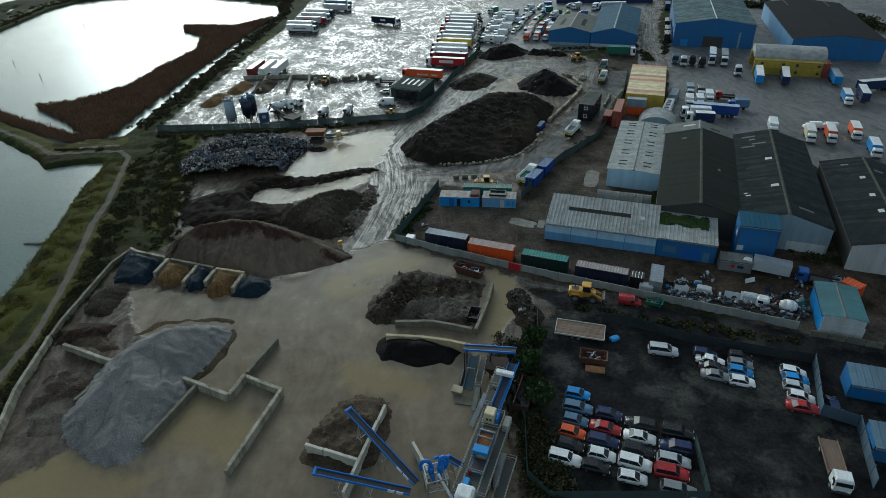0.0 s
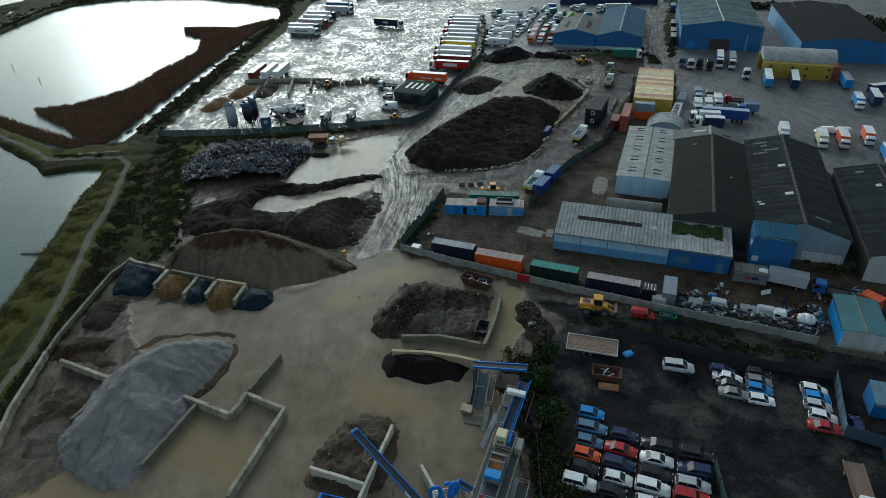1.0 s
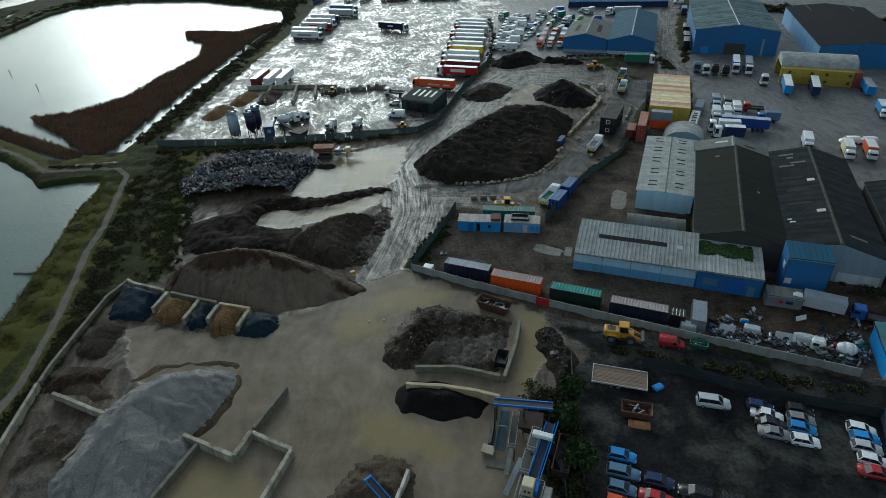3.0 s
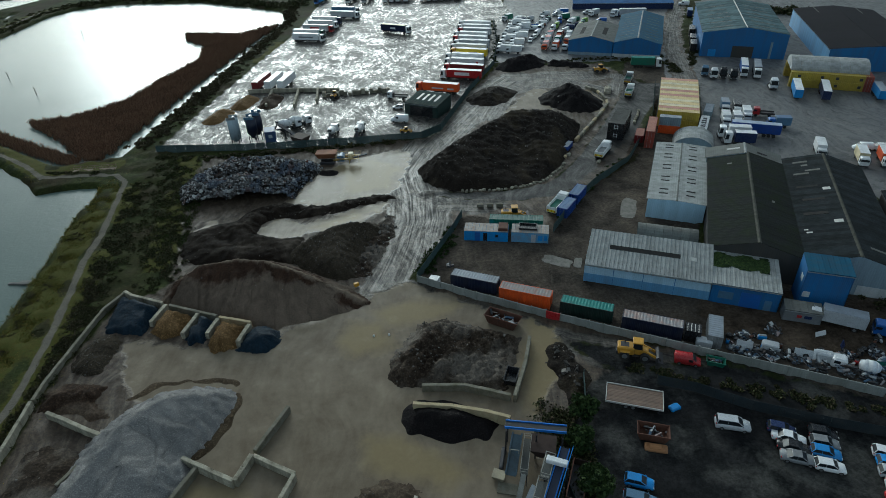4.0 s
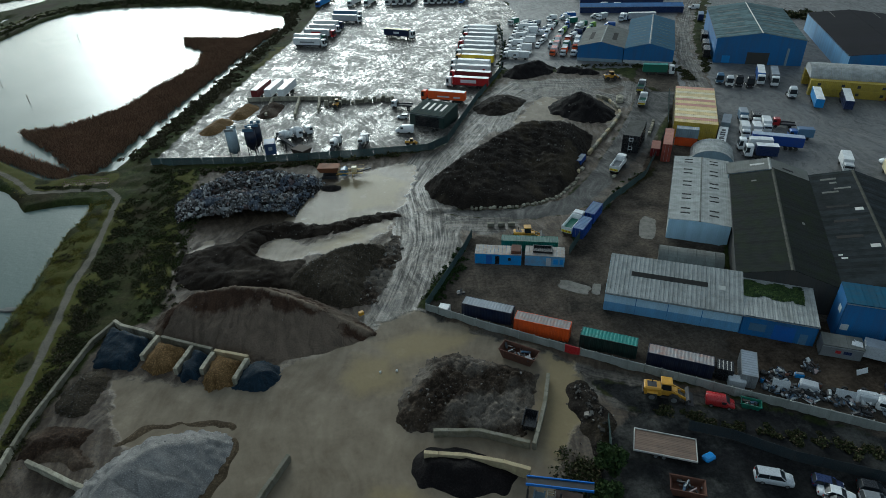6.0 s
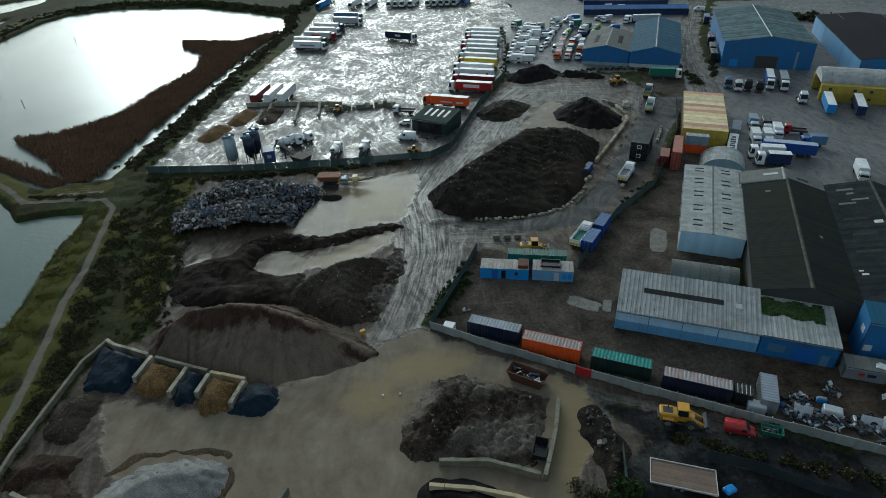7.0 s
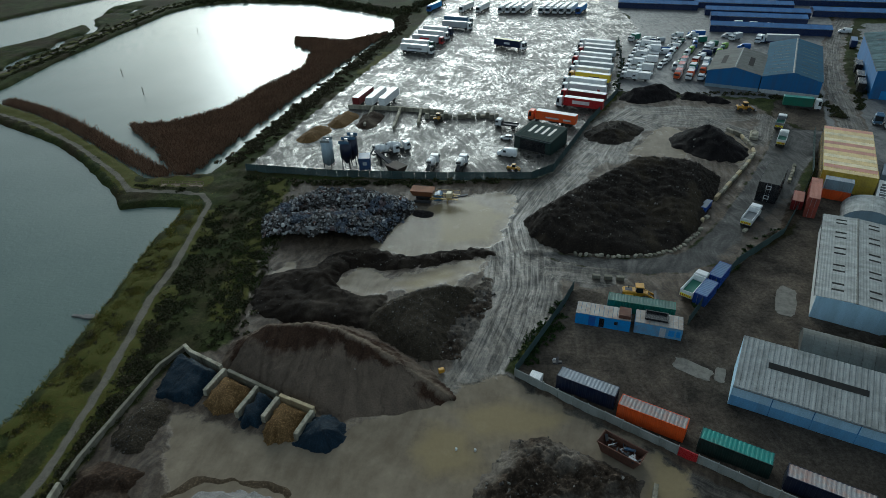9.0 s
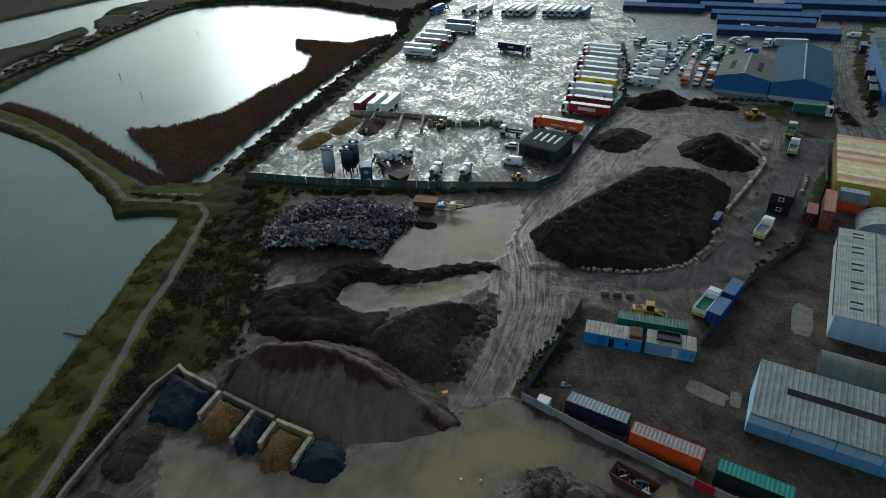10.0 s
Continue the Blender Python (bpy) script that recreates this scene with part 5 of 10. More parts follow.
    # rooflights: (across from, across to, along from, along to)
    for a, b, c, d, *mt in lights:
        za, zb = roof_z(a) + 0.15, roof_z(b) + 0.15
        if axis == "y":
            g = Geo().loft([[(a, c, za - 0.06), (b, c, zb - 0.06), (b, c, zb), (a, c, za)], [(a, d, za - 0.06), (b, d, zb - 0.06), (b, d, zb), (a, d, za)]])
        else:
            g = Geo().loft([[(c, a, za - 0.06), (c, b, zb - 0.06), (c, b, zb), (c, a, za)], [(d, a, za - 0.06), (d, b, zb - 0.06), (d, b, zb), (d, a, za)]])
        part("rooflight", g, mt[0] if mt else (light_mat or ROOFLIGHT), t)
    # doors and panels: (wall, from, to, sill, head, material, part name)
    for side_name, a, b, z0, z1, mt, pn in doors:
        if side_name == "front":
            g = Geo().box(a, b, -0.05, 0.02, z0, z1)
        elif side_name == "back":
            g = Geo().box(a, b, D - 0.02, D + 0.05, z0, z1)
        elif side_name == "left":
            g = Geo().box(-0.05, 0.02, a, b, z0, z1)
        else:
            g = Geo().box(L - 0.02, L + 0.05, a, b, z0, z1)
        part(pn, g, mt, t)
    # gutter along the eaves
    if axis == "y":
        part("gutter", Geo().box(-0.42, -0.3, 0, D, eave - 0.22, eave - 0.08), STEEL_DARK, t)
        part("gutter", Geo().box(L + 0.3, L + 0.42, 0, D, eave - 0.22, eave - 0.08), STEEL_DARK, t)
    else:
        part("gutter", Geo().box(0, L, -0.42, -0.3, eave - 0.22, eave - 0.08), STEEL, t)
    return t


def slots(L, D, rows, x0, x1, w=1.9, h=0.55):
    return [(x, x + w, y, y + h) for y in rows for x in (x0, x1)]


shed("warehouse", 54.7, 136.0, ANG, 12.6, 34.5, 4.8, 5.15, WALL_GREYBLUE, ROOF_LIGHT, "pale grey sheeted shed with rows of dark slot rooflights",
     lights=[(c, c + 2.0, y, y + 0.55) for y in (3.0, 5.2, 10.0, 12.2, 17.0, 19.2, 24.0, 26.2, 30.6, 32.2) for c in (2.2, 8.2)],
     walls=(WALL_PALEBLUE, WALL_GREYBLUE, WALL_WHITE, WALL_GREYBLUE))
shed("warehouse", 58.9, 112.9, ANG, 17.2, 44.5, 6.0, 8.4, WALL_DARK, ROOF_DARK, "old warehouse with a mossy dark fibre-cement roof",
     lights=[(4, 5.0, 38.2, 38.9, ROOF_GREY), (12.5, 13.1, 20.0, 21.0, ROOF_GREY)], cap=ROOF_CAP)
shed("warehouse", 58.9 + 44.6 * 0.3907, 112.9 + 44.6 * 0.9205, ANG, 17.2, 6.5, 6.1, 8.5, WALL_GREYBLUE, ROOF_GREY, "pale grey roofed end bay of the old warehouse",
     lights=[(4.5, 7.5, 3.0, 3.9, ROOFLIGHT_PALE), (11.5, 14.0, 2.4, 3.2, ROOFLIGHT)], cap=ROOF_LIGHT)
shed("warehouse", 75.0, 106.2, ANG, 17.3, 48, 6.0, 8.5, WALL_DARK, ROOF_DARK_X, "old warehouse with a patched black fibre-cement roof",
     lights=[(2.0, 5.0, 44, 44.9, ROOF_GREY), (3.5, 4.8, 42.0, 42.8, ROOF_GREY), (1.6, 4.6, 37.5, 38.3, ROOF_GREY), (4.0, 7.0, 39, 39.7, ROOF_GREY),
             (6.2, 7.6, 28.5, 29.7, ROOFLIGHT_PALE), (6.3, 7.8, 13.5, 14.7, ROOFLIGHT_PALE), (1.2, 2.2, 10.0, 10.5, ROOFLIGHT_PALE), (0.9, 1.6, 11.2, 11.6, ROOFLIGHT_PALE),
             (1.5, 5.5, 30.5, 31.4), (2.0, 6.0, 24.0, 25.0), (1.5, 5.8, 17.5, 18.6), (11.0, 14.0, 4.5, 5.2, ROOF_GREY)],
     walls=(WALL_GREYBLUE, WALL_DARK, WALL_DARK, WALL_DARK), doors=[("front", 9.6, 16.8, 0.1, 2.3, WALL_WHITE, "plinth_panel"), ("front", 3.0, 7.5, 0.0, 3.6, WALL_DARK, "door")], cap=ROOF_CAP)
shed("warehouse", 92.2, 94.2, ANG, 17.0, 41, 5.6, 7.9, WALL_DARK, ROOF_DARK_X, "dark old warehouse roof with a few pale vents",
     lights=[(3.5, 5.0, 37, 37.7, ROOF_GREY), (6.0, 7.0, 29.0, 30.2, ROOFLIGHT_PALE), (6.2, 7.2, 20.0, 21.2, ROOFLIGHT_PALE), (6.4, 7.4, 12.5, 13.9, ROOFLIGHT_PALE),
             (9.5, 11.5, 33.5, 34.2, ROOF_GREY), (12.5, 13.5, 21, 21.7, ROOFLIGHT_PALE), (4.0, 7.5, 8.5, 9.6)],
     walls=(WALL_WHITE, WALL_DARK, WALL_DARK, WALL_DARK), cap=ROOF_CAP)
shed("long_shed", 33.5, 111.8, -21.5, 23.6, 9.4, 4.2, 6.6, WALL_PALEBLUE, ROOF_LIGHT, "long pale blue shed with a ribbed grey lean-to roof", "mono", 0.8,
     lights=[(4.6, 5.7, 4.2, 17.6), (4.4, 5.4, 19.5, 20.6, ROOFLIGHT_PALE)],
     doors=[("front", 0.0, 23.6, 0.05, 2.0, WALL_MIDBLUE, "lower_wall_sheet")] + [("front", q, q + 0.12, 0.0, 4.1, WALL_BLUE, "post") for q in (5.6, 11.2, 17.0)])
shed("annexe", 55.6, 103.1, -22.5, 11.8, 10.2, 4.4, 5.2, WALL_BLUE, ROOF_LIGHT, "low annexe with a blue front and a mossy grey roof", "mono", 0.8,
     walls=(WALL_BLUE, WALL_BLUE, WALL_BLUE, WALL_BLUE),
     doors=[("front", 5.2, 8.6, 0.0, 3.2, BLUE, "roller_door"), ("front", 9.4, 10.6, 0.0, 2.2, STEELBLUE, "door"), ("front", 1.4, 4.0, 1.2, 2.8, STEELBLUE, "window_panel")])


def moss(x, y, z, rz, L, D, slope, seed, label):
    rs = np.random.RandomState(seed)
    n = 2400
    u, w = rs.uniform(0, L, n), rs.uniform(0, D, n)
    keep = (np.abs(w - D / 2) < D / 2 * (0.82 + 0.18 * np.sin(u * 1.3))) | (u > L - 1.2)
    u, w = u[keep], w[keep]
    n = len(u)
    s = rs.uniform(0.12, 0.4, (n, 1))
    C = np.stack([u, w, w * slope + 0.02], 1)
    base = np.array([(-1, -1, -0.1), (1, -1, -0.1), (1, 1, -0.1), (-1, 1, -0.1), (0, 0, 0.55)])
    V = C[:, None] + base[None] * s[:, None] * rs.uniform(0.6, 1.3, (n, 5, 1))
    F = np.array([(0, 1, 4), (1, 2, 4), (2, 3, 4), (3, 0, 4)])
    F = (F[None] + 5 * np.arange(n)[:, None, None]).reshape(-1, 3)
    ob = new("moss", bulk("moss", V.reshape(-1, 3), F, LEAF_GREEN))
    ob.matrix_basis = pose(*site(x, y), z, 0, 0, rz + site_turn(x, y))
    tagged(ob, label, "moss", kind="stuff")


moss(57.6, 107.8, 4.95, -22.5, 9.8, 4.4, 0.08, 5, "thick dark green moss on the annexe roof")

t = shed("tower_block", 71.4, 100.4, -21, 7.6, 5.2, 8.0, 8.4, BLUE, ROOF_BLUE, "tall plain blue sheeted tower block", "mono", 1.0,
         walls=(WALL_BLUE, WALL_BLUE, WALL_BLUE, WALL_BLUE), doors=[("left", 1.0, 2.4, 4.8, 6.0, WALL_WHITE, "vent"), ("front", 0.4, 1.6, 2.2, 3.4, WALL_WHITE, "vent")])
shed("office_cabin", 66.6, 96.6, -21, 6.2, 2.6, 2.5, 2.7, GREY, ROOF_GREY, "low grey cabin with a painted panel beside the annexe", "mono", 1.2, category="cabin",
     doors=[("front", 2.2, 3.0, 0.9, 1.5, RED, "sign_panel"), ("front", 3.4, 4.6, 0.9, 1.5, NAVY, "sign_panel")])
shed("workshop", 75.4, 75.6, ANG, 6.4, 10.5, 4.0, 4.3, WALL_BLUE, ROOF_GREENBLUE, "blue workshop with a ribbed green-blue roof", "y", 0.9,
     walls=(WALL_WHITE, WALL_BLUE, SKYBLUE, WALL_BLUE), doors=[("front", 0.6, 6.6, 0.0, 2.6, WALL_WHITE, "roller_door")])


def arch(name, x, y, z, rz, L, W, H, roof, end, label, axis="x", ribs=7, category="building"):
    """A barrel-roofed shelter: sheets of the vault along its length, closed ends."""
    t = thing(name, x, y, z, rz, label, category)
    n = 14
    prof = [(W / 2 - W / 2 * math.cos(math.pi * k / n), H * math.sin(math.pi * k / n)) for k in range(n + 1)]
    inner = [(W / 2 - (W / 2 - 0.08) * math.cos(math.pi * k / n), (H - 0.08) * math.sin(math.pi * k / n)) for k in range(n + 1)]
    w = L / ribs
    g = Geo()
    loop = [((p[0], p[1])) for p in prof] + [((p[0], p[1])) for p in inner[::-1]]
    g.prism(loop, 0 if axis == "x" else 1, 0.02, w - 0.02)
    me = g.mesh("roof_sheet", roof, False)
    for i in range(ribs):
        link("roof_sheet", me, t, pose(i * w, 0, 0) if axis == "x" else pose(0, i * w, 0))
    for a, b in ((0.1, 0.2), (L - 0.2, L - 0.1)):
        part("end_wall", Geo().prism(inner, 0 if axis == "x" else 1, a, b), end, t)
    return t


arch("arched_hut", 48.4, 124.2, 0, -21, 12.6, 6.4, 3.4, ROOF_GREY, WALL_DARK, "grey-green barrel-roofed metal hut between two sheds")
arch("arched_hut", 76.0, 174.6, 0, ANG, 9.0, 11.4, 3.9, ROOF_LIGHT, WALL_GREYBLUE, "grey barrel-vaulted hut behind the warehouse", "y", 6)

shed("industrial_unit", *unsite(75.2, 272.4), -19.8, 18.4, 31, 5.9, 7.9, WALL_BLUE, ROOF_GREY, "blue industrial unit with a grey gabled roof", lights=[(3.5, 5.2, 8, 20), (13.0, 14.8, 8, 20)], cap=ROOF_LIGHT,
     doors=[("front", 0, 18.4, 0, 1.2, WALL_GREYBLUE, "plinth_panel")])
shed("industrial_unit", *unsite(92.2, 264.6), -19.4, 19.2, 54, 5.8, 8.2, WALL_BLUE, ROOF_BLUE, "blue industrial unit with a deep blue ribbed roof", cap=ROOF_LIGHT, sheet=1.6,
     lights=[(2.0, 7.5, y, y + 0.7, ROOF_TEAL) for y in range(4, 48, 5)] + [(12.0, 17.5, y, y + 0.7, ROOF_TEAL) for y in range(4, 48, 5)],
     doors=[("front", 0, 19.2, 0, 1.4, WALL_WHITE, "plinth_panel")])
shed("industrial_unit", *unsite(127.2, 258.0), -18.4, 32.0, 60, 9.6, 12.0, WALL_BLUE, ROOF_TEAL, "large blue industrial unit with a teal-grey roof", cap=ROOFLIGHT_PALE, sheet=1.8,
     lights=[(3, 11.5, y, y + 0.8, ROOF_GREY) for y in range(6, 54, 8)] + [(19, 28.5, y, y + 0.8, ROOF_GREY) for y in range(6, 54, 8)],
     doors=[("front", 12.0, 20.0, 0, 4.6, WALL_DARK, "loading_door"), ("front", 3, 6, 0.2, 3.0, SKYBLUE, "door"), ("front", 26.0, 26.8, 0, 6.6, WALL_GREYBLUE, "downpipe")])
shed("industrial_unit", *unsite(164.4, 231.0), -18.0, 33.0, 74, 7.6, 9.2, WALL_BLUE, ROOF_BLACK, "large blue industrial unit with a black roof", sheet=4.0, cap=ROOF_BLACK,
     walls=(WALL_BLUE, WALL_BLUE, WALL_MIDBLUE, WALL_BLUE), lights=[(8, 26, 62, 73.5, ROOF_GREY)])
STORE_ROOF = mat("bright_blue_roof_sheet", (0.05, 0.14, 0.33), 0.7, dirt=0.3, ribs=0.6, gloss=0.2)
for fx, fy, fl, fd in ((56, 424, 44, 9), (100, 428, 52, 10), (101, 407, 52, 9), (100, 391, 46, 9), (94, 368, 54, 9), (158, 408, 40, 10), (74, 452, 60, 12), (150, 440, 60, 12)):
    shed("storage_unit", fx, fy, -9, fl, fd, 3.2, 4.2, NAVY, STORE_ROOF, "low blue storage building with a ribbed blue roof", "x", 3.0, cap=STORE_ROOF, group="blue storage rows")
for hx, hy, hl, hd, hc in ((205, 420, 26, 14, ROOF_GREY), (240, 470, 40, 24, ROOF_TEAL), (190, 500, 40, 20, ROOF_GREY), (262, 400, 30, 30, ROOF_DARK)):
    shed("far_shed", hx, hy, -12, hl, hd, 4.5, 6.0, WALL_GREYBLUE, hc, "distant grey industrial shed", "x", 4.0)
# eastern edge sheds of the car yard
shed("lean_to", 71.0, 60.8, -21, 12, 4.2, 2.8, 3.3, WALL_BLUE, mat("blue_grey_roof_sheet", (0.12, 0.19, 0.25), 0.7, dirt=0.4, ribs=0.4, gloss=0.2), "low blue lean-to shed beside the compound", "mono", 1.0)
shed("lean_to", 66.8, 49.2, -21, 12, 4.2, 2.8, 3.3, WALL_BLUE, mat("blue_grey_roof_sheet", (0.10, 0.17, 0.24)), "low blue lean-to shed by the yard gate", "mono", 1.0)
# black panel on the front wall paints the shade inside the open front
shed("plant_shed", *unsite(2.6, 211.4), -31 - site_turn(4, 212), 12.4, 10.4, 4.0, 4.9, WALL_GREEN, mat("dark_green_roof_sheet", (0.022, 0.04, 0.036), 0.85, dirt=0.4, ribs=0.4, gloss=0.12), "dark green open-fronted shed at the batching plant", "mono", 1.1,
     lights=[(3.5, 8.5, q, q + 0.8, ROOFLIGHT_PALE) for q in (2.6, 4.8, 7.0, 9.2)], doors=[("front", 2, 10.5, 0, 3.2, BLACK, "opening")])


# ---- containers ----
def ribbed(g, a, b, fixed, z0, z1, axis, out, pitch=0.56, depth=0.06):
    """A profiled steel sheet from a to b at fixed, between two heights (or two breadths for a roof)."""
    n = max(2, int((b - a) / pitch))
    w = (b - a) / n
    line = []
    for i in range(n):
        x = a + i * w
        line += [(x, 0), (x + w * 0.35, 0), (x + w * 0.5, depth), (x + w * 0.85, depth)]
    line.append((b, 0))
    rows = []
    for p, d in line:
        for q in (z0, z1):
            if axis == "side":
                rows.append((p, fixed + out * d, q))
            elif axis == "end":
                rows.append((fixed + out * d, p, q))
            else:
                rows.append((p, q, fixed + out * d))
    m = len(line)
    flip = (axis == "side") == (out < 0)
    faces = [(2 * i, 2 * i + 2, 2 * i + 3, 2 * i + 1) if flip else (2 * i, 2 * i + 1, 2 * i + 3, 2 * i + 2) for i in range(m - 1)]
    g.put(rows, faces)


MESHES = {}


def cached(key, build):
    if key not in MESHES:
        MESHES[key] = build()
    return MESHES[key]


def container(x, y, z, rz, L, body, roof, label, group="", name="shipping_container", H=2.6, W=2.44):
    """A steel box: ribbed sides and roof, corner frame, two doors with lock rods. (x, y) is its front left corner."""
    t = thing(name, x, y, z, rz, label, "container", group)
    k = (L, H, W, body.name)

    def side(yy, out):
        def make():
            g = Geo()
            ribbed(g, 0.12, L - 0.12, yy, 0.18, H - 0.14, "side", out)
            g.box(0.1, L - 0.1, yy - out * 0.06 - 0.01, yy - out * 0.06 + 0.01, 0.16, H - 0.12)
            return g.mesh("side_panel", body)
        return make
    link("side_panel", cached(k + ("f",), side(0.02, -1)), t)
    link("side_panel", cached(k + ("b",), side(W - 0.02, 1)), t)

    def end():
        g = Geo()
        ribbed(g, 0.1, W - 0.1, L - 0.02, 0.18, H - 0.14, "end", 1)
        g.box(L - 0.1, L - 0.06, 0.08, W - 0.08, 0.16, H - 0.12)
        return g.mesh("end_panel", body)
    link("end_panel", cached(k + ("e",), end), t)

    def top():
        g = Geo()
        ribbed(g, 0.1, L - 0.1, H - 0.06, 0.08, W - 0.08, "roof", 1, 0.56, 0.05)
        g.box(0.08, L - 0.08, 0.06, W - 0.06, H - 0.16, H - 0.1)
        return g.mesh("roof", roof)
    link("roof", cached(k + ("t", roof.name), top), t)

    def frame_mesh():
        g = Geo()
        for xx in (0, L - 0.14):
            for yy in (0, W - 0.14):
                g.box(xx, xx + 0.14, yy, yy + 0.14, 0, H)
        for zz in (0, H - 0.12):
            g.box(0.14, L - 0.14, 0, 0.1, zz + 0.01, zz + 0.11)
            g.box(0.14, L - 0.14, W - 0.1, W, zz + 0.01, zz + 0.11)
            g.box(0, 0.1, 0.14, W - 0.14, zz + 0.01, zz + 0.11)
            g.box(L - 0.1, L, 0.14, W - 0.14, zz + 0.01, zz + 0.11)
        g.box(0.1, L - 0.1, 0.1, W - 0.1, 0.08, 0.16)
        return g.mesh("corner_frame", body)
    link("corner_frame", cached(k + ("r",), frame_mesh), t)
    for i in (0, 1):
        def door():
            g = Geo()
            g.box(0.02, 0.08, 0.14 + i * (W / 2 - 0.14), W / 2 - 0.02 + i * (W / 2 - 0.12), 0.14, H - 0.14)
            return g.mesh("door", body)
        d = link("door", cached(k + ("d", i), door), t)

        def rod():
            g = Geo()
            yy = W / 2 + (i - 0.5) * 0.9
            g.cyl((-0.02, yy, 0.16), (-0.02, yy, H - 0.16), 0.03, 6)
            return g.mesh("lock_rod", STEEL)
        link("lock_rod", cached((L, H, W, "rod", i), rod), d)
    return t


CABIN_GREY = mat("grey_felt_roof", (0.085, 0.083, 0.075), 0.8, dirt=0.8, dirt_color=(0.04, 0.038, 0.03), stain=0.5)
BEIGE = paint("beige_paint", (0.56, 0.42, 0.19), 0.55, 0.4)
OLIVE = paint("ochre_container_paint", (0.42, 0.31, 0.04), 0.5, 0.4)
PINK = paint("faded_red_paint", (0.45, 0.20, 0.14), 0.55, 0.4)
RUSTRED = paint("rust_red_paint", (0.27, 0.055, 0.035), 0.55, 0.5)
RUSTY_ROOF = mat("rusty_white_roof", (0.24, 0.235, 0.235), 0.6, dirt=0.75, dirt_color=(0.30, 0.13, 0.08), stain=0.9)
GREY_ROOF = mat("grey_blue_roof", (0.24, 0.27, 0.31), 0.55, dirt=0.5, dirt_color=(0.13, 0.13, 0.13))
GREEN_ROOF = mat("green_ribbed_roof", (0.03, 0.19, 0.165), 0.6, dirt=0.4, gloss=0.2)
BLUE_ROOF = mat("slate_blue_roof", (0.10, 0.17, 0.30), 0.5, dirt=0.3)
BLUE_DEEP = paint("deep_blue_paint", (0.012, 0.05, 0.25), 0.45, 0.35)
PALE_BEIGE = paint("pale_beige_paint", (0.62, 0.53, 0.33), 0.55, 0.5)
# near-black bodies: the shade on the containers' sides is put into these paints
SHADED_GREEN = paint("shaded_green_paint", (0.008, 0.024, 0.02), 0.45, 0.3)
INK = paint("ink_navy_paint", (0.008, 0.013, 0.035), 0.4, 0.3)
STACK = "beige container stack"
ux, uy = math.cos(radians(-22)), math.sin(radians(-22))
for i in range(14):
    sx0, sy0 = 77.6 - uy * i * 2.5, 192.0 + ux * i * 2.5
    for lvl in (0, 1):
        top_mat = (BEIGE, PINK, PALE_BEIGE, BEIGE, PALE_BEIGE, BEIGE, PINK)[i % 7] if lvl else BEIGE
        container(sx0, sy0, lvl * 2.6, -22, 12.2, OLIVE if i < 2 else BEIGE, top_mat, "beige and ochre steel container in a two-high stack", STACK)
container(76.2, 186.4, 0, -22, 6.1, ORANGE, GREY_ROOF, "orange steel container under a pale grey one")
container(76.2, 186.4, 2.6, -22, 6.1, WALL_GREYBLUE, GREY_ROOF, "pale grey steel container stacked on an orange one")
container(70.4, 174.8, 0, 67, 12.2, RUSTRED, PINK, "rust red steel container under another")
container(70.4, 174.8, 2.6, 67, 12.2, RUSTRED, PINK, "rust red steel container stacked on another")
container(68.6, 178.2, 0, 67, 6.1, MAROON, PINK, "dark red container beside the rust red stack")
ROW = "containers along the yard wall"
for cx, cy, cl, cb, cr, lab in ((6.6, 112.2, 9.6, INK, GREY_ROOF, "dark navy container with a grey-blue roof"), (15.6, 107.0, 10.0, ORANGE, RUSTY_ROOF, "orange container with a rusty white roof"),
                                (26.3, 101.7, 9.6, SHADED_GREEN, GREEN_ROOF, "dark green container with a ribbed green roof"), (36.4, 96.4, 10.3, INK, RUSTY_ROOF, "navy container with a flaking white roof")):
    container(cx, cy, 0, -24, cl, cb, cr, lab + " behind the yard wall", ROW, H=2.9)
container(46.4, 92.4, 0, -24, 2.6, BLACK, BLACK, "small black steel store between containers", ROW, "steel_store", 2.4)
container(51.9, 89.6, 0, 66, 6.1, GREY, GREY_ROOF, "grey container with worn marks on its roof", ROW)
container(35.9, 136.6, 0, 56, 6.1, BLUE_DEEP, BLUE_ROOF, "deep blue container beside the mesh fence", "blue containers by the fence")
container(40.2, 143.2, 0, 56, 6.1, BLUE_DEEP, BLUE_ROOF, "deep blue container beyond its twin by the fence", "blue containers by the fence")
container(17.2, 133.9, 0, -10, 12.2, GREEN, mat("dull_green_roof", (0.05, 0.12, 0.10), 0.6, dirt=0.5), "long dull green container behind the site cabins")
black1 = container(*unsite(66.3, 176.7), 0, 61 - site_turn(66, 176), 13.2, BLACK, CABIN_GREY, "black steel cabin with white-framed hatches, lower of two", "black cabins", "site_cabin", W=4.7)
black2 = container(*unsite(66.3, 176.7), 2.6, 61 - site_turn(66, 176), 13.2, BLACK, CABIN_GREY, "black steel cabin with white-framed hatches, upper of two", "black cabins", "site_cabin", W=4.7)
for bk in (black1, black2):
    part("hatch_frame", Geo().box(-0.06, -0.02, 1.7, 2.9, 0.9, 1.05).box(-0.06, -0.02, 1.7, 2.9, 1.75, 1.9).box(-0.06, -0.02, 1.7, 1.85, 1.05, 1.75).box(-0.06, -0.02, 2.75, 2.9, 1.05, 1.75), ROOF_WHITE, bk, "white hatch frame")
white_box = container(*unsite(89.8, 173.2), 0, 59.5 - site_turn(92, 180), 13.2, ROOF_WHITE, ROOF_WHITE, "white container with dark lettering bars on its roof", "", "shipping_container", 2.9)
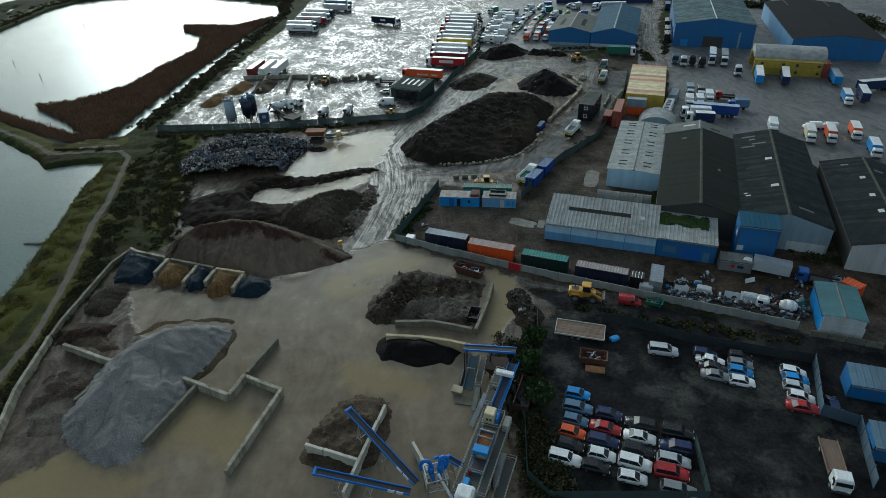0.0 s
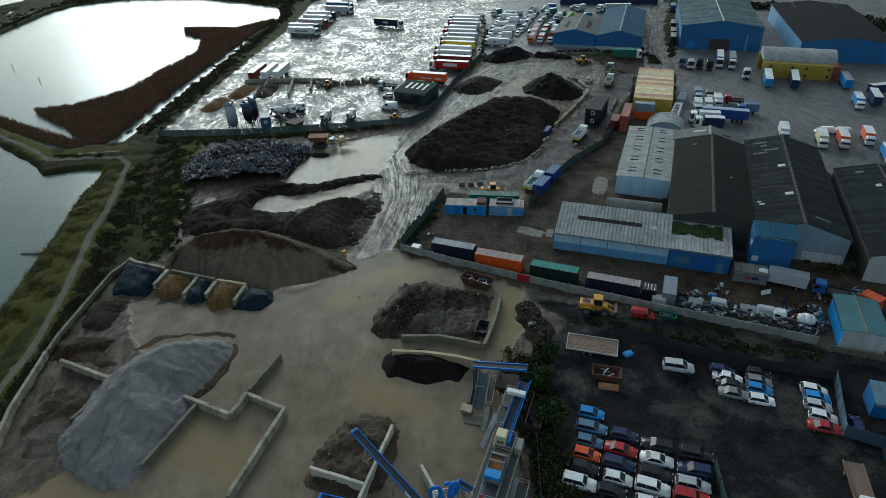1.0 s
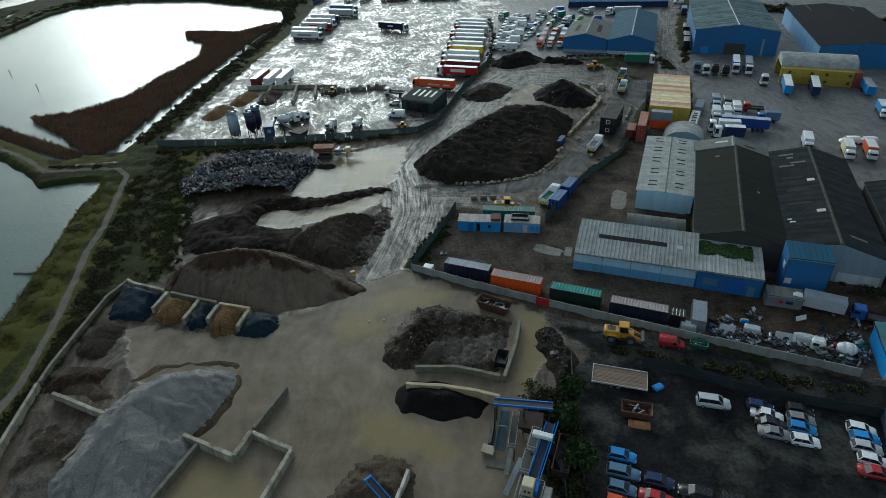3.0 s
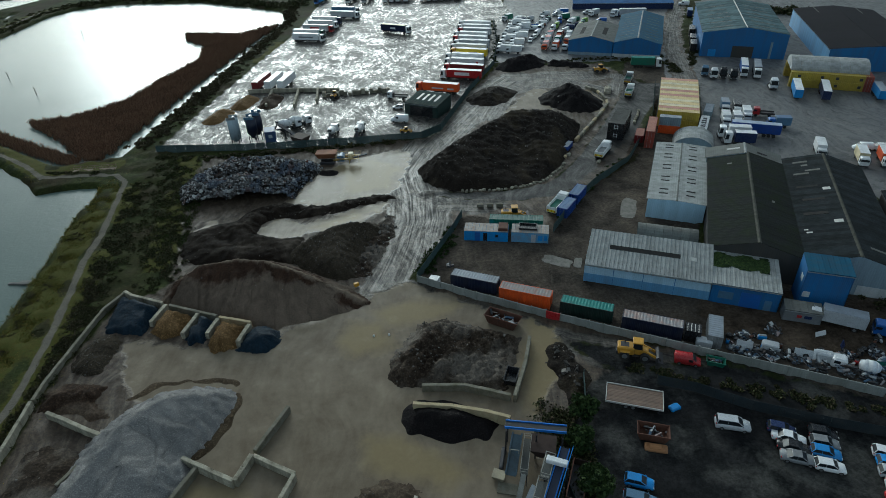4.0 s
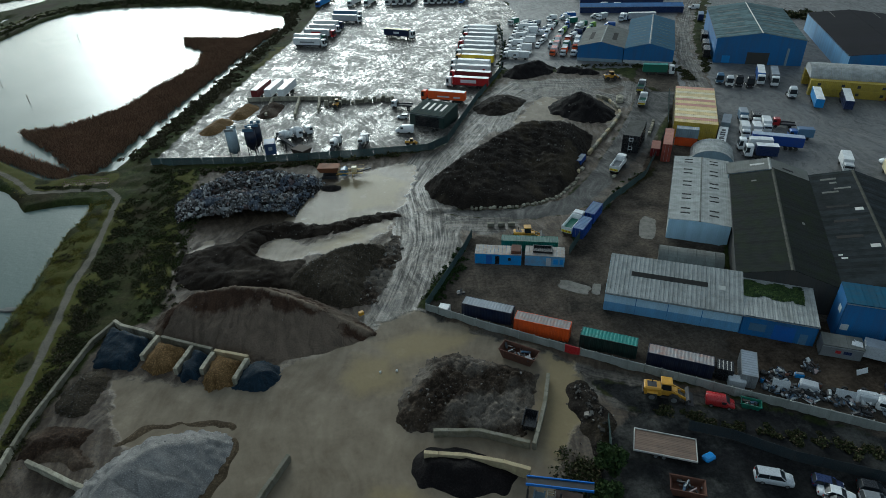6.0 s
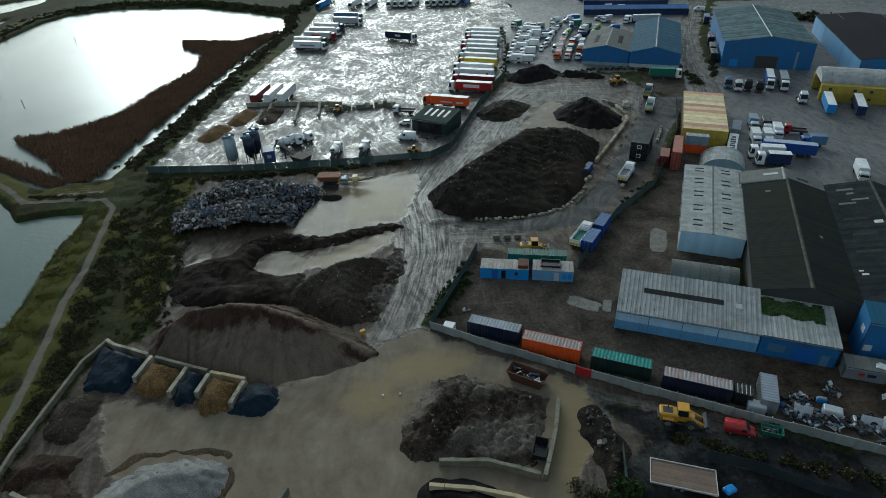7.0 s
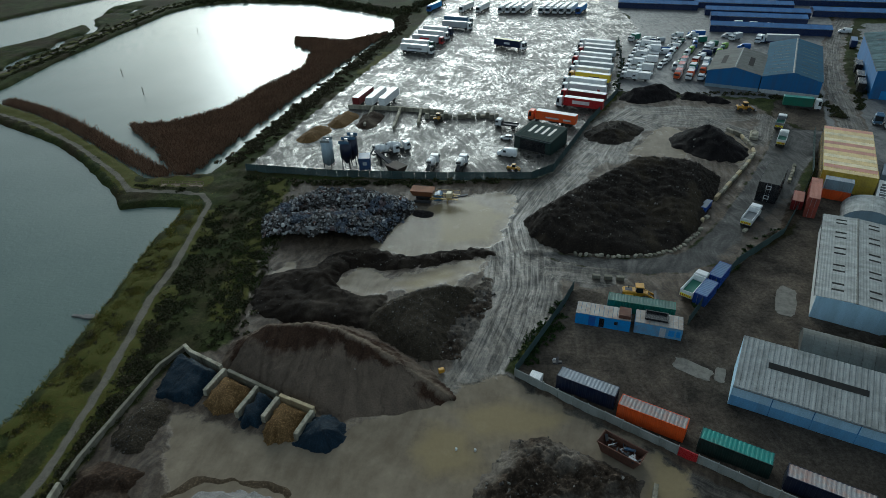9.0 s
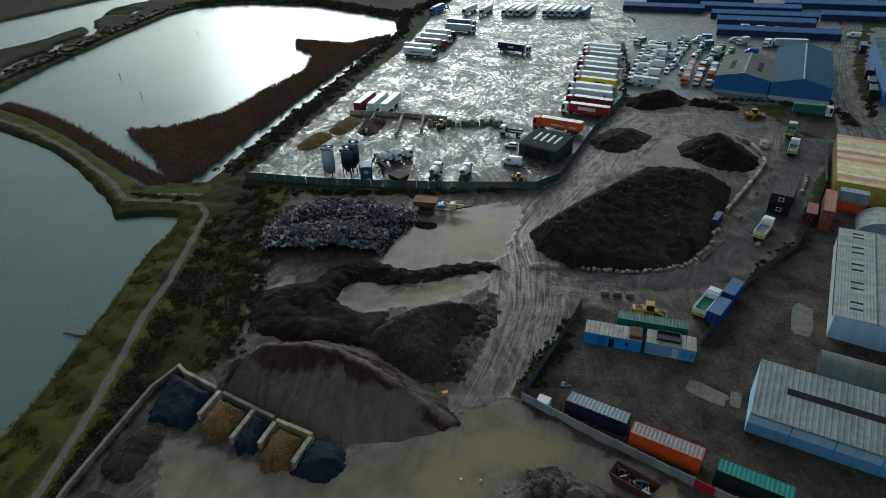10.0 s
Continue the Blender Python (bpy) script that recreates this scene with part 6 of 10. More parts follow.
for k, (a0, a1, b0, b1) in enumerate(((1.0, 2.6, 0.5, 1.9), (3.2, 4.4, 0.5, 1.9), (5.0, 5.5, 0.6, 1.8), (6.1, 7.4, 0.5, 1.9), (8.0, 9.0, 0.5, 1.9), (9.6, 11.0, 0.6, 1.7))):
    part("lettering_bar", Geo().box(a0, a1, b0, b1, 2.86, 2.93), STEEL_DARK, white_box, "dark lettering bar")
container(*unsite(98.9, 188.3), 0, 59 - site_turn(98, 190), 8.0, WALL_GREYBLUE, GREY_ROOF, "pale grey container beside the white one")
container(45.2, 174.6, 0, 60, 5.0, BLUE_DEEP, GREY_ROOF, "small blue steel skip box beside the soil heap", "", "steel_box", 1.6, 2.0)
# yellow containers carrying a barrel roof
for lvl in (0, 1):
    for c in (0, 1):
        front = container(139.2 + ux * c * 12.3, 224.8 + uy * c * 12.3, lvl * 2.6, -22, 12.2, OLIVE, OLIVE, "ochre yellow container in a wall under a barrel roof", "yellow container walls")
        for mx in (2.2, 9.4):
            part("vent_plate", Geo().box(mx, mx + 0.95, -0.07, -0.01, 0.9, 1.8), STEEL_DARK, front, "dark square vent plate")
        container(144.2 + ux * c * 12.3, 237.2 + uy * c * 12.3, lvl * 2.6, -22, 12.2, OLIVE, OLIVE, "ochre yellow container in a wall under a barrel roof", "yellow container walls")
arch("canopy", 140.0, 227.0, 5.2, -22, 24.4, 13.2, 3.4, ROOF_LIGHT, WALL_WHITE, "grey barrel canopy spanning two container walls", "x", 8, "canopy")
container(163.8, 215.0, 0, 67, 6.1, RUSTRED, RUSTRED, "rust red container at the canopy's end")
container(163.8, 215.0, 2.6, 67, 6.1, RUSTRED, RUSTRED, "rust red container stacked at the canopy's end")


def site_cabin(x, y, rz, L, W, body, roof, label, openings, rusty=False):
    t = thing("site_cabin", x, y, 0, rz, label, "cabin", "blue site cabins")
    g = Geo()
    g.box(0, L, 0, 0.1, 0, 2.5).box(0, L, W - 0.1, W, 0, 2.5).box(0, 0.1, 0.1, W - 0.1, 0, 2.5).box(L - 0.1, L, 0.1, W - 0.1, 0, 2.5)
    part("wall", g, body, t)
    n = int(L / 0.8)
    gg = Geo().box(0.02, L / n - 0.02, -0.1, W + 0.1, 2.5, 2.58)
    me = gg.mesh("roof_sheet", roof)
    for i in range(n):
        link("roof_sheet", me, t, pose(i * L / n, 0, 0.02 * (i % 3)))
    for a, b, z0, z1, mt, pn in openings:
        part(pn, Geo().box(a, b, -0.04, 0.05, z0, z1), mt, t)
    return t


CABIN_ROOF = mat("rusted_pale_roof", (0.30, 0.29, 0.27), 0.7, dirt=0.7, dirt_color=(0.2, 0.1, 0.06), stain=0.9)
# the black doorway is a panel: the cabin's dark inside put into paint
c1 = site_cabin(10.9, 129.4, -10.5, 9.8, 3.4, SKYBLUE, CABIN_ROOF, "bright blue site cabin with a rust-stained roof", [(4.3, 5.2, 0.1, 2.1, BLACK, "doorway"), (7.0, 7.6, 1.1, 1.8, BLACK, "window"), (2.4, 3.6, 0.05, 2.2, BLUE, "door")])
part("roof_tank", Geo().rbox(7.6, 9.7, 0.3, 3.0, 2.55, 3.3, 0.06), RUST, c1, "rusted open box on the roof")
c2 = site_cabin(21.3, 127.8, -11.5, 8.2, 3.6, mat("faded_blue_paint", (0.13, 0.33, 0.55), 0.5, dirt=0.6, dirt_color=(0.2, 0.12, 0.08), stain=0.8), CABIN_ROOF, "faded pale blue site cabin with a rooftop frame",
                [(4.4, 5.4, 0.1, 2.1, SILVER, "door"), (5.9, 6.9, 0.6, 1.9, SKYBLUE, "shutter"), (7.2, 7.9, 0.6, 1.9, SKYBLUE, "shutter")])
part("roof_frame", Geo().box(1.6, 5.6, 0.9, 1.1, 2.7, 3.1).box(1.6, 5.6, 3.2, 3.4, 2.7, 3.1).box(1.6, 1.8, 1.1, 3.2, 2.7, 3.1).box(5.4, 5.6, 1.1, 3.2, 2.7, 3.1).box(1.8, 5.4, 1.1, 3.2, 2.62, 2.72), BLACK, c2, "black tray on the roof")


# ---- walls and fences ----
def run_points(line, step):
    out = []
    for (ax, ay), (bx, by) in zip(line[:-1], line[1:]):
        d = math.hypot(bx - ax, by - ay)
        n = max(1, round(d / step))
        out += [((ax + (bx - ax) * i / n, ay + (by - ay) * i / n), (ax + (bx - ax) * (i + 1) / n, ay + (by - ay) * (i + 1) / n)) for i in range(n)]
    return out


def panel_wall(name, line, h, thick, step, material, label, category="wall", post_mat=None, posts=True, odd=None):
    """A wall of upright panels between posts, following a line in plan."""
    line = site_line(line)
    t = thing(name, line[0][0], line[0][1], 0, 0, label, category, view_fit=False)
    rng = random.Random(int(line[0][0] * 10))
    ox, oy = line[0]
    for i, ((ax, ay), (bx, by)) in enumerate(run_points(line, step)):
        d = math.hypot(bx - ax, by - ay)
        a = math.degrees(math.atan2(by - ay, bx - ax))
        hh = h * (1 + rng.uniform(-0.03, 0.03))
        g = Geo().rbox(0.08, d - 0.02, -thick / 2, thick / 2, -0.3, hh, min(0.05, thick / 3))
        part("panel", g, (odd or {}).get(i, material), t, "", pose(ax - ox, ay - oy, 0, rng.uniform(-1.2, 1.2), 0, a))
        if posts:
            part("post", Geo().box(-0.07, 0.07, -thick / 2 - 0.05, thick / 2 + 0.05, -0.3, h + 0.12), post_mat or material, t, "", pose(ax - ox, ay - oy, 0, 0, 0, a))
    return t


def mesh_fence(line, h, label, step=3.0, material=None, sheet=True):
    """Galvanised posts, rails and pales of a palisade fence."""
    line = site_line(line)
    t = thing("fence", line[0][0], line[0][1], 0, 0, label, "fence", view_fit=False)
    ox, oy = line[0]
    mt = material or STEEL
    for (ax, ay), (bx, by) in run_points(line, step):
        d = math.hypot(bx - ax, by - ay)
        a = math.degrees(math.atan2(by - ay, bx - ax))
        m = pose(ax - ox, ay - oy, 0, 0, 0, a)
        part("post", Geo().box(-0.05, 0.05, -0.05, 0.05, -0.3, h + 0.05), mt, t, "", m)
        key = ("pales", round(d, 1), h, mt.name)

        def pales():
            g = Geo()
            for z in (0.35, h - 0.35):
                g.box(0.05, round(d, 1), -0.02, 0.02, z, z + 0.06)
            n = int(d / 0.24)
            for k in range(n):
                x = 0.1 + k * 0.24
                g.box(x, x + 0.225, -0.045, -0.022, 0.02, h + 0.06 * (k % 2))
            return g.mesh("pale_run", mt)
        tagged(link("pale_run", cached(key, pales), t, m), kind="stuff")
    return t


GREENISH = mat("dull_green_fence", (0.045, 0.075, 0.075), 0.75, 0.0, gloss=0.2)
panel_wall("yard_wall", [(0.0, 114.2), (11.3, 107.6), (26.0, 99.6), (47.5, 88.9), (72.5, 77.0)], 1.7, 0.2, 2.6, mat("grey_panel_wall", (0.27, 0.28, 0.26), 0.8, dirt=0.5, dirt_color=(0.09, 0.1, 0.08), streak=True, ribs=0.4),
           "long grey panel wall stained green along the track", odd={10: RED})
panel_wall("track_edge_wall", [(73.5, 75.2), (84.0, 70.6)], 1.3, 0.2, 2.6, CONCRETE_DIRTY, "low broken concrete edging beside the track", posts=False)
mesh_fence([(0.0, 114.6), (3.5, 122.0), (8.8, 133.5), (11.3, 139.8)], 2.2, "leaning palisade fence beside the haul road", material=GREENISH)
mesh_fence([(31.6, 131.0), (39.2, 143.0), (46.6, 152.6), (60.3, 166.0), (70.0, 182.5), (79.5, 200.0), (92, 232)], 2.2, "grey palisade fence along the site road", material=GREENISH)
mesh_fence([(-76, 186.6), (-49.4, 185.2), (-19, 186.8), (3.2, 189.2), (9.5, 195.2), (22, 231.2), (35.5, 264), (42, 300), (46, 345)], 2.4, "grey-green palisade fence round the lorry park", material=GREENISH)
mesh_fence([(38, 82.5), (43.5, 80.4), (50.5, 76.0), (60.3, 72.0), (70.4, 68.4)], 2.0, "dark mesh fence behind the parked cars", material=mat("dark_blue_fence", (0.015, 0.024, 0.03), 0.7))
panel_wall("compound_wall", [(70.0, 68.2), (64.8, 57.6), (69.0, 55.0), (64.4, 44.6)], 2.2, 0.08, 2.4, mat("blue_grey_hoarding", (0.07, 0.11, 0.15), 0.6, dirt=0.4, ribs=0.25), "blue-grey sheet hoarding round a small compound", "hoarding")
mesh_fence([(18.4, 68.0), (19.6, 60.0), (18.2, 50.0), (20.5, 46.5), (41.5, 44.8), (43.4, 53.8)], 2.0, "thin mesh fence round the car yard", material=GREENISH)
mesh_fence([(26.5, 84.8), (25.2, 78.5)], 1.9, "short leaning fence at the trailer's end", material=GREENISH)

# retaining walls of the material bays
BLOCKS = "concrete block walls of the bays"


def block_wall(line, h, label, thick=0.6, material=None, step=2.4):
    """Big precast blocks laid in two or three courses, slightly out of line."""
    line = site_line(line)
    t = thing("block_wall", line[0][0], line[0][1], 0, 0, label, "wall", BLOCKS, view_fit=False)
    rng = random.Random(int(abs(line[0][0]) * 7 + line[0][1]))
    ox, oy = line[0]
    courses = max(1, round(h / 0.8))
    ch = h / courses
    mt = material or CONCRETE
    shapes = [Geo().rbox(0.004, step - 0.004, -thick / 2, thick / 2, 0, ch - 0.006, 0.025).mesh("block", mt)]
    for (ax, ay), (bx, by) in run_points(line, step):
        a = math.degrees(math.atan2(by - ay, bx - ax))
        s = math.hypot(bx - ax, by - ay) / step
        for c in range(courses):
            m = pose(ax - ox + rng.uniform(-0.03, 0.03), ay - oy + rng.uniform(-0.03, 0.03), c * ch - 0.06, 0, 0, a + rng.uniform(-1.2, 1.2)) @ Matrix.Diagonal((s, 1, 1, 1))
            link("block", shapes[0], t, m)
    return t


block_wall([(-59.2, 60), (-61.6, 73.7), (-62.0, 87.0)], 1.6, "long pale concrete block wall along the bank")
block_wall([(-62.0, 87.4), (-62.0, 91.6), (-59.6, 111.0), (-57.3, 116.0)], 1.4, "mud-stained block wall along the bank", material=CONCRETE_DIRTY)
block_wall([(-57.3, 116.0), (-55.4, 114.4), (-48.4, 111.0)], 1.7, "pale block wall behind the dark stone bay")
block_wall([(-46.9, 110.2), (-36.8, 105.6)], 1.6, "stained block wall behind the sand bays", material=CONCRETE_DIRTY)
block_wall([(-36.2, 105.2), (-29.9, 102.8)], 1.6, "sand-stained block wall behind the last bay", material=mat("sandy_concrete", (0.40, 0.33, 0.2), 0.85, dirt=0.5, dirt_color=(0.2, 0.13, 0.06)))
for bx, by, ex, ey in ((-47.6, 110.6, -49.0, 105.4), (-40.6, 107.0, -42.0, 101.2), (-36.4, 104.8, -37.5, 100.6), (-30.1, 102.4, -31.4, 97.6)):
    block_wall([(bx, by), (ex, ey)], 1.5, "white-topped block wall dividing two bays", 0.75)
block_wall([(-58.4, 84.4), (-47.4, 78.4)], 1.5, "pale concrete wall between two silt bays", 0.6)
block_wall([(-34.4, 73.0), (-26.2, 68.2)], 1.6, "pale concrete wall across the gravel bay")
block_wall([(-26.0, 68.2), (-24.4, 72.4)], 1.6, "short pale concrete wall stub", 0.7)
block_wall([(-24.2, 72.4), (-17.9, 68.6)], 1.3, "pale concrete wall of the flooded bay")
block_wall([(-17.9, 68.4), (-23.6, 53.6)], 1.5, "pale concrete wall beside the flooded bay")
block_wall([(-31.9, 71.4), (-37.0, 60.2)], 1.4, "dark weathered wall holding back the gravel", material=CONCRETE_DIRTY)
block_wall([(-20.3, 81.2), (-24.2, 73.2)], 1.4, "mossy concrete wall standing in flood water", material=CONCRETE_DIRTY)
block_wall([(-47.4, 78.2), (-51.2, 70.8)], 0.8, "low mossy concrete kerb beside the gravel", 0.6, CONCRETE_DIRTY)
block_wall([(19.3, 94.4), (17.6, 88.5), (14.4, 80.6)], 1.5, "dark stained wall along the mud bay", material=CONCRETE_DIRTY)
block_wall([unsite(0.8, 83.2), unsite(7.5, 82.5), unsite(14.6, 79.4)], 1.4, "pale topped wall behind the washing bay", material=CONCRETE_DIRTY)
block_wall([unsite(-0.8, 78.9), unsite(5.3, 77.7), unsite(10.1, 76.1), unsite(13.6, 74.4)], 2.0, "yellow stained retaining wall behind black fines", material=mat("sandy_concrete", (0.40, 0.33, 0.2)))
WALLC = mat("pale_slab_concrete", (0.50, 0.47, 0.40), 0.8, dirt=0.5, dirt_color=(0.2, 0.17, 0.12), streak=True)
for line, lab in (([(-1.5, 63.6), (-6.8, 48.6)], "pale precast wall under the conveyors"), ([(-12.7, 56.6), (-4.8, 53.6)], "low pale precast wall beside the conveyor"), ([(2.6, 56.2), (4.6, 51.2)], "short pale precast wall by the cyclones")):
    block_wall(line, 2.0, lab, 0.45, WALLC, 3.0)
# stock in the bays
heap("stone_stock", [(-55.2, 112.2, 2.9), (-50.2, 109.8, 2.9)], 0.30, H_COAL, "dark blue-grey stone piled in a block bay", 101, 0.15, 0.3, outline=[(-58.2, 114.4), (-57.6, 104.6), (-50.2, 103.4), (-48.2, 109.6), (-49.6, 111), (-55.8, 113.9)], edge=1.5)
heap("sand_stock", [(-44.4, 108.3, 2.9), (-45.4, 105.2, 2.3)], 0.36, H_SAND, "ochre sand piled in a block bay", 103, 0.15, 0.3, outline=[(-47.4, 109.9), (-48.8, 104.0), (-46.2, 101.4), (-42.8, 102.2), (-41.2, 107)], edge=1.5)
heap("stone_stock", [(-38.5, 105.4, 2.7), (-40.0, 101.8, 1.9)], 0.36, H_COAL, "dark blue-grey stone piled in a narrow bay", 105, 0.12, 0.3, outline=[(-40.2, 106.6), (-41.8, 101.2), (-40.8, 99.4), (-38, 99.6), (-36.7, 104.9)], edge=1.5)
heap("sand_stock", [(-33.0, 103.0, 2.9), (-34.4, 99.8, 2.4)], 0.38, H_SAND, "ochre sand spilling from a block bay", 107, 0.15, 0.3, outline=[(-36.1, 104.6), (-37.2, 99.2), (-36, 96.6), (-33, 97), (-31.6, 98), (-30.4, 102.4)], edge=1.5)
heap("stone_stock", [(-28.9, 100.4, 2.3), (-27.4, 98.4, 2.2)], 0.42, H_COAL, "dark blue-grey stone piled outside the last bay", 109, 0.15, 0.3, outline=[(-30.8, 100.9), (-31.6, 97), (-29, 95.6), (-26.4, 95.6), (-23.8, 98.2), (-24.4, 101.2), (-28, 103), (-29.8, 102.3)], edge=0.9)
for (a, b, lab) in (((-56.2, 229), (-54.6, 236.5), "orange-brown sand in a batching bay"), ((-46.4, 228.5), (-45.6, 236.5), "dark brown aggregate in a batching bay"), ((-63, 216), (-61, 223), "brown sand heap beside the road")):
    heap("sand_stock", [(*a, 2.0), (*b, 2.2)], 0.55, H_SAND if "orange" in lab or "road" in lab else H_BROWN, lab, int(a[1]), 0.15, 0.5)
for line in ([(-50.2, 222.5), (-51.0, 239)], [(-40.4, 221.5), (-41.2, 239.5)], [(-33, 226), (-34, 239.5)], [(-60, 240), (-41, 239.6), (-26, 237.5)]):
    block_wall(line, 1.5, "grey block wall of the batching plant bays", 0.8)

# ---- vehicles ----
def wheel_mesh(r, w):
    def make():
        return Geo().cyl((0, -w / 2, 0), (0, w / 2, 0), r, 14).mesh("tyre", RUBBER)
    return cached(("tyre", r, w), make)


def rim_mesh(r, w):
    def make():
        return Geo().cyl((0, -w / 2 - 0.012, 0), (0, w / 2 + 0.012, 0), r * 0.6, 10, r * 0.6).mesh("rim", RIM)
    return cached(("rim", r, w), make)


def wheel(t, x, y, r, w):
    k = link("tyre", wheel_mesh(r, w), t, pose(x, y, r))
    if t.matrix_basis.translation.y < 150:
        link("rim", rim_mesh(r, w), k)


def section(x, zb, zt, w):
    zs = zb + (zt - zb) * 0.55
    return [(x, -w * 0.86, zb), (x, w * 0.86, zb), (x, w, zb + 0.12), (x, w, zs), (x, w * 0.9, zt), (x, -w * 0.9, zt), (x, -w, zs), (x, -w, zb + 0.12)]


CARS = {"hatchback": dict(L=3.9, tail=-1.95, roof0=-1.6, roof1=0.15, screen=0.95, H=1.46, W=0.87),
        "saloon": dict(L=4.6, tail=-1.55, roof0=-0.85, roof1=0.3, screen=1.1, H=1.43, W=0.9),
        "estate_car": dict(L=4.6, tail=-2.2, roof0=-1.9, roof1=0.25, screen=1.05, H=1.48, W=0.9),
        "people_carrier": dict(L=4.9, tail=-2.35, roof0=-2.2, roof1=0.5, screen=1.35, H=1.85, W=0.95),
        "off_roader": dict(L=4.6, tail=-2.2, roof0=-2.05, roof1=0.35, screen=1.0, H=1.75, W=0.93)}
YARD_CARS = "cars parked in rows in the dirt yard"


def car(kind, x, y, rz, body, label, group=YARD_CARS):
    s = CARS[kind]
    h, W, Hh = s["L"] / 2, s["W"], s["H"]
    belt = Hh * 0.64
    t = thing(kind, x, y, 0, rz, label, "car", group)
    g = Geo().loft([section(-h, 0.38, belt - 0.14, W * 0.82), section(-h + 0.16, 0.22, belt - 0.02, W * 0.96), section(-h * 0.5, 0.2, belt, W), section(h * 0.4, 0.2, belt - 0.02, W),
                    section(h * 0.72, 0.22, belt - 0.1, W * 0.98), section(h - 0.14, 0.26, belt - 0.24, W * 0.92), section(h, 0.36, belt - 0.36, W * 0.78)])
    part("body", g, body, t, "", None, True)
    b, c = W * 0.88, W * 0.70
    zr = Hh - 0.05
    g = Geo().loft([[(s["tail"], -b, belt - 0.04), (s["screen"], -b, belt - 0.06), (s["screen"], b, belt - 0.06), (s["tail"], b, belt - 0.04)],
                    [(s["roof0"], -c, zr), (s["roof1"], -c, zr), (s["roof1"], c, zr), (s["roof0"], c, zr)]])
    part("glazing", g, GLASS, t, "dark glazing")
    part("roof", Geo().rbox(s["roof0"] - 0.06, s["roof1"] + 0.06, -c - 0.03, c + 0.03, zr - 0.01, Hh, 0.03), body, t)
    for e in (-1, 1):
        for x0, x1 in ((s["tail"], s["roof0"]), (s["screen"], s["roof1"])):
            part("pillar", Geo().beam((x0, e * b, belt - 0.02), (x1, e * (c + 0.01), zr), 0.09, 0.07), body, t)
        xm = (s["roof0"] + s["roof1"]) / 2
        part("pillar", Geo().beam((xm, e * (b + 0.01), belt - 0.02), (xm, e * (c + 0.02), zr), 0.1, 0.04), body, t)
    for e in (-1, 1):
        part("headlight", Geo().rbox(h - 0.2, h - 0.02, e * W * 0.62 - 0.18, e * W * 0.62 + 0.18, belt - 0.42, belt - 0.27, 0.03), LAMP_WHITE, t)
        part("tail_light", Geo().rbox(-h + 0.0, -h + 0.16, e * W * 0.72 - 0.12, e * W * 0.72 + 0.12, belt - 0.26, belt - 0.06, 0.03), LAMP_RED, t)
        part("mirror", Geo().rbox(s["screen"] - 0.25, s["screen"] - 0.1, e * (W + 0.08) - 0.08, e * (W + 0.08) + 0.08, belt - 0.04, belt + 0.1, 0.03), body, t)
        for xx in (-h * 0.62, h * 0.64):
            wheel(t, xx, e * (W - 0.09), 0.32, 0.2)
    part("bumper", Geo().rbox(h - 0.12, h + 0.03, -W * 0.7, W * 0.7, 0.26, 0.46, 0.04), STEEL_DARK, t)
    return t


def van(x, y, rz, body, label, L=5.0, H=2.0, W=0.96, group="vans"):
    t = thing("van", x, y, 0, rz, label, "van", group)
    h = L / 2
    g = Geo().loft([section(-h, 0.35, H, W * 0.94), section(-h + 0.1, 0.25, H, W), section(h * 0.28, 0.25, H, W), section(h * 0.62, 0.25, H * 0.62, W), section(h - 0.1, 0.28, H * 0.5, W * 0.94), section(h, 0.36, H * 0.42, W * 0.85)])
    part("body", g, body, t, "", None, True)
    part("windscreen", Geo().loft([[(h * 0.31, -W * 0.8, H - 0.12), (h * 0.31, W * 0.8, H - 0.12), (h * 0.36, W * 0.8, H - 0.09), (h * 0.36, -W * 0.8, H - 0.09)],
                                   [(h * 0.58, -W * 0.86, H * 0.66), (h * 0.58, W * 0.86, H * 0.66), (h * 0.63, W * 0.86, H * 0.67), (h * 0.63, -W * 0.86, H * 0.67)]]), GLASS, t)
    for e in (-1, 1):
        part("side_window", Geo().box(h * 0.05, h * 0.36, e * W - 0.03, e * W + 0.012, H * 0.58, H * 0.84), GLASS, t)
        part("headlight", Geo().rbox(h - 0.18, h - 0.02, e * W * 0.7 - 0.14, e * W * 0.7 + 0.14, H * 0.34, H * 0.44, 0.03), LAMP_WHITE, t)
        for xx in (-h * 0.6, h * 0.62):
            wheel(t, xx, e * (W - 0.09), 0.33, 0.22)
    return t


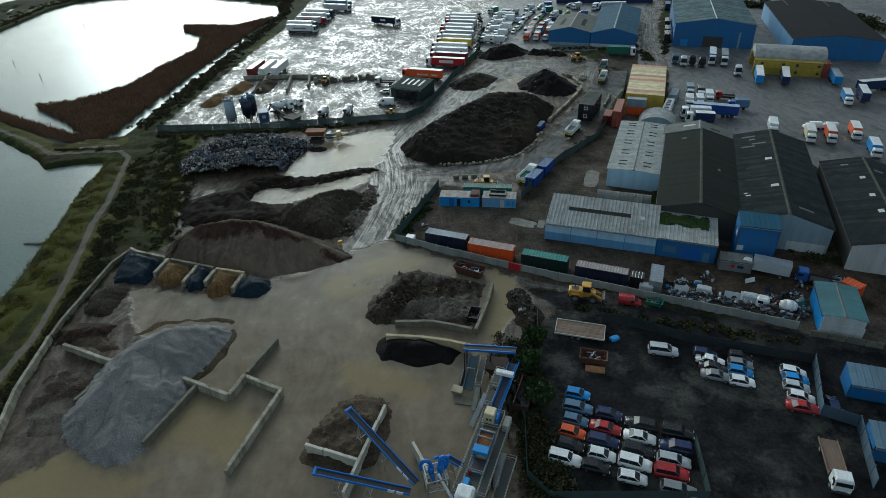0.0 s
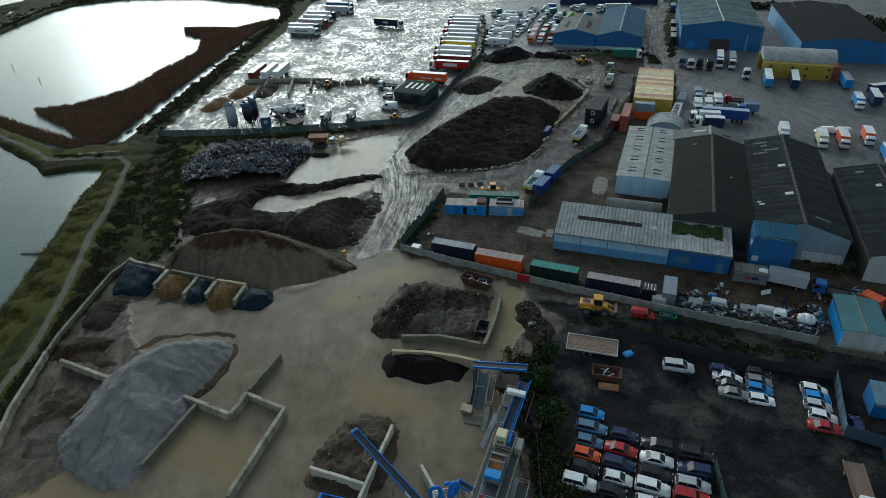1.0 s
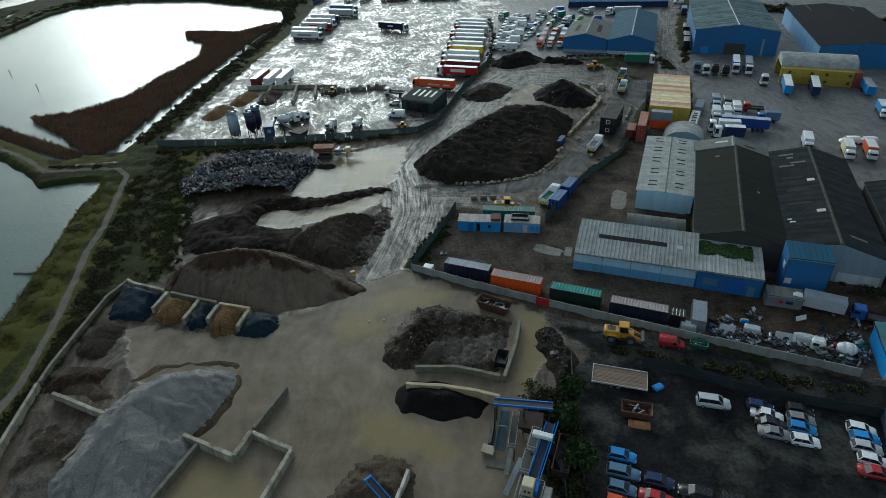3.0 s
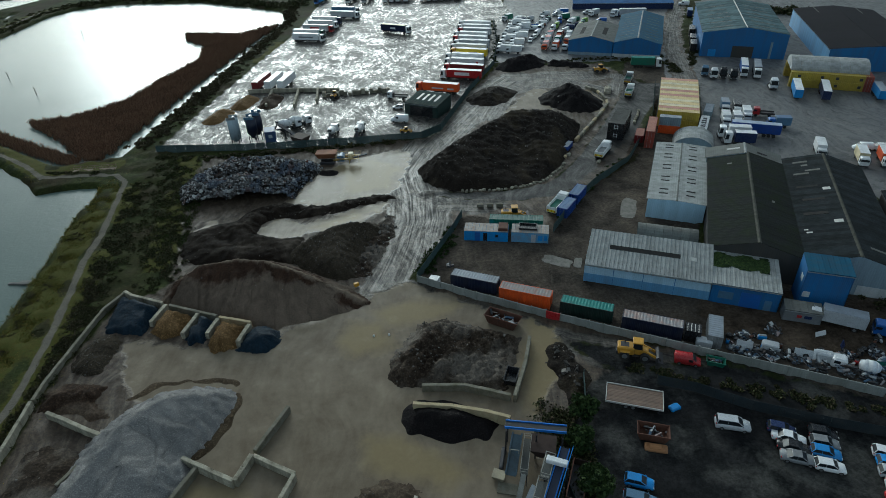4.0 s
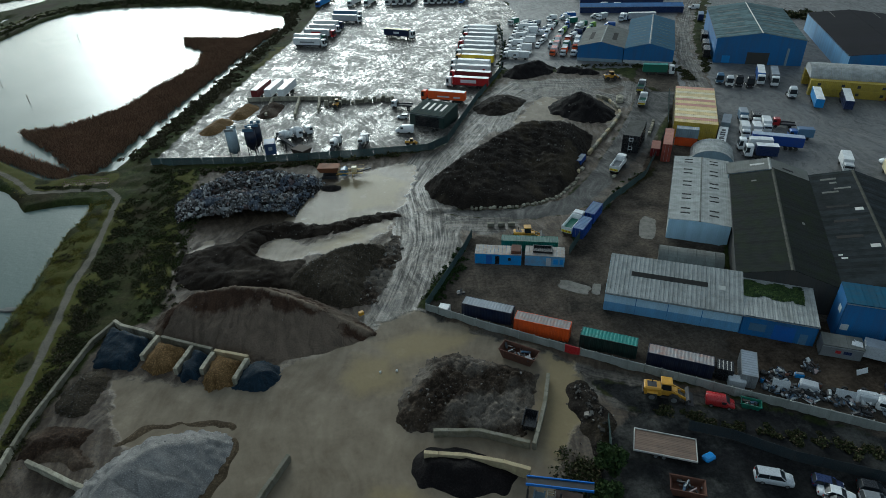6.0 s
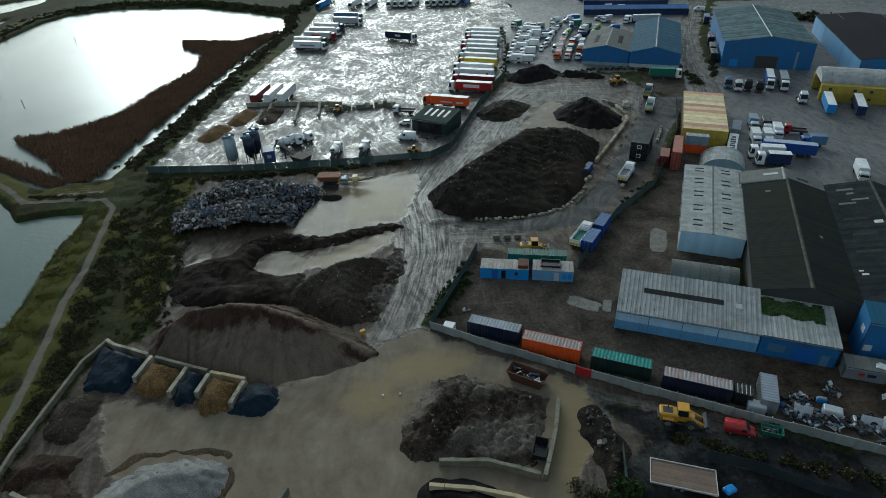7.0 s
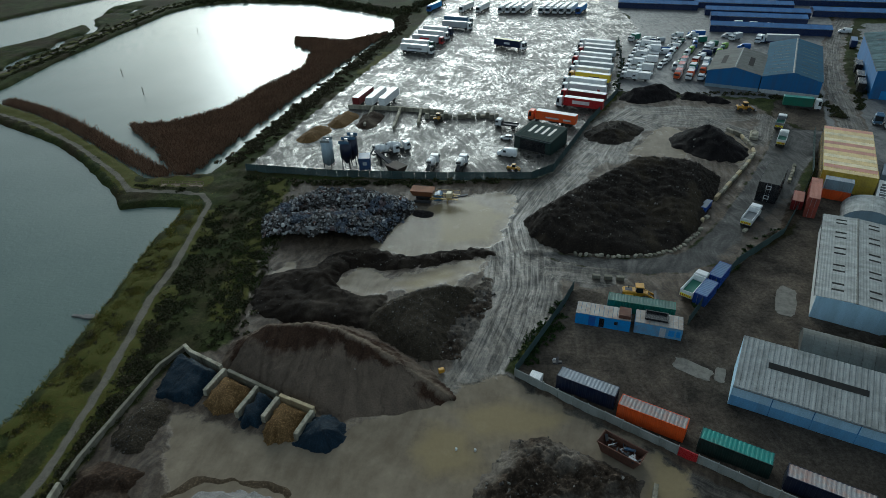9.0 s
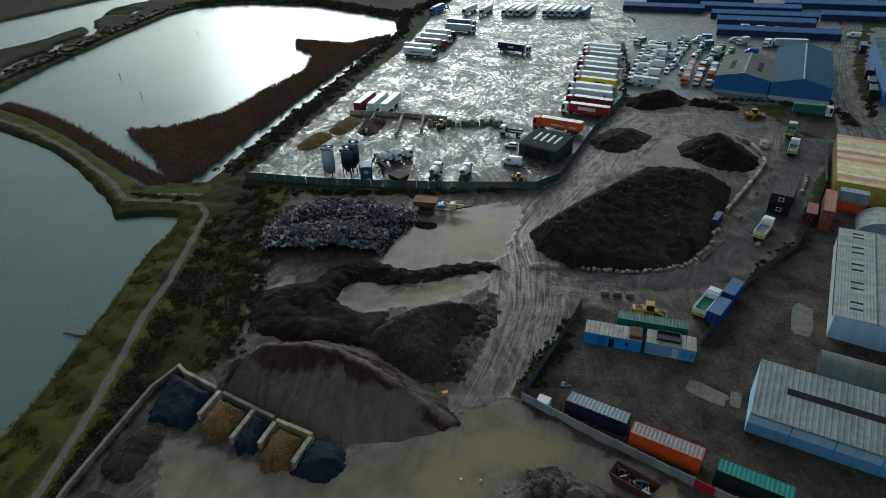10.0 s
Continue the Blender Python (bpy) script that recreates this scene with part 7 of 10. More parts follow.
CR = -22.5
A, B = "hatchback", "saloon"
E_, O = "estate_car", "off_roader"
for kind, cx, cy, m, lab in ((A, 28.9, 64.4, SKYBLUE, "bright blue hatchback at the end of a row"), (E_, 28.2, 61.7, STEELBLUE, "steel blue estate car in a row"), (A, 27.2, 59.2, STEELBLUE, "dusty dark blue hatchback in a row"),
                             (A, 26.2, 57.0, ORANGE, "orange-red hatchback in a row"), (A, 25.4, 54.8, BLACK, "black hatchback in a row"), (O, 24.0, 52.5, WHITE, "white off-roader in a row"),
                             (A, 32.6, 59.9, NAVY, "navy hatchback in the second row"), (B, 31.3, 57.4, RED, "red saloon in the second row"), (E_, 30.3, 55.1, NAVY, "navy estate car in the second row"),
                             (A, 29.4, 52.7, WHITE, "white hatchback in the second row"), (A, 28.0, 50.8, BLACK, "black hatchback in the second row"),
                             (E_, 36.8, 57.7, BLACK, "black estate car with red tail lights"), (B, 35.8, 55.3, WHITE, "white saloon in the third row"), (E_, 34.8, 53.0, BLACK, "black estate car in the third row"),
                             (O, 33.6, 50.9, WHITE, "white off-roader in the third row"), (A, 32.5, 48.6, WHITE, "white hatchback at the fence"),
                             (O, 41.6, 55.6, BLACK, "black off-roader in the fourth row"), (E_, 40.4, 53.2, NAVY, "navy estate car in the fourth row"), (E_, 39.2, 50.9, SILVER, "silver estate car in the fourth row"),
                             (O, 38.1, 48.9, RED, "dark red off-roader in the fourth row"), (E_, 38.0, 46.3, GREY, "dark grey estate car at the fence")):
    car(kind, cx, cy, CR + random.uniform(-3, 3) + (180 if cx > 36 and cy > 52 and random.random() < 0.4 else 0), m, lab)
for kind, cx, cy, m, lab in ((A, 52.8, 71.6, NAVY, "navy hatchback by the mesh fence"), (B, 53.0, 70.0, WHITE, "white saloon by the mesh fence"), (B, 52.8, 68.3, BLACK, "black saloon by the mesh fence"), (B, 52.4, 66.5, GREY, "dark grey saloon parked out in the yard"),
                             (A, 58.4, 70.4, BLACK, "black hatchback with a white bonnet"), (A, 57.6, 68.7, GREY, "grey-green hatchback in a short row"), (A, 56.8, 67.0, SKYBLUE, "pale blue hatchback in a short row"), (A, 56.0, 64.8, WHITE, "white hatchback ending a short row"),
                             (A, 65.3, 66.1, WHITE, "white hatchback beside the hoarding"), (A, 64.8, 64.5, SKYBLUE, "bright blue hatchback beside the hoarding"), (A, 64.0, 62.9, SILVER, "silver hatchback beside the hoarding"),
                             (A, 63.5, 60.7, WHITE, "white hatchback with dark windows by the hoarding"), (B, 62.6, 58.8, RED, "red saloon beside the hoarding")):
    car(kind, cx, cy, CR + random.uniform(-4, 4), m, lab)
car(A, 67.4, 58.8, 67, NAVY, "navy hatchback inside the hoarding compound")
van(44.8, 86.9, -20, RED, "small bright red van beside the track", 4.2, 1.75, 0.86, "vehicles on the track")
car("people_carrier", 46.0, 73.0, -17, SILVER, "silver people carrier parked alone in the dirt yard", "vehicles in the dirt yard")


def rigid_cab(t, x, body, H=2.9, W=1.2, dark=True):
    """A lorry cab whose back stands at x."""
    g = Geo().loft([[(x, -W, 0.7), (x + 1.9, -W, 0.7), (x + 1.9, W, 0.7), (x, W, 0.7)], [(x, -W, 1.7), (x + 2.05, -W, 1.7), (x + 2.05, W, 1.7), (x, W, 1.7)],
                    [(x, -W * 0.98, H - 0.15), (x + 1.8, -W * 0.96, H - 0.15), (x + 1.8, W * 0.96, H - 0.15), (x, W * 0.98, H - 0.15)],
                    [(x + 0.1, -W * 0.85, H), (x + 1.6, -W * 0.85, H), (x + 1.6, W * 0.85, H), (x + 0.1, W * 0.85, H)]])
    c = part("cab", g, body, t)
    s = 0.25 / max(0.1, (H - 0.15 - 1.7))
    part("windscreen", Geo().loft([[(x + 2.0, -W * 0.9, 1.8), (x + 2.06, -W * 0.9, 1.8), (x + 2.06, W * 0.9, 1.8), (x + 2.0, W * 0.9, 1.8)],
                                   [(x + 2.05 - s * (H - 2.2), -W * 0.88, H - 0.4), (x + 2.09 - s * (H - 2.2), -W * 0.88, H - 0.4), (x + 2.09 - s * (H - 2.2), W * 0.88, H - 0.4), (x + 2.05 - s * (H - 2.2), W * 0.88, H - 0.4)]]), GLASS, c)
    for e in (-1, 1):
        part("side_window", Geo().box(x + 0.9, x + 1.75, e * W - 0.02, e * W + 0.015, 1.75, H - 0.45), GLASS, c)
        part("mirror", Geo().rbox(x + 1.8, x + 1.95, e * (W + 0.15) - 0.09, e * (W + 0.15) + 0.09, 1.6, 2.3, 0.03), STEEL_DARK, c)
        part("headlight", Geo().rbox(x + 1.85, x + 2.0, e * W * 0.75 - 0.18, e * W * 0.75 + 0.18, 0.75, 0.95, 0.03), LAMP_WHITE, c)
    part("bumper", Geo().rbox(x + 1.75, x + 2.1, -W, W, 0.4, 0.72, 0.05), STEEL_DARK, c)
    return c


def box_body(t, x0, x1, z0, z1, side, roof, W=1.25, name="trailer_body"):
    b = part(name, Geo().rbox(x0, x1, -W, W, z0, z1 - 0.05, 0.04), side, t)
    part("roof_panel", Geo().rbox(x0 + 0.03, x1 - 0.03, -W + 0.03, W - 0.03, z1 - 0.05, z1 + 0.01, 0.02), roof, b)
    part("rear_door", Geo().box(x0 - 0.03, x0, -W + 0.06, W - 0.06, z0 + 0.05, z1 - 0.1), side, b)
    return b


LORRIES = "lorries in the wet lorry park"


def artic(x, y, rz, cab, side, roof, label, group=LORRIES, bars=None, Ltr=13.6):
    """A tractor unit with a box trailer; (x, y) is the middle of the tail."""
    t = thing("articulated_lorry", x, y, 0, rz, label, "lorry", group)
    b = box_body(t, 0, Ltr, 1.15, 4.0, side, roof)
    if bars:
        for a, c, z0, z1, mt in bars:
            for e in (-1, 1):
                part("lettering_bar", Geo().box(a, c, e * 1.25 - 0.012, e * 1.25 + 0.012, z0, z1), mt, b)
    part("chassis", Geo().box(0.3, Ltr + 2.6, -0.45, 0.45, 0.75, 1.13).box(5.5, 9.0, -1.15, 1.15, 0.6, 1.0), STEEL_DARK, t)
    rigid_cab(t, Ltr + 0.7, cab, 3.7)
    for e in (-1, 1):
        for xx in (1.6, 2.9, 4.2, Ltr - 0.4, Ltr + 2.0):
            wheel(t, xx, e * 1.02, 0.5, 0.32)
    return t


def trailer(x, y, rz, side, roof, label, group="parked trailers", L=13.6):
    t = thing("box_trailer", x, y, 0, rz, label, "trailer", group)
    box_body(t, 0, L, 1.15, 3.95, side, roof)
    part("chassis", Geo().box(0.3, L - 0.4, -0.45, 0.45, 0.75, 1.13), STEEL_DARK, t)
    part("landing_leg", Geo().box(L - 3.2, L - 3.0, -0.8, 0.8, 0.0, 0.8), STEEL_DARK, t)
    for e in (-1, 1):
        for xx in (1.6, 2.9, 4.2):
            wheel(t, xx, e * 1.02, 0.5, 0.32)
    return t


def rigid(x, y, rz, cab, body, roof, label, L=7.5, group="rigid lorries", low=False, kind="box_lorry"):
    """A two-axle lorry; (x, y) is the middle of the tail. low: a flat or dropside bed."""
    t = thing(kind, x, y, 0, rz, label, "lorry", group)
    if low:
        b = part("bed", Geo().box(0, L - 2.2, -1.2, 1.2, 1.0, 1.14), body, t)
        for e in (-1, 1):
            part("side_board", Geo().box(0, L - 2.2, e * 1.2 - 0.03, e * 1.2 + 0.03, 1.1, 1.45), body, b)
        part("headboard", Geo().box(L - 2.32, L - 2.22, -1.2, 1.2, 1.14, 2.1), body, b)
    else:
        box_body(t, 0, L - 2.2, 1.0, 3.4, body, roof, 1.2, "box_body")
    part("chassis", Geo().box(0.2, L - 0.2, -0.42, 0.42, 0.6, 0.98), STEEL_DARK, t)
    rigid_cab(t, L - 2.05, cab, 2.75, 1.1)
    for e in (-1, 1):
        for xx in (1.5, L - 1.1):
            wheel(t, xx, e * 0.98, 0.45, 0.3)
    return t


def tipper(x, y, rz, body, label, cab=None, load=None, L=8.6):
    t = thing("tipper_lorry", x, y, 0, rz, label, "lorry", "tipper lorries")
    W = 1.22
    b = part("tipping_body", Geo().box(0, 6.0, -W, W, 1.0, 1.15).box(0, 6.0, -W, -W + 0.1, 1.15, 2.5).box(0, 6.0, W - 0.1, W, 1.15, 2.5).box(5.9, 6.1, -W, W, 1.15, 2.8), body, t)
    part("tailgate", Geo().rbox(-0.12, 0.0, -W, W, 1.05, 2.5, 0.03), body, b)
    part("chevron_board", Geo().box(-0.15, -0.122, -W + 0.1, W - 0.1, 1.15, 1.75), mat("hi_vis_yellow", (0.75, 0.72, 0.04), 0.4, dirt=0.2), b, "yellow reflective board")
    for k in range(6):
        part("chevron", Geo().box(-0.165, -0.152, -0.95 + k * 0.36, -0.8 + k * 0.36, 1.2, 1.7), RED, b)
    part("sheet", Geo().box(0.05, 5.85, -W + 0.12, W - 0.12, 1.5, 1.6), load or GREEN, b, "dark load sheet")
    part("chassis", Geo().box(0.2, L - 0.3, -0.45, 0.45, 0.65, 0.98), STEEL_DARK, t)
    rigid_cab(t, 6.35, cab or WHITE, 3.0)
    for e in (-1, 1):
        for xx in (1.2, 2.5, 6.0, 7.6):
            wheel(t, xx, e * 1.0, 0.5, 0.32)
    return t


tipper(32.6, 138.4, 55, WHITE, "white tipper lorry with a green sheeted load")
tipper(52.6, 168.6, 58, WHITE, "white tipper lorry with yellow rear board", load=GREY, L=7.5)
tipper(77.2, 218.6, 66, WHITE, "white tipper lorry parked by rubble blocks", load=GREEN)
tipper(81.5, 232.8, 66, GREY, "pale grey tipper lorry nose to tail with another", load=GREEN)

# the eastern row of trailers, backs to the fence
for k, (cab, side, roof, lab, bars) in enumerate((
        (WHITE, RED, ROOF_WHITE, "red articulated trailer with white lettering bars", [(4.5, 10.5, 2.0, 3.2, ROOF_WHITE)]), (RED, MAROON, ROOF_WHITE, "maroon articulated trailer with a white roof", None),
        (WHITE, WHITE, ROOF_WHITE, "white articulated lorry in the trailer row", [(2.0, 2.9, 2.0, 2.9, RED)]), (WHITE, WHITE, ROOF_WHITE, "white articulated lorry beside a yellow one", None),
        (YELLOW, paint("lemon_paint", (0.72, 0.52, 0.03), 0.4, 0.2), ROOF_WHITE, "lemon yellow curtain-sided lorry with dark lettering bars", [(4.0, 8.0, 1.9, 2.8, NAVY)]), (WHITE, WHITE, ROOF_WHITE, "white articulated lorry in the trailer row", None),
        (WHITE, SILVER, ROOF_WHITE, "silver sided articulated lorry in the trailer row", None), (RED, WHITE, ROOF_WHITE, "white trailer with a red tractor", None),
        (WHITE, WHITE, ROOF_WHITE, "white articulated lorry in the trailer row", None), (RED, SILVER, ROOF_WHITE, "silver trailer with a red tractor", None),
        (WHITE, WHITE, ROOF_WHITE, "white articulated lorry in the trailer row", None), (WHITE, WHITE, ROOF_WHITE, "white articulated lorry far down the row", None))):
    py = 244.8 + k * 7.4 + (1.0 if k > 1 else 0)
    artic(28.4 + k * 1.25 + random.uniform(-1, 1), py, 161 + random.uniform(-1, 1), cab, side, roof, lab, bars=bars)
artic(*unsite(22.8, 228.2), 159, ORANGE, paint("bright_orange_paint", (0.75, 0.11, 0.02), 0.4, 0.2), ROOF_WHITE, "bright orange articulated lorry with white lettering bars", bars=[(5.5, 10.0, 1.9, 2.4, ROOF_WHITE), (1.5, 4.0, 1.8, 2.4, ROOF_WHITE)])
artic(*unsite(-4.8, 333.0), -27, WHITE, paint("dark_navy_curtain", (0.008, 0.018, 0.06), 0.4, 0.15), mat("pale_yellow_roof", (0.45, 0.42, 0.2), 0.5), "navy curtain-sided lorry with white lettering bars crossing the park", bars=[(5.5, 8.5, 2.0, 2.9, ROOF_WHITE)])
for k, (lx, ly, cab, side, lab, bars) in enumerate(((-54.2, 311.5, WHITE, WHITE, "white articulated lorry with grey lettering bars", [(3.5, 11.0, 2.0, 2.7, GREY)]), (-55.0, 319.5, GREEN, WHITE, "white trailer with a green tractor", None),
                                                    (-51.5, 329.0, RED, SILVER, "silver tank-like trailer with a red tractor", [(4.0, 9.0, 2.2, 3.0, RED)]), (-50.1, 338.5, WHITE, WHITE, "white articulated lorry in the western row", None),
                                                    (-49.0, 347.5, NAVY, WHITE, "white trailer with a navy tractor", None), (-40.6, 360.0, WHITE, SILVER, "silver articulated lorry in the western row", None), (-41.0, 371.5, WHITE, STEELBLUE, "steel blue trailer in the western row", None))):
    artic(lx, ly + 5.0, -16 + random.uniform(-2, 2), cab, side, ROOF_WHITE, lab, bars=bars)
for k, fx in enumerate((-53.7, -34.4, -25.2, -12.6, -8.5, -4.7, 0.0, 10.3, 14.1, 18.1, 21.8, 25.8, 31.1)):
    artic(fx + 5.2, 417.5, 252 if k in (1,) else 254, (BLUE if k in (0, 12) else WHITE), (SKYBLUE if k in (0, 12) else WHITE), ROOF_WHITE, "white articulated lorry facing the wet yard" if k not in (0, 12) else "blue articulated lorry facing the wet yard")
for k, (tx, m, lab) in enumerate(((-57.4, MAROON, "dark red box trailer with a white roof"), (-52.7, WHITE, "white box trailer between two others"), (-48.0, WHITE, "white box trailer at the bay end"))):
    trailer(tx, 240.5, 80, m, ROOF_WHITE, lab + " on wet concrete", L=13.6)

# eastern truck yard
def tractor(x, y, rz, cab, label, group="tractors before the blue unit"):
    """A bare tractor unit; (x, y) is the middle of its nose in world metres, rz its heading there."""
    h = radians(rz)
    t = thing("tractor_unit", x - 6.0 * math.cos(h), y - 6.0 * math.sin(h), 0, rz, label, "lorry", group, view_fit=False)
    part("chassis", Geo().box(0.2, 5.8, -0.45, 0.45, 0.6, 1.0), STEEL_DARK, t)
    part("fifth_wheel", Geo().rbox(0.9, 2.1, -0.55, 0.55, 1.0, 1.25, 0.1), STEEL_DARK, t)
    for e in (-1, 1):
        part("fuel_tank", Geo().rbox(2.4, 3.7, e * 0.95 - 0.28, e * 0.95 + 0.28, 0.45, 1.0, 0.08), STEEL, t)
        part("mudguard", Geo().rbox(0.6, 1.9, e * 1.0 - 0.26, e * 1.0 + 0.26, 1.02, 1.12, 0.04), STEEL_DARK, t)
    rigid_cab(t, 3.85, cab, 3.7)
    part("wind_deflector", Geo().loft([[(3.95, -1.0, 3.7), (5.3, -1.0, 3.7), (5.3, 1.0, 3.7), (3.95, 1.0, 3.7)], [(3.95, -0.9, 4.1), (4.5, -0.9, 4.1), (4.5, 0.9, 4.1), (3.95, 0.9, 4.1)]]), cab, t)
    for e in (-1, 1):
        for xx in (1.3, 4.9):
            wheel(t, xx, e * 1.0, 0.5, 0.34)
    return t


for k, (tx, ty) in enumerate(((116.6, 230.6), (118.4, 226.8), (121.9, 226.8), (124.9, 224.5))):
    tractor(tx, ty, -112 + 2 * (k % 2), (STEELBLUE, WHITE, BLACK, BLACK)[k], ("steel blue", "white", "black", "dark")[k] + " tractor unit parked in a row before the blue unit")
artic(*unsite(136.0, 239.1), 247, WHITE, BLUE, ROOF_WHITE, "blue-sided articulated lorry with a white roof", "lorries in the eastern yard", Ltr=11)
artic(*unsite(139.7, 236.4), 247, WHITE, GREY, GREY_ROOF, "white-cabbed articulated lorry with a grey roof", "lorries in the eastern yard", Ltr=11)
tractor(132.8, 211.4, -110, WHITE, "white tractor unit parked beside two lorries")
for tx, ty, r, m, lab, ll in ((*unsite(140.5, 211.6), 246, SKYBLUE, "pale blue box trailer beside the canopy", 13.4), (*unsite(148.7, 208.3), 244, NAVY, "navy box trailer before the yellow containers", 13.4), (165.2, 215.0, 248, SKYBLUE, "bright blue box trailer with a grey roof", 11),
                              (163.2, 195.6, 246, NAVY, "navy box trailer with a white roof", 10), (178.5, 200.5, 186, NAVY, "navy trailer along the yard edge", 13)):
    trailer(tx, ty, r, m, ROOF_WHITE if "grey" not in lab else GREY_ROOF, lab, "trailers in the eastern yard", ll)
rigid(156.6, 194.0, 246, WHITE, SKYBLUE, ROOF_WHITE, "white-cabbed lorry with a blue box body", 9.5, "lorries in the eastern yard")
trailer(*unsite(111.9, 171.7), 155 - site_turn(105, 174), BLUE_DEEP, mat("pale_blue_roof", (0.36, 0.42, 0.52), 0.5, dirt=0.4), "long blue curtain-sided trailer with a pale roof", "trailers in the eastern yard", 13.4)
artic(*unsite(102.8, 171.9), 163, WHITE, WHITE, ROOF_WHITE, "white articulated lorry in the middle of the yard", "lorries in the eastern yard", Ltr=6)
artic(*unsite(101.9, 167.4), 163, WHITE, NAVY, ROOF_WHITE, "navy-sided lorry with a white roof", "lorries in the eastern yard", Ltr=5.6)
for tx, ty, m, lab in ((108.1, 198.6, STEELBLUE, "steel blue box lorry in a tight cluster"), (110.8, 196.0, BLACK, "black box lorry in a tight cluster"), (111.2, 190.6, WHITE, "white box lorry at the cluster's edge"), (103.0, 187.7, WHITE, "white box lorry in a tight cluster"), (106.2, 187.0, SILVER, "pale grey box lorry beside another")):
    rigid(*unsite(tx, ty), 249 - site_turn(106, 192), WHITE, m, GREY_ROOF if m is STEELBLUE else ROOF_WHITE if m is not BLACK else BLACK, lab, 7.0, "clustered lorries")
rigid(*unsite(119.4, 187.6), 160, RED, STEEL_DARK, STEEL_DARK, "dark red crane lorry with a folded arm", 6.5, "clustered lorries", True, "crane_lorry")
rigid(*unsite(119.0, 178.4), 165, BLUE, STEELBLUE, BLUE_ROOF, "blue box lorry behind the long trailers", 6.5, "clustered lorries")
for tx, ty, m, cab, lab in ((125.6, 164.0, CREAM, WHITE, "cream box lorry behind the warehouses"), (131.4, 163.0, ORANGE, WHITE, "orange box lorry behind the warehouses"), (140.0, 164.5, ORANGE, WHITE, "orange and cream box lorry standing apart"), (137.4, 152.0, SKYBLUE, WHITE, "blue box lorry near the warehouse roof")):
    rigid(tx, ty, 246, cab, m, ROOF_WHITE, lab, 8.5, "box lorries behind the warehouses")
rigid(117.6, 170.5, 246, WHITE, WHITE, ROOF_WHITE, "tall white box lorry close to the warehouse", 8.5, "box lorries behind the warehouses")
for tx, ty, r, m, lab in ((170.8, 186.0, 230, WHITE, "white lorry at the yard's far edge"), (147.5, 150.5, 246, WHITE, "white box lorry by the warehouse end"), (158.0, 170.0, 246, WHITE, "white box lorry at the yard's edge")):
    rigid(tx, ty, r, WHITE, m, ROOF_WHITE, lab, 6.8, "clustered lorries", "tractor" in lab)
van(129.5, 168.0, 170, WHITE, "white delivery van in the eastern yard")
van(134.0, 167.0, 165, WHITE, "white panel van in the eastern yard")
# depot of lorries north of the dark soil heap
rng = random.Random(7)
DEP = "lorries packed in the depot"
for r_ in range(9):
    for c_ in range(3):
        dx, dy = 46.0 + r_ * 1.6 + c_ * 4.6, 283 + r_ * 6.2 - c_ * 1.6
        if c_ < 2:
            rigid(dx + rng.uniform(-0.6, 0.6), dy, 166 + rng.uniform(-6, 6), WHITE, WHITE, ROOF_WHITE, "white lorry packed close among others", 6.6, DEP, rng.random() < 0.35)
for k in range(12):
    dx, dy = 60.5 + (k % 4) * 4.4 + k // 4 * 3.0, 283.5 + (k // 4) * 9.2 - (k % 4) * 0.6
    cm = (WHITE, ORANGE, WHITE, MAROON, WHITE, GREEN)[k % 6]
    rigid(dx + 2.5, dy + 6, 248, WHITE if k % 3 else ORANGE, cm, ROOF_WHITE if k % 4 else RED, "small lorry with a coloured body in the depot", 6.2, DEP, k % 5 == 2)
rigid(80.5, 300.0, 250, WHITE, LIME, LIME, "lime green box lorry beside the grey roof", 8.5, DEP)
for k in range(26):
    dx, dy = rng.uniform(52, 118), rng.uniform(318, 360)
    m = rng.choice([WHITE, WHITE, SILVER, BLUE, NAVY, GREEN])
    if rng.random() < 0.5:
        van(dx, dy, rng.uniform(150, 200), m, "van parked at the far depot", 5.4, 2.3, group="far depot vans")
    else:
        rigid(dx, dy, rng.uniform(150, 260), WHITE, m, ROOF_WHITE, "lorry parked at the far depot", 6.5, "far depot lorries", rng.random() < 0.4)
for k in range(7):
    van(110 + k * 8 + rng.uniform(-1, 1), 383 - k * 2.2, 170 + rng.uniform(-8, 8), WHITE, "white van beside the blue storage rows", 5.6, 2.4, group="far depot vans")
for k in range(34):
    r_, c_ = k // 4, k % 4
    m = rng.choice([WHITE, WHITE, WHITE, SILVER, MAROON, BLUE, GREEN, LIME])
    if rng.random() < 0.6:
        van(57.5 + c_ * 6.2 + r_ * 2.2 + rng.uniform(-0.8, 0.8), 300.5 + r_ * 5.4 - c_ * 1.4, rng.uniform(225, 262), m, "van packed close in the lorry depot", 5.6, 2.4, group=DEP)
    else:
        car("off_roader", 57.5 + c_ * 6.2 + r_ * 2.2, 300.5 + r_ * 5.4 - c_ * 1.4, rng.uniform(225, 262), m, "pickup-sized car packed in the lorry depot", DEP)
artic(128, 346, 175, WHITE, SILVER, ROOF_WHITE, "silver articulated lorry behind the deep blue roof", "far depot lorries")
artic(90.5, 256.0, -14, WHITE, GREEN, GREEN_ROOF, "green-bodied lorry below the blue unit", "lorries by the blue unit", Ltr=9)
for k, (wx, wy) in enumerate([(126.4, 262.5), (130.5, 272.2), (136.6, 286.6), (152.4, 324.5)]):
    trailer(*unsite(wx, wy), 67 - site_turn(wx, wy), BLACK if k < 3 else NAVY, BLACK if k < 3 else BLUE_ROOF, "dark trailer parked along the lane", "trailers along the lane", 8)

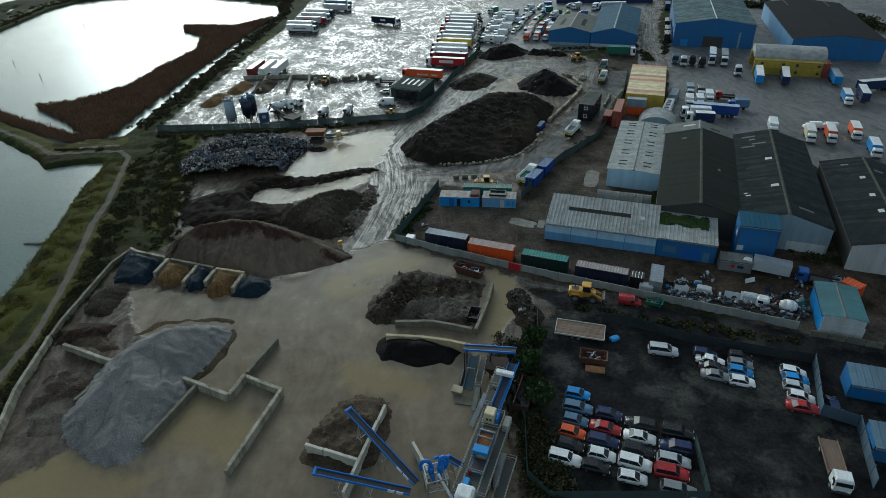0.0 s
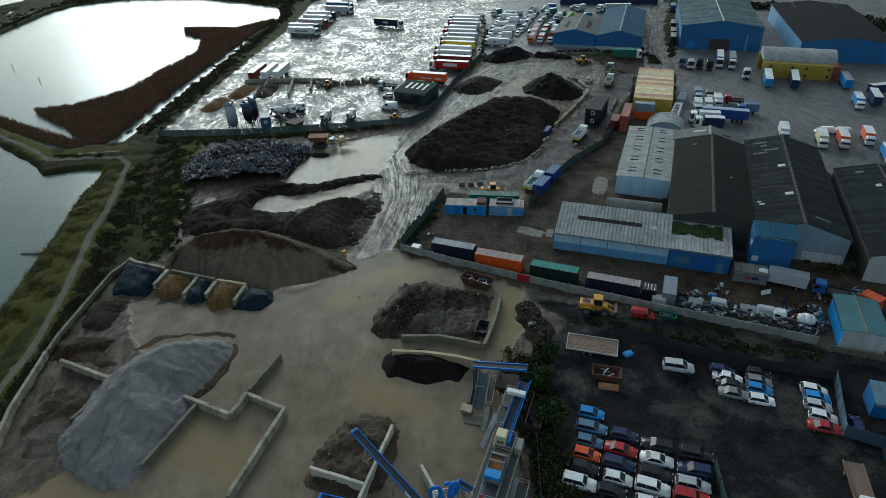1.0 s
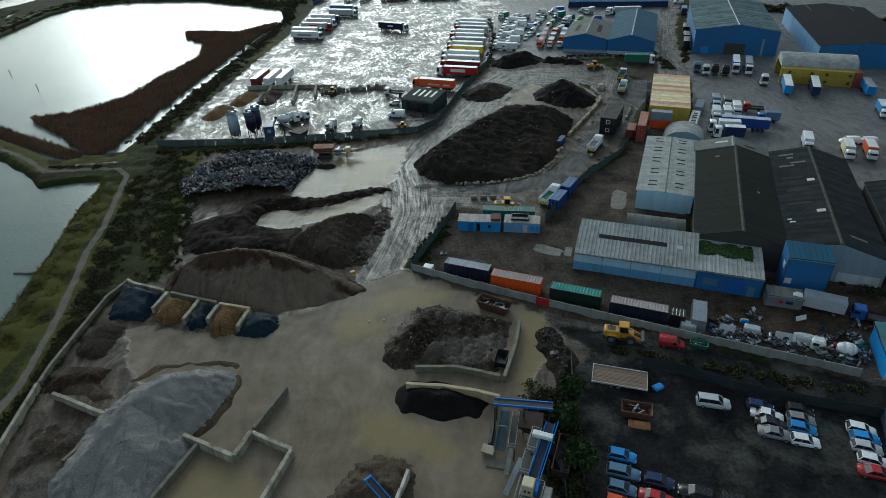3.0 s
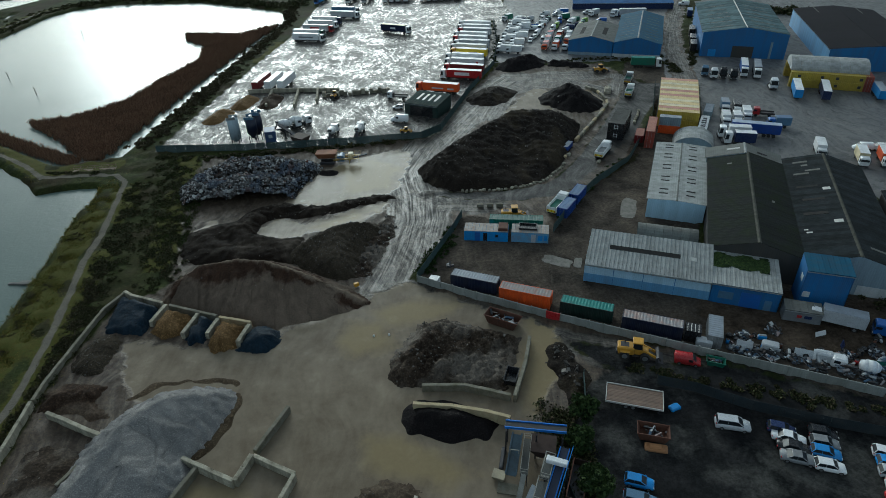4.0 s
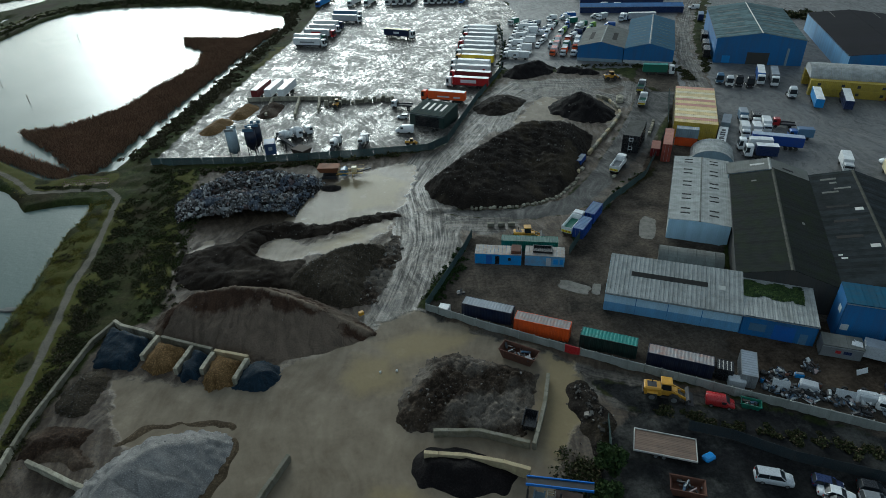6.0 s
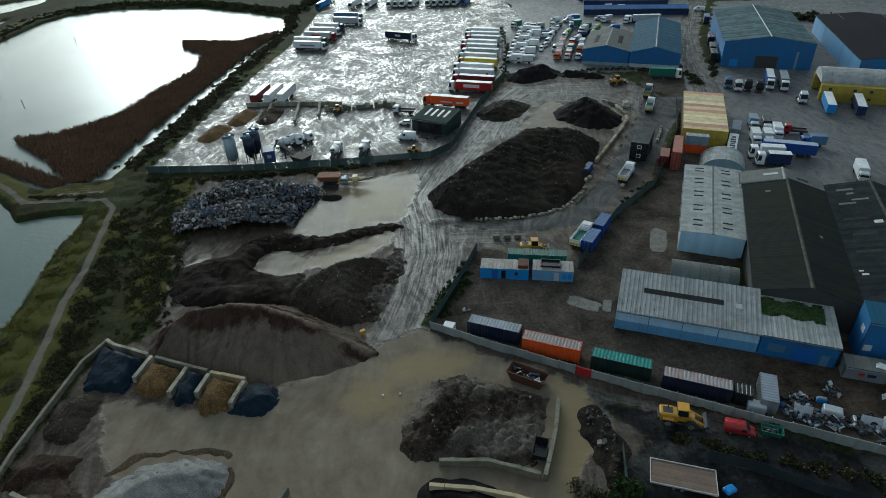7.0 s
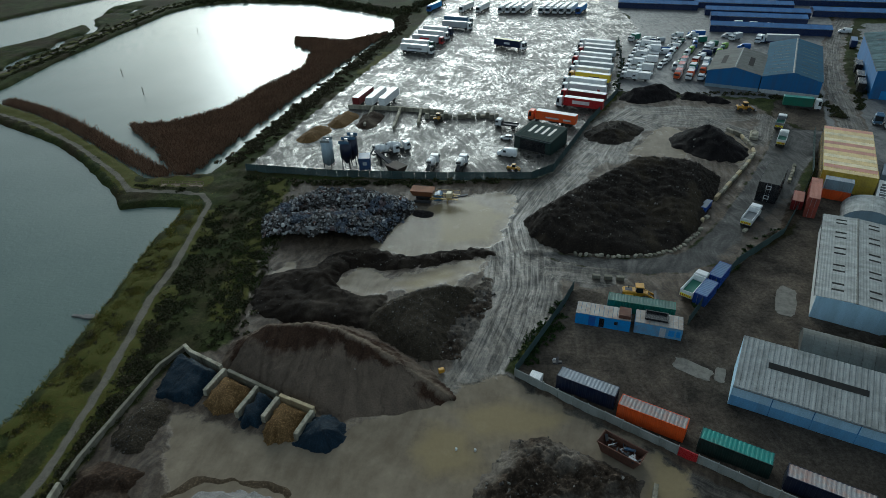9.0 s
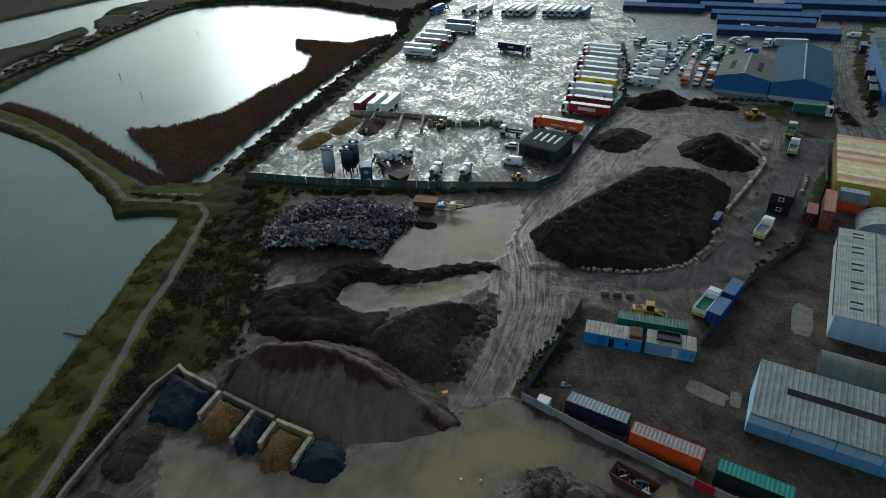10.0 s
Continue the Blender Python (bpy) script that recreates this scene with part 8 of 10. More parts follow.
# scrap lorries beyond the yard wall
rigid(79.2, 92.2, 150, WHITE, SILVER, GREY_ROOF, "grey box lorry with a white cab in the scrap yard", 9.0, "scrap yard lorries")
rigid(85.4, 88.8, 150, BLUE, STEEL_DARK, STEEL_DARK, "blue cab and chassis in the scrap yard", 5.8, "scrap yard lorries", True, "tractor_unit")
container(86.2, 87.0, 0, -60, 3.4, ORANGE, ORANGE, "faded orange container behind the workshop")
t = rigid(62.3, 52.2, -110, WHITE, TIMBER, TIMBER, "white-cabbed lorry with a flat timber bed", 8.6, "flat-bed lorries", True, "flatbed_lorry")
for k, (lx, ly, m) in enumerate(((72.4, 51.6, WHITE), (71.4, 47.4, WHITE), (75.0, 55.2, CREAM))):
    rigid(lx, ly, -70, m, STEEL_DARK, STEEL_DARK, "small flat-bed lorry in the side compound", 5.8, "flat-bed lorries", True, "flatbed_lorry")

# timber-decked trailer and skips
t = thing("flatbed_trailer", 28.4, 78.6, 0, -19, "timber-decked flat trailer with a pale steel frame", "trailer")
part("frame", Geo().box(0, 8.4, -0.08, 0.04, 1.0, 1.3).box(0, 8.4, 3.9, 4.02, 1.0, 1.3).box(-0.1, 0, -0.08, 4.02, 1.0, 1.3).box(8.4, 8.5, -0.08, 4.02, 1.0, 1.3), mat("pale_steel", (0.42, 0.42, 0.40), 0.6), t)
plank = Geo().box(0.02, 8.38, 0.01, 0.29, 1.1, 1.16).mesh("plank", TIMBER)
for k in range(13):
    link("plank", plank, t, pose(0, 0.04 + k * 0.296, 0.01 * (k % 3)))
part("axle", Geo().cyl((3.0, 0.2, 0.45), (3.0, 3.7, 0.45), 0.1, 8), STEEL_DARK, t)
part("leg", Geo().box(7.8, 8.0, 0.4, 0.6, 0, 1.0).box(7.8, 8.0, 3.3, 3.5, 0, 1.0), STEEL_DARK, t)
for e in (0.3, 3.6):
    wheel(t, 3.0, e, 0.45, 0.3)
    wheel(t, 4.1, e, 0.45, 0.3)


def skip(x, y, rz, L, W, H, m, label, load=None, n=26, seed=1):
    t = thing("skip", x, y, 0, rz, label, "skip")
    o = 0.12 * L
    g = Geo()
    outer = [[(o, 0.15, 0.05), (L - o, 0.15, 0.05), (L - o, W - 0.15, 0.05), (o, W - 0.15, 0.05)], [(0, 0, H), (L, 0, H), (L, W, H), (0, W, H)]]
    inn = [[(0.08, 0.08, H), (L - 0.08, 0.08, H), (L - 0.08, W - 0.08, H), (0.08, W - 0.08, H)], [(o + 0.06, 0.22, 0.25), (L - o - 0.06, 0.22, 0.25), (L - o - 0.06, W - 0.22, 0.25), (o + 0.06, W - 0.22, 0.25)]]
    g.loft(outer + inn)
    part("shell", g, m, t)
    part("rim", Geo().box(-0.05, L + 0.05, -0.06, 0.0, H - 0.12, H + 0.02).box(-0.05, L + 0.05, W, W + 0.06, H - 0.12, H + 0.02), m, t)
    for k in range(1, int(L / 0.9)):
        part("rib", Geo().box(k * 0.9, k * 0.9 + 0.08, -0.05, 0.02, 0.35, H - 0.12), m, t)
    if load:
        rs = random.Random(seed)
        g = Geo()
        for _ in range(n):
            c = Vector((rs.uniform(0.5, L - 0.5), rs.uniform(0.4, W - 0.4), H * rs.uniform(0.5, 0.85)))
            d = Vector((rs.uniform(-1, 1), rs.uniform(-1, 1), rs.uniform(-0.3, 0.3))).normalized() * rs.uniform(0.2, 0.8)
            g.beam(c - d, c + d, rs.uniform(0.08, 0.4), rs.uniform(0.05, 0.25))
        tagged(part("scrap_load", g, load, t, "mixed scrap pieces"), kind="stuff")
    return t


SCRAP = island_mat("mixed_scrap", [(0.0, (0.02, 0.02, 0.022)), (0.45, (0.045, 0.045, 0.048)), (0.6, (0.075, 0.055, 0.042)), (0.82, (0.06, 0.12, 0.20)), (0.94, (0.5, 0.51, 0.5)), (1.0, (0.2, 0.04, 0.035))], 0.6)
skip(11.9, 100.4, -32, 6.6, 2.6, 1.9, RUST, "long rusty open skip with red and pale scrap", SCRAP)
skip(47.6, 86.0, -24, 3.0, 1.6, 1.1, GREEN, "small dark green skip beside the red van", SCRAP, 8)
skip(31.0, 71.8, -18, 4.6, 2.4, 1.5, RUST, "rusty open skip beside the timber trailer", SCRAP, 14, 3)
skip(15.0, 83.4, 70, 3.4, 2.0, 1.4, BLACK, "black steel hopper at the wall's end")
solid("tarpaulin", Geo().rbox(0, 1.8, 0, 1.2, 0, 0.5, 0.2), SKYBLUE, "bright blue folded tarpaulin on dark ground", "tarpaulin", pose(38.3, 76.4, 0, 0, 0, 20))
solid("debris_pile", Geo().rbox(0, 3.2, 0, 1.4, 0, 0.4, 0.15).rbox(0.5, 2.4, 0.2, 1.1, 0.38, 0.7, 0.2), mat("orange_rubble", (0.32, 0.16, 0.07), 0.9, dirt=0.6), "orange-brown rubble against the rusty skip", "rubble", pose(31.6, 69.8, 0, 0, 0, -18))


# ---- loaders ----
def loader(x, y, rz, label, s=1.0):
    t = thing("wheel_loader", x, y, 0, rz, label, "loader", "wheel loaders")
    b = part("rear_body", Geo().rbox(-3.4 * s, -0.6 * s, -1.0 * s, 1.0 * s, 0.9 * s, 2.3 * s, 0.2), YELLOW, t)
    part("counterweight", Geo().rbox(-3.55 * s, -2.9 * s, -0.95 * s, 0.95 * s, 0.75 * s, 1.35 * s, 0.1), STEEL_DARK, b)
    part("hood_vent", Geo().box(-2.9 * s, -1.5 * s, -0.6 * s, 0.6 * s, 2.29 * s, 2.33 * s), STEEL_DARK, b)
    part("step", Geo().box(-0.9 * s, 0.3 * s, -1.15 * s, -0.8 * s, 0.7 * s, 0.8 * s).box(-0.9 * s, 0.3 * s, 0.8 * s, 1.15 * s, 0.7 * s, 0.8 * s), STEEL_DARK, b)
    part("grille", Geo().box(-3.45 * s, -3.4 * s, -0.7 * s, 0.7 * s, 1.1 * s, 2.0 * s), STEEL_DARK, b)
    part("exhaust", Geo().cyl((-2.2 * s, 0.4 * s, 2.3 * s), (-2.2 * s, 0.4 * s, 3.0 * s), 0.09, 8), STEEL_DARK, b)
    c = part("cab", Geo().loft([[(-0.9 * s, -0.75 * s, 2.0 * s), (0.7 * s, -0.75 * s, 2.0 * s), (0.7 * s, 0.75 * s, 2.0 * s), (-0.9 * s, 0.75 * s, 2.0 * s)], [(-0.8 * s, -0.7 * s, 3.25 * s), (0.5 * s, -0.7 * s, 3.25 * s), (0.5 * s, 0.7 * s, 3.25 * s), (-0.8 * s, 0.7 * s, 3.25 * s)]]), GLASS, t, "glazed cab")
    part("cab_roof", Geo().rbox(-1.0 * s, 0.7 * s, -0.85 * s, 0.85 * s, 3.25 * s, 3.45 * s, 0.06), YELLOW, c)
    part("front_body", Geo().rbox(-0.6 * s, 1.7 * s, -0.6 * s, 0.6 * s, 0.8 * s, 1.9 * s, 0.12), YELLOW, t)
    for e in (-1, 1):
        part("lift_arm", Geo().beam((0.9 * s, e * 0.75 * s, 1.9 * s), (3.2 * s, e * 0.75 * s, 0.7 * s), 0.22, 0.4), YELLOW, t)
        part("ram", Geo().cyl((0.9 * s, e * 0.5 * s, 1.2 * s), (2.3 * s, e * 0.6 * s, 1.3 * s), 0.09, 8), STEEL, t)
        part("fender", Geo().rbox(-2.9 * s, -1.3 * s, e * 1.2 * s - 0.3 * s, e * 1.2 * s + 0.3 * s, 1.6 * s, 1.75 * s, 0.05), YELLOW, t)
        for xx in (-2.1 * s, 1.2 * s):
            wheel(t, xx, e * 1.15 * s, 0.8 * s, 0.6 * s)
    bucket = [(3.0 * s, 0.2 * s), (4.2 * s, 0.12 * s), (4.25 * s, 0.2 * s), (3.3 * s, 0.4 * s), (3.2 * s, 1.1 * s), (3.5 * s, 1.45 * s), (3.35 * s, 1.5 * s), (2.95 * s, 1.1 * s)]
    part("bucket", Geo().prism(bucket, 1, -1.45 * s, 1.45 * s), STEEL_DARK, t)
    return t


loader(37.0, 89.3, -17, "yellow wheel loader beside the yard wall")
loader(23.8, 138.2, -4, "yellow wheel loader behind the site cabins", 0.95)
loader(76.5, 250.5, 10, "yellow loader below the blue unit", 0.9)
loader(*unsite(2.4, 194.2), -10, "small yellow loader at the batching plant", 0.6)
loader(-27.0, 231.5, 80, "yellow loader between the batching bays", 0.75)
loader(42.6, 124.8, -20, "small yellow machine between the sheds", 0.45)

# ---- batching plant ----
DARK_BIN = mat("dark_brown_steel", (0.05, 0.035, 0.026), 0.8)
t = thing("cement_silo", -53.6, 192.2, 0, 0, "pale blue-grey cylindrical cement silo", "silo", "cement silos")
part("barrel", Geo().cyl((0, 0, 1.5), (0, 0, 7.8), 1.7, 20), mat("pale_silo_paint", (0.34, 0.42, 0.47), 0.5, dirt=0.4, streak=True), t, "", None, True)
part("cone", Geo().cyl((0, 0, 0.4), (0, 0, 1.5), 0.4, 16, 1.7), WALL_GREYBLUE, t)
part("top_filter", Geo().cyl((0.5, 0, 7.8), (0.5, 0, 8.6), 0.4, 10), STEEL, t)
part("guard_rail", Geo().box(-1.4, 1.4, -1.4, -1.35, 7.8, 8.6).box(-1.4, 1.4, 1.35, 1.4, 7.8, 8.6), STEEL, t)
for a in range(4):
    part("leg", Geo().beam((1.5 * math.cos(a * 1.571 + 0.785), 1.5 * math.sin(a * 1.571 + 0.785), 0), (1.6 * math.cos(a * 1.571 + 0.785), 1.6 * math.sin(a * 1.571 + 0.785), 2.9), 0.22), STEEL_DARK, t)
for k, (sx1, sy1, hh) in enumerate(((-48.3, 192.4, 7.6), (-47.2, 195.0, 8.0))):
    t = thing("cement_silo", sx1, sy1, 0, 0, "dark navy cylindrical cement silo on legs", "silo", "cement silos")
    part("barrel", Geo().cyl((0, 0, 3.2), (0, 0, hh), 1.65, 20), INK, t, "", None, True)
    part("cone", Geo().cyl((0, 0, 1.2), (0, 0, 3.2), 0.3, 16, 1.65), INK, t)
    part("top_filter", Geo().cyl((0.3, 0, hh), (0.3, 0, hh + 1.1), 0.5, 10), SILVER, t)
    part("guard_rail", Geo().box(-1.5, 1.5, -1.5, -1.45, hh, hh + 0.9).box(-1.5, 1.5, 1.45, 1.5, hh, hh + 0.9), STEELBLUE, t)
    for a in range(4):
        part("leg", Geo().beam((1.5 * math.cos(a * 1.571 + 0.785), 1.5 * math.sin(a * 1.571 + 0.785), 0), (1.5 * math.cos(a * 1.571 + 0.785), 1.5 * math.sin(a * 1.571 + 0.785), 4.3), 0.2), STEEL_DARK, t)
t = thing("control_cabin", -42.8, 191.0, 0, 12, "dark blue raised control cabin with a small sign", "cabin")
part("box", Geo().rbox(-1.6, 1.6, -2.2, 2.2, 1.0, 4.4, 0.08), mat("dark_blue_cabin", (0.03, 0.06, 0.14), 0.5), t)
part("sign", Geo().box(-0.5, 0.6, -2.26, -2.21, 2.4, 3.4), SILVER, t)
part("leg", Geo().box(-1.4, -1.2, -2, 2, 0, 1).box(1.2, 1.4, -2, 2, 0, 1), STEEL_DARK, t)
t = thing("belt_conveyor", -40.5, 195.0, 0, -35, "dark inclined belt conveyor beside the control cabin", "conveyor")
part("belt", Geo().beam((0, 0, 4.2), (9.5, 0, 0.9), 1.2, 0.3), BELT, t)
part("hopper", Geo().loft([[(6.5, -1.4, 0.4), (10.5, -1.4, 0.4), (10.5, 1.4, 0.4), (6.5, 1.4, 0.4)], [(6, -2, 2.2), (11, -2, 2.2), (11, 2, 2.2), (6, 2, 2.2)]]), DARK_BIN, t)
part("support", Geo().beam((2, 0, 0), (2, 0, 3.3), 0.3), STEEL_DARK, t)


def mixer(x, y, rz, label, cab=None):
    t = thing("mixer_lorry", x, y, 0, rz, label, "lorry", "concrete mixer lorries")
    part("chassis", Geo().box(0, 8.4, -0.45, 0.45, 0.7, 1.1), STEEL_DARK, t)
    part("drum", Geo().cyl((0.6, 0, 2.9), (2.2, 0, 2.6), 0.6, 16, 1.2).cyl((2.2, 0, 2.6), (4.0, 0, 2.25), 1.2, 16, 1.2).cyl((4.0, 0, 2.25), (5.2, 0, 2.0), 1.2, 16, 0.7), WHITE, t, "white rotating drum", None, True)
    part("chute", Geo().beam((0.4, 0, 2.6), (-0.6, 0, 1.2), 0.7, 0.25), STEEL_DARK, t)
    part("hopper", Geo().rbox(0.1, 0.8, -0.6, 0.6, 3.0, 3.6, 0.1), STEEL_DARK, t)
    rigid_cab(t, 6.2, cab or WHITE, 2.9)
    for e in (-1, 1):
        for xx in (1.6, 2.9, 5.6, 7.3):
            wheel(t, xx, e * 1.0, 0.5, 0.32)
    return t


mixer(-24.8, 190.4, 84, "white concrete mixer lorry facing the bays")
mixer(-16.6, 190.8, 84, "white concrete mixer lorry beside its twin")
mixer(-42.6, 199.6, 32, "white concrete mixer lorry parked askew")
mixer(-39.6, 202.0, 34, "white concrete mixer lorry behind another")
van(*unsite(0.5, 204.3), 168, WHITE, "white panel van beside the green shed", 5.8, 2.5, group="batching plant vehicles")
car(A, *unsite(0.3, 217.2), 172, WHITE, "white car beside the green shed", "batching plant vehicles")
rigid(*unsite(4.0, 226.4), 166, WHITE, STEEL_DARK, STEEL_DARK, "white-cabbed flat lorry behind the green shed", 7.5, "batching plant vehicles", True)
rng = random.Random(11)
for k in range(16):
    g = Geo()
    bx, by = -31 + k * 1.55, 233.0 + 0.15 * k + rng.uniform(-0.8, 0.8)
    w_, h_ = rng.uniform(0.5, 0.8), rng.uniform(0.9, 1.9)
    g.rbox(-w_, w_, -w_, w_, 0, h_, 0.08)
    solid("concrete_block", g, CONCRETE_DIRTY if k % 3 else CONCRETE, "grey precast block stored in a line", "block", pose(bx, by, 0, 0, 0, rng.uniform(-20, 20)), "stored precast blocks")
for k in range(6):
    g = Geo().rbox(-0.55, 0.55, -0.55, 0.55, 0.15, 1.15, 0.08)
    solid("water_tank", g, ROOF_WHITE, "white plastic tank cube on wet concrete", "tank", pose(-60.5 + (k % 3) * 1.35, 232 + (k // 3) * 1.4, -0.12, 0, 0, 0), "white tank cubes")

# screening machine beside the rubble
DULL_YELLOW = paint("dull_yellow_paint", (0.36, 0.24, 0.06), 0.55, 0.6)
t = thing("screening_machine", -27.0, 174.6, 0, -4, "yellow and rust screening machine standing by a pool", "machine")
part("hopper", Geo().loft([[(0.6, -1.0, 1.8), (5.4, -1.0, 1.8), (5.4, 1.0, 1.8), (0.6, 1.0, 1.8)], [(0, -1.7, 3.4), (6, -1.7, 3.4), (6, 1.7, 3.4), (0, 1.7, 3.4)]]), mat("rust_orange_paint", (0.22, 0.085, 0.035), 0.8, dirt=0.5), t)
part("track", Geo().rbox(0.8, 5.2, -1.3, -0.8, 0, 0.8, 0.2).rbox(0.8, 5.2, 0.8, 1.3, 0, 0.8, 0.2), STEEL_DARK, t)
part("engine", Geo().rbox(6.0, 8.0, -1.1, 1.1, 0.8, 2.4, 0.15), STEELBLUE, t)
part("drum", Geo().cyl((7.2, -1.2, 1.9), (7.2, 1.2, 1.9), 0.8, 14), STEELBLUE, t)
part("catwalk", Geo().box(5.6, 12.4, -1.7, -1.1, 1.7, 1.8).box(5.6, 12.4, 1.1, 1.7, 1.7, 1.8), DULL_YELLOW, t, "dull yellow catwalk")
g = Geo()
for qx in (5.6, 7.3, 9.0, 10.7, 12.4):
    g.beam((qx, -1.7, 1.75), (qx, -1.7, 2.75), 0.07).beam((qx, 1.7, 1.75), (qx, 1.7, 2.75), 0.07)
part("catwalk_rail", g.beam((5.6, -1.7, 2.75), (12.4, -1.7, 2.75), 0.07).beam((5.6, 1.7, 2.75), (12.4, 1.7, 2.75), 0.07), DULL_YELLOW, t)
part("frame", Geo().beam((5, -1, 1.2), (11.5, -1, 1.6), 0.25).beam((5, 1, 1.2), (11.5, 1, 1.6), 0.25).beam((9.5, -1, 0), (9.5, -1, 1.6), 0.2).beam((9.5, 1, 0), (9.5, 1, 1.6), 0.2), DULL_YELLOW, t)
part("cab", Geo().rbox(9.2, 10.6, -0.8, 0.8, 1.6, 3.0, 0.1), CREAM, t)
part("tail_belt", Geo().beam((10.5, 0, 1.5), (14.5, 0.4, 2.4), 0.9, 0.25), BELT, t)

# ---- washing plant ----
BLUE_PLANT = paint("plant_blue_paint", (0.02, 0.16, 0.56), 0.4, 0.2)


def conveyor(a, b, w, label, name="belt_conveyor", legs=(0.45, 0.8)):
    """An inclined belt between two points, with side frames, rollers, guards and braced trestle legs."""
    a, b = Vector(a), Vector(b)
    t = thing(name, a.x, a.y, 0, math.degrees(math.atan2(b.y - a.y, b.x - a.x)), label, "conveyor", "washing plant conveyors", view_fit=False)
    L = math.hypot(b.x - a.x, b.y - a.y)
    p, q = Vector((0, 0, a.z)), Vector((L, 0, b.z))
    part("belt", Geo().beam(p, q, w, 0.1), BELT, t)
    for e in (-1, 1):
        o = Vector((0, e * (w / 2 + 0.09), 0.02))
        part("side_frame", Geo().beam(p + o, q + o, 0.11, 0.36), BLUE_PLANT, t)
    part("head_drum", Geo().cyl(q + Vector((0, -w / 2 - 0.2, 0)), q + Vector((0, w / 2 + 0.2, 0)), 0.22, 10), BLUE_PLANT, t)
    me = Geo().cyl((0, -w / 2, 0), (0, w / 2, 0), 0.07, 6).mesh("idler", STEEL)
    for k in range(1, int(L / 1.5)):
        c = p + (q - p) * (k * 1.5 / L)
        link("idler", me, t, pose(c.x, 0, c.z - 0.14))
    for f in (0.07, 0.16):
        part("guard", Geo().beam(p + (q - p) * f + Vector((0, w / 2 + 0.2, 0.1)), p + (q - p) * (f + 0.07) + Vector((0, w / 2 + 0.2, 0.1)), 0.08, 0.5), ROOF_WHITE, t, "white guard plate")
    for f in legs:
        c = p + (q - p) * f
        g = Geo()
        for e in (-1, 1):
            g.beam((c.x - 0.8, e * (w / 2 + 0.5), 0), (c.x, e * (w / 2 + 0.1), c.z), 0.1)
            g.beam((c.x + 0.8, e * (w / 2 + 0.5), 0), (c.x, e * (w / 2 + 0.1), c.z), 0.1)
            g.beam((c.x - 0.5, e * (w / 2 + 0.35), c.z * 0.38), (c.x + 0.5, e * (w / 2 + 0.35), c.z * 0.38), 0.07)
        g.beam((c.x - 0.4, -w / 2 - 0.3, c.z * 0.5), (c.x - 0.4, w / 2 + 0.3, c.z * 0.5), 0.08)
        part("trestle", g, PALE, t)
    return t


PALE = mat("pale_grey_paint", (0.30, 0.30, 0.27), 0.65, dirt=0.6, dirt_color=(0.12, 0.10, 0.07))
GRATING = mat("steel_grating", (0.07, 0.075, 0.07), 0.75, dirt=0.5, ribs=0.12, rib_axis=1)
DARK_RUST = mat("dark_rusted_steel", (0.045, 0.028, 0.022), 0.85, dirt=0.6, dirt_color=(0.015, 0.012, 0.012), stain=1.0)
DULL_CREAM = mat("dull_cream", (0.33, 0.29, 0.2), 0.7, dirt=0.5)
conveyor((2.9, 48.3, 1.8), (-6.3, 59.4, 5.0), 0.8, "long blue inclined conveyor over brown sand")
conveyor((2.0, 46.9, 2.0), (-10.3, 49.3, 5.0), 0.8, "long blue inclined conveyor reaching over the mud")
conveyor((9.6, 49.6, 2.4), (7.4, 51.0, 2.9), 0.6, "short blue side conveyor below the walkway", legs=(0.7,))


def rails(g, x0, x1, y0, y1, z, h=1.05, w=0.06):
    for (ax, ay), (bx, by) in (((x0, y0), (x1, y0)), ((x1, y0), (x1, y1)), ((x1, y1), (x0, y1)), ((x0, y1), (x0, y0))):
        for zz in (z + h * 0.5, z + h):
            g.beam((ax, ay, zz), (bx, by, zz), w)
        n = max(1, int(math.hypot(bx - ax, by - ay) / 1.4))
        for k in range(n):
            g.beam((ax + (bx - ax) * k / n, ay + (by - ay) * k / n, z), (ax + (bx - ax) * k / n, ay + (by - ay) * k / n, z + h), w)


t = thing("washing_plant", 7.3, 44.8, 0, -25.2, "grey and blue aggregate washing plant with railed walkways", "machine", view_fit=False)
for x0, x1, y0, y1, z in ((-0.1, 0.75, 0.6, 16.0, 3.0), (3.0, 4.2, 1.0, 14.2, 3.0), (0.75, 3.0, 0.8, 4.2, 2.9), (0.5, 3.2, 11.6, 14.4, 3.8), (-0.3, 1.0, 15.0, 18.2, 4.3), (-0.1, 1.1, 18.2, 21.6, 5.0)):
    part("walkway", Geo().box(x0, x1, y0, y1, z, z + 0.1), GRATING, t)
    g = Geo()
    rails(g, x0, x1, y0, y1, z + 0.1)
    part("handrail", g, PALE, t)
g = Geo()
me = Geo().beam((0, 0, 0), (0, 0, 3.0), 0.2).mesh("leg", STEEL_DARK)
for xx in (0.2, 4.0):
    for yy in (0.9, 5.0, 9.5, 13.8):
        link("leg", me, t, pose(xx, yy, 0))
me = Geo().beam((0, 0, 0), (0, 0, 4.4), 0.2).mesh("leg", STEEL_DARK)
for xx in (0.1, 3.0):
    for yy in (15.6, 18.2, 21.2):
        link("leg", me, t, pose(xx, yy, 0))
part("brace", g.beam((0.2, 0.9, 0.3), (0.2, 5.0, 2.8), 0.1).beam((4.0, 5.0, 0.3), (4.0, 0.9, 2.8), 0.1).beam((4.0, 5.0, 2.8), (4.0, 9.5, 0.3), 0.1).beam((0.2, 9.5, 0.3), (0.2, 13.8, 2.8), 0.1), STEEL_DARK, t)
